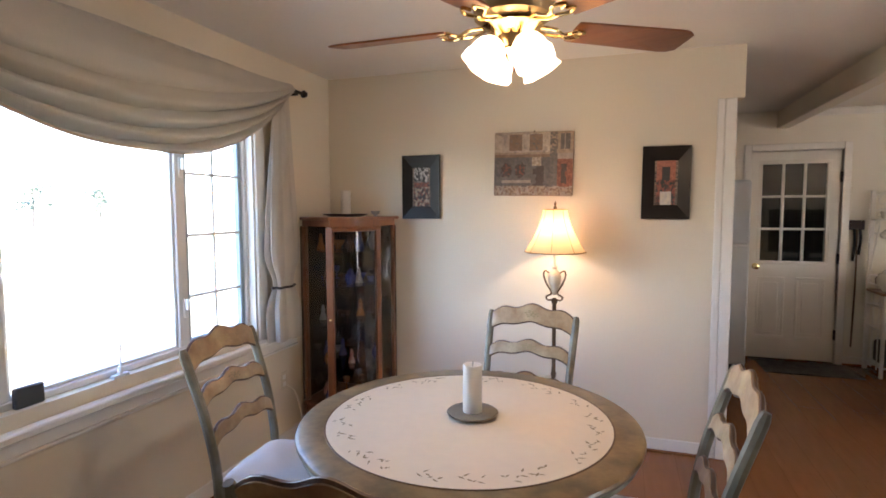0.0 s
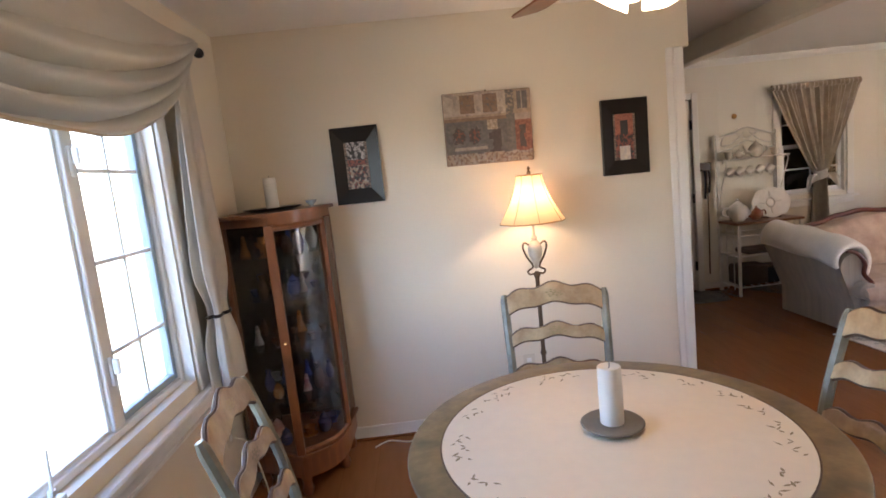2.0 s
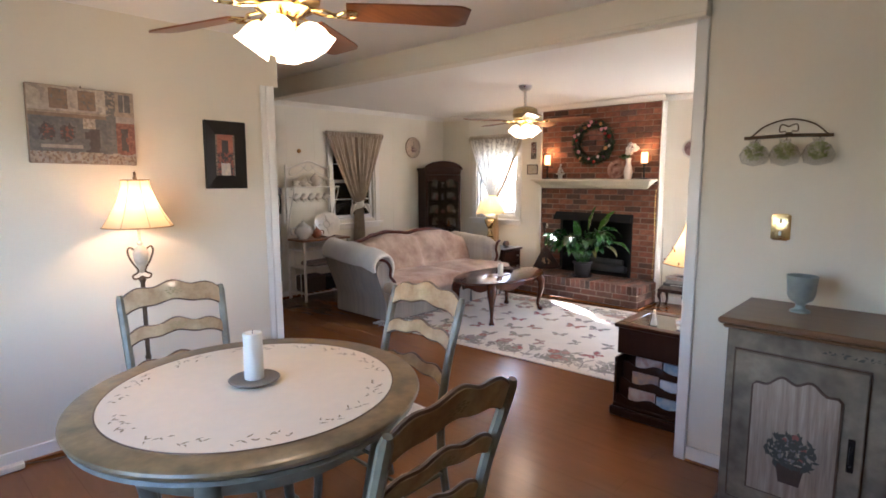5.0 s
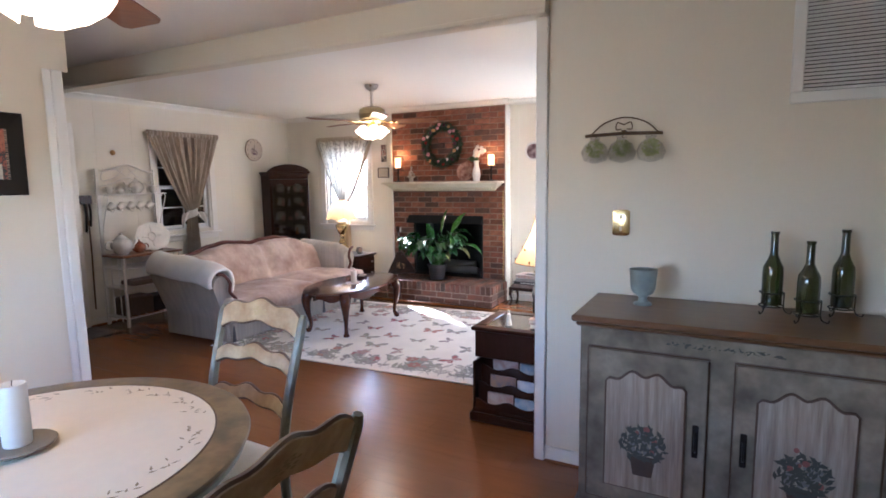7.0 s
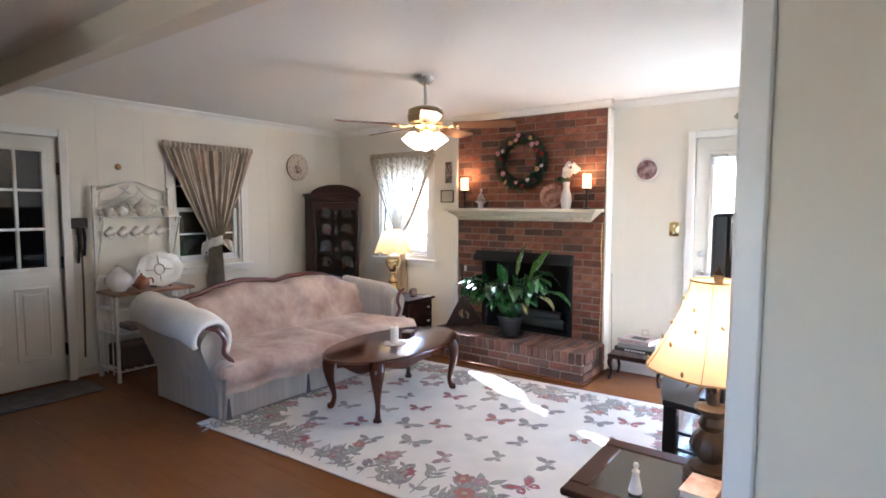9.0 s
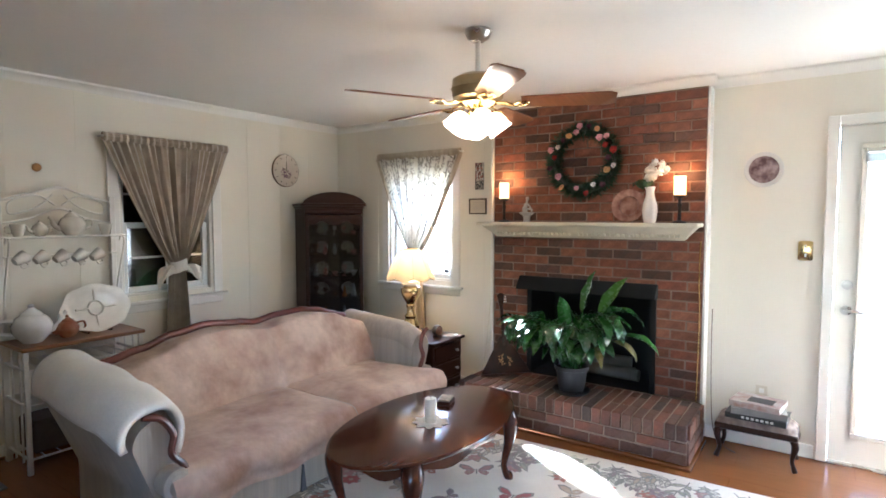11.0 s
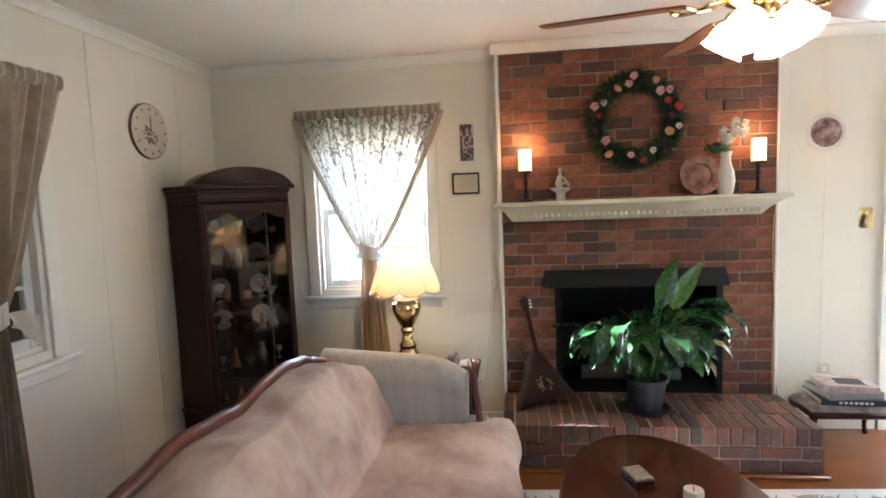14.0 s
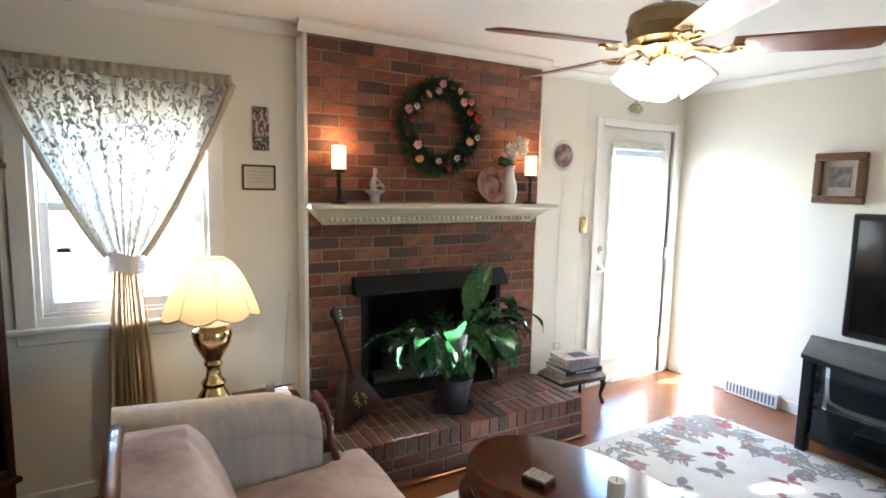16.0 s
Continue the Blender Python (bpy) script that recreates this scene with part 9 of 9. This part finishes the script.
def brick(parent, length, height, depth, place, mats, flip=None):
    """One brick, its face towards -x, sharing its mesh with all bricks of that size and tone."""
    roll = rnd.random()
    m_ = mats[0] if roll < 0.50 else (mats[1] if roll < 0.79 else mats[2])
    key = (round(length, 3), round(height, 3), round(depth, 3), m_.name)
    if key not in BRICK_MESH:
        BRICK_MESH[key] = mesh_of("brick", boxes(((0, -length / 2, -height / 2), (depth, length / 2, height / 2)), bevel=0.0035), m_, 30)
    o = new("brick", BRICK_MESH[key])
    o.parent = parent
    o.matrix_basis = place @ pose(rnd.uniform(-0.003, 0.002), 0, rnd.uniform(-0.001, 0.001), rnd.uniform(-0.4, 0.4), rnd.uniform(-1.0, 1.0), rnd.uniform(-0.6, 0.6))
    return o


COURSE, BL, J = 0.0677, 0.1938, 0.0095
z = 0.270
row = 0
while z + COURSE < 2.385:
    zc = z + COURSE / 2
    spans = [(BRICK_S, BRICK_N)] if zc > 0.975 else [(BRICK_S, oy0 - 0.006), (oy1 + 0.006, BRICK_N)]
    for a, b in spans:
        y = a - (BL + J) / 2 * (row % 2)
        while y < b - 0.02:
            y0_, y1_ = max(y, a + 0.003), min(y + BL, b - 0.003)
            if y1_ - y0_ > 0.03:
                ln = BL if abs((y1_ - y0_) - BL) < 0.004 else round(y1_ - y0_, 2)
                brick(bs, min(ln, y1_ - y0_), COURSE - J, 0.03, pose(BRICK_X - 0.0, (y0_ + y1_) / 2, zc), BRICKS)
            y += BL + J
    z += COURSE
    row += 1
# hearth: rowlock edge on top, two stretcher courses below, bedded flat across the top
n = 25
step = (4.27 - 2.63) / n
for i in range(n):
    y = 2.63 + step * (i + 0.5)
    brick(bs, step - 0.009, 0.098, 0.19, pose(4.515, y, HZ - 0.049), HEARTH_BRICKS)
    brick(bs, step - 0.009, 0.05, 0.192, pose(4.716, y, HZ - 0.026), HEARTH_BRICKS)
for i in range(n):
    y = 2.63 + step * (i + 0.5)
    brick(bs, step - 0.009, 0.05, 0.10, pose(4.917, y, HZ - 0.027), HEARTH_BRICKS)
for r_, zc in ((0, 0.056), (1, 0.128)):
    y = 2.63 - (0.1 if r_ else 0)
    while y < 4.25:
        a, b = max(y, 2.63), min(y + BL, 4.27)
        if b - a > 0.03:
            brick(bs, round(b - a, 3), COURSE - J, 0.06, pose(4.517, (a + b) / 2, zc), HEARTH_BRICKS)
        y += BL + J
for r_, zc in ((0, 0.056), (1, 0.128), (2, 0.214)):
    x = 4.525
    while x < 4.98:
        b = min(x + (BL if r_ < 2 else 0.066), 5.015)
        brick(bs, round(b - x, 3), 0.062 if r_ < 2 else 0.09, 0.05, pose((x + b) / 2 + (0.03 if r_ == 2 and x < 4.53 else 0), 2.619, zc, 0, 0, 90), HEARTH_BRICKS)
        x = b + 0.009
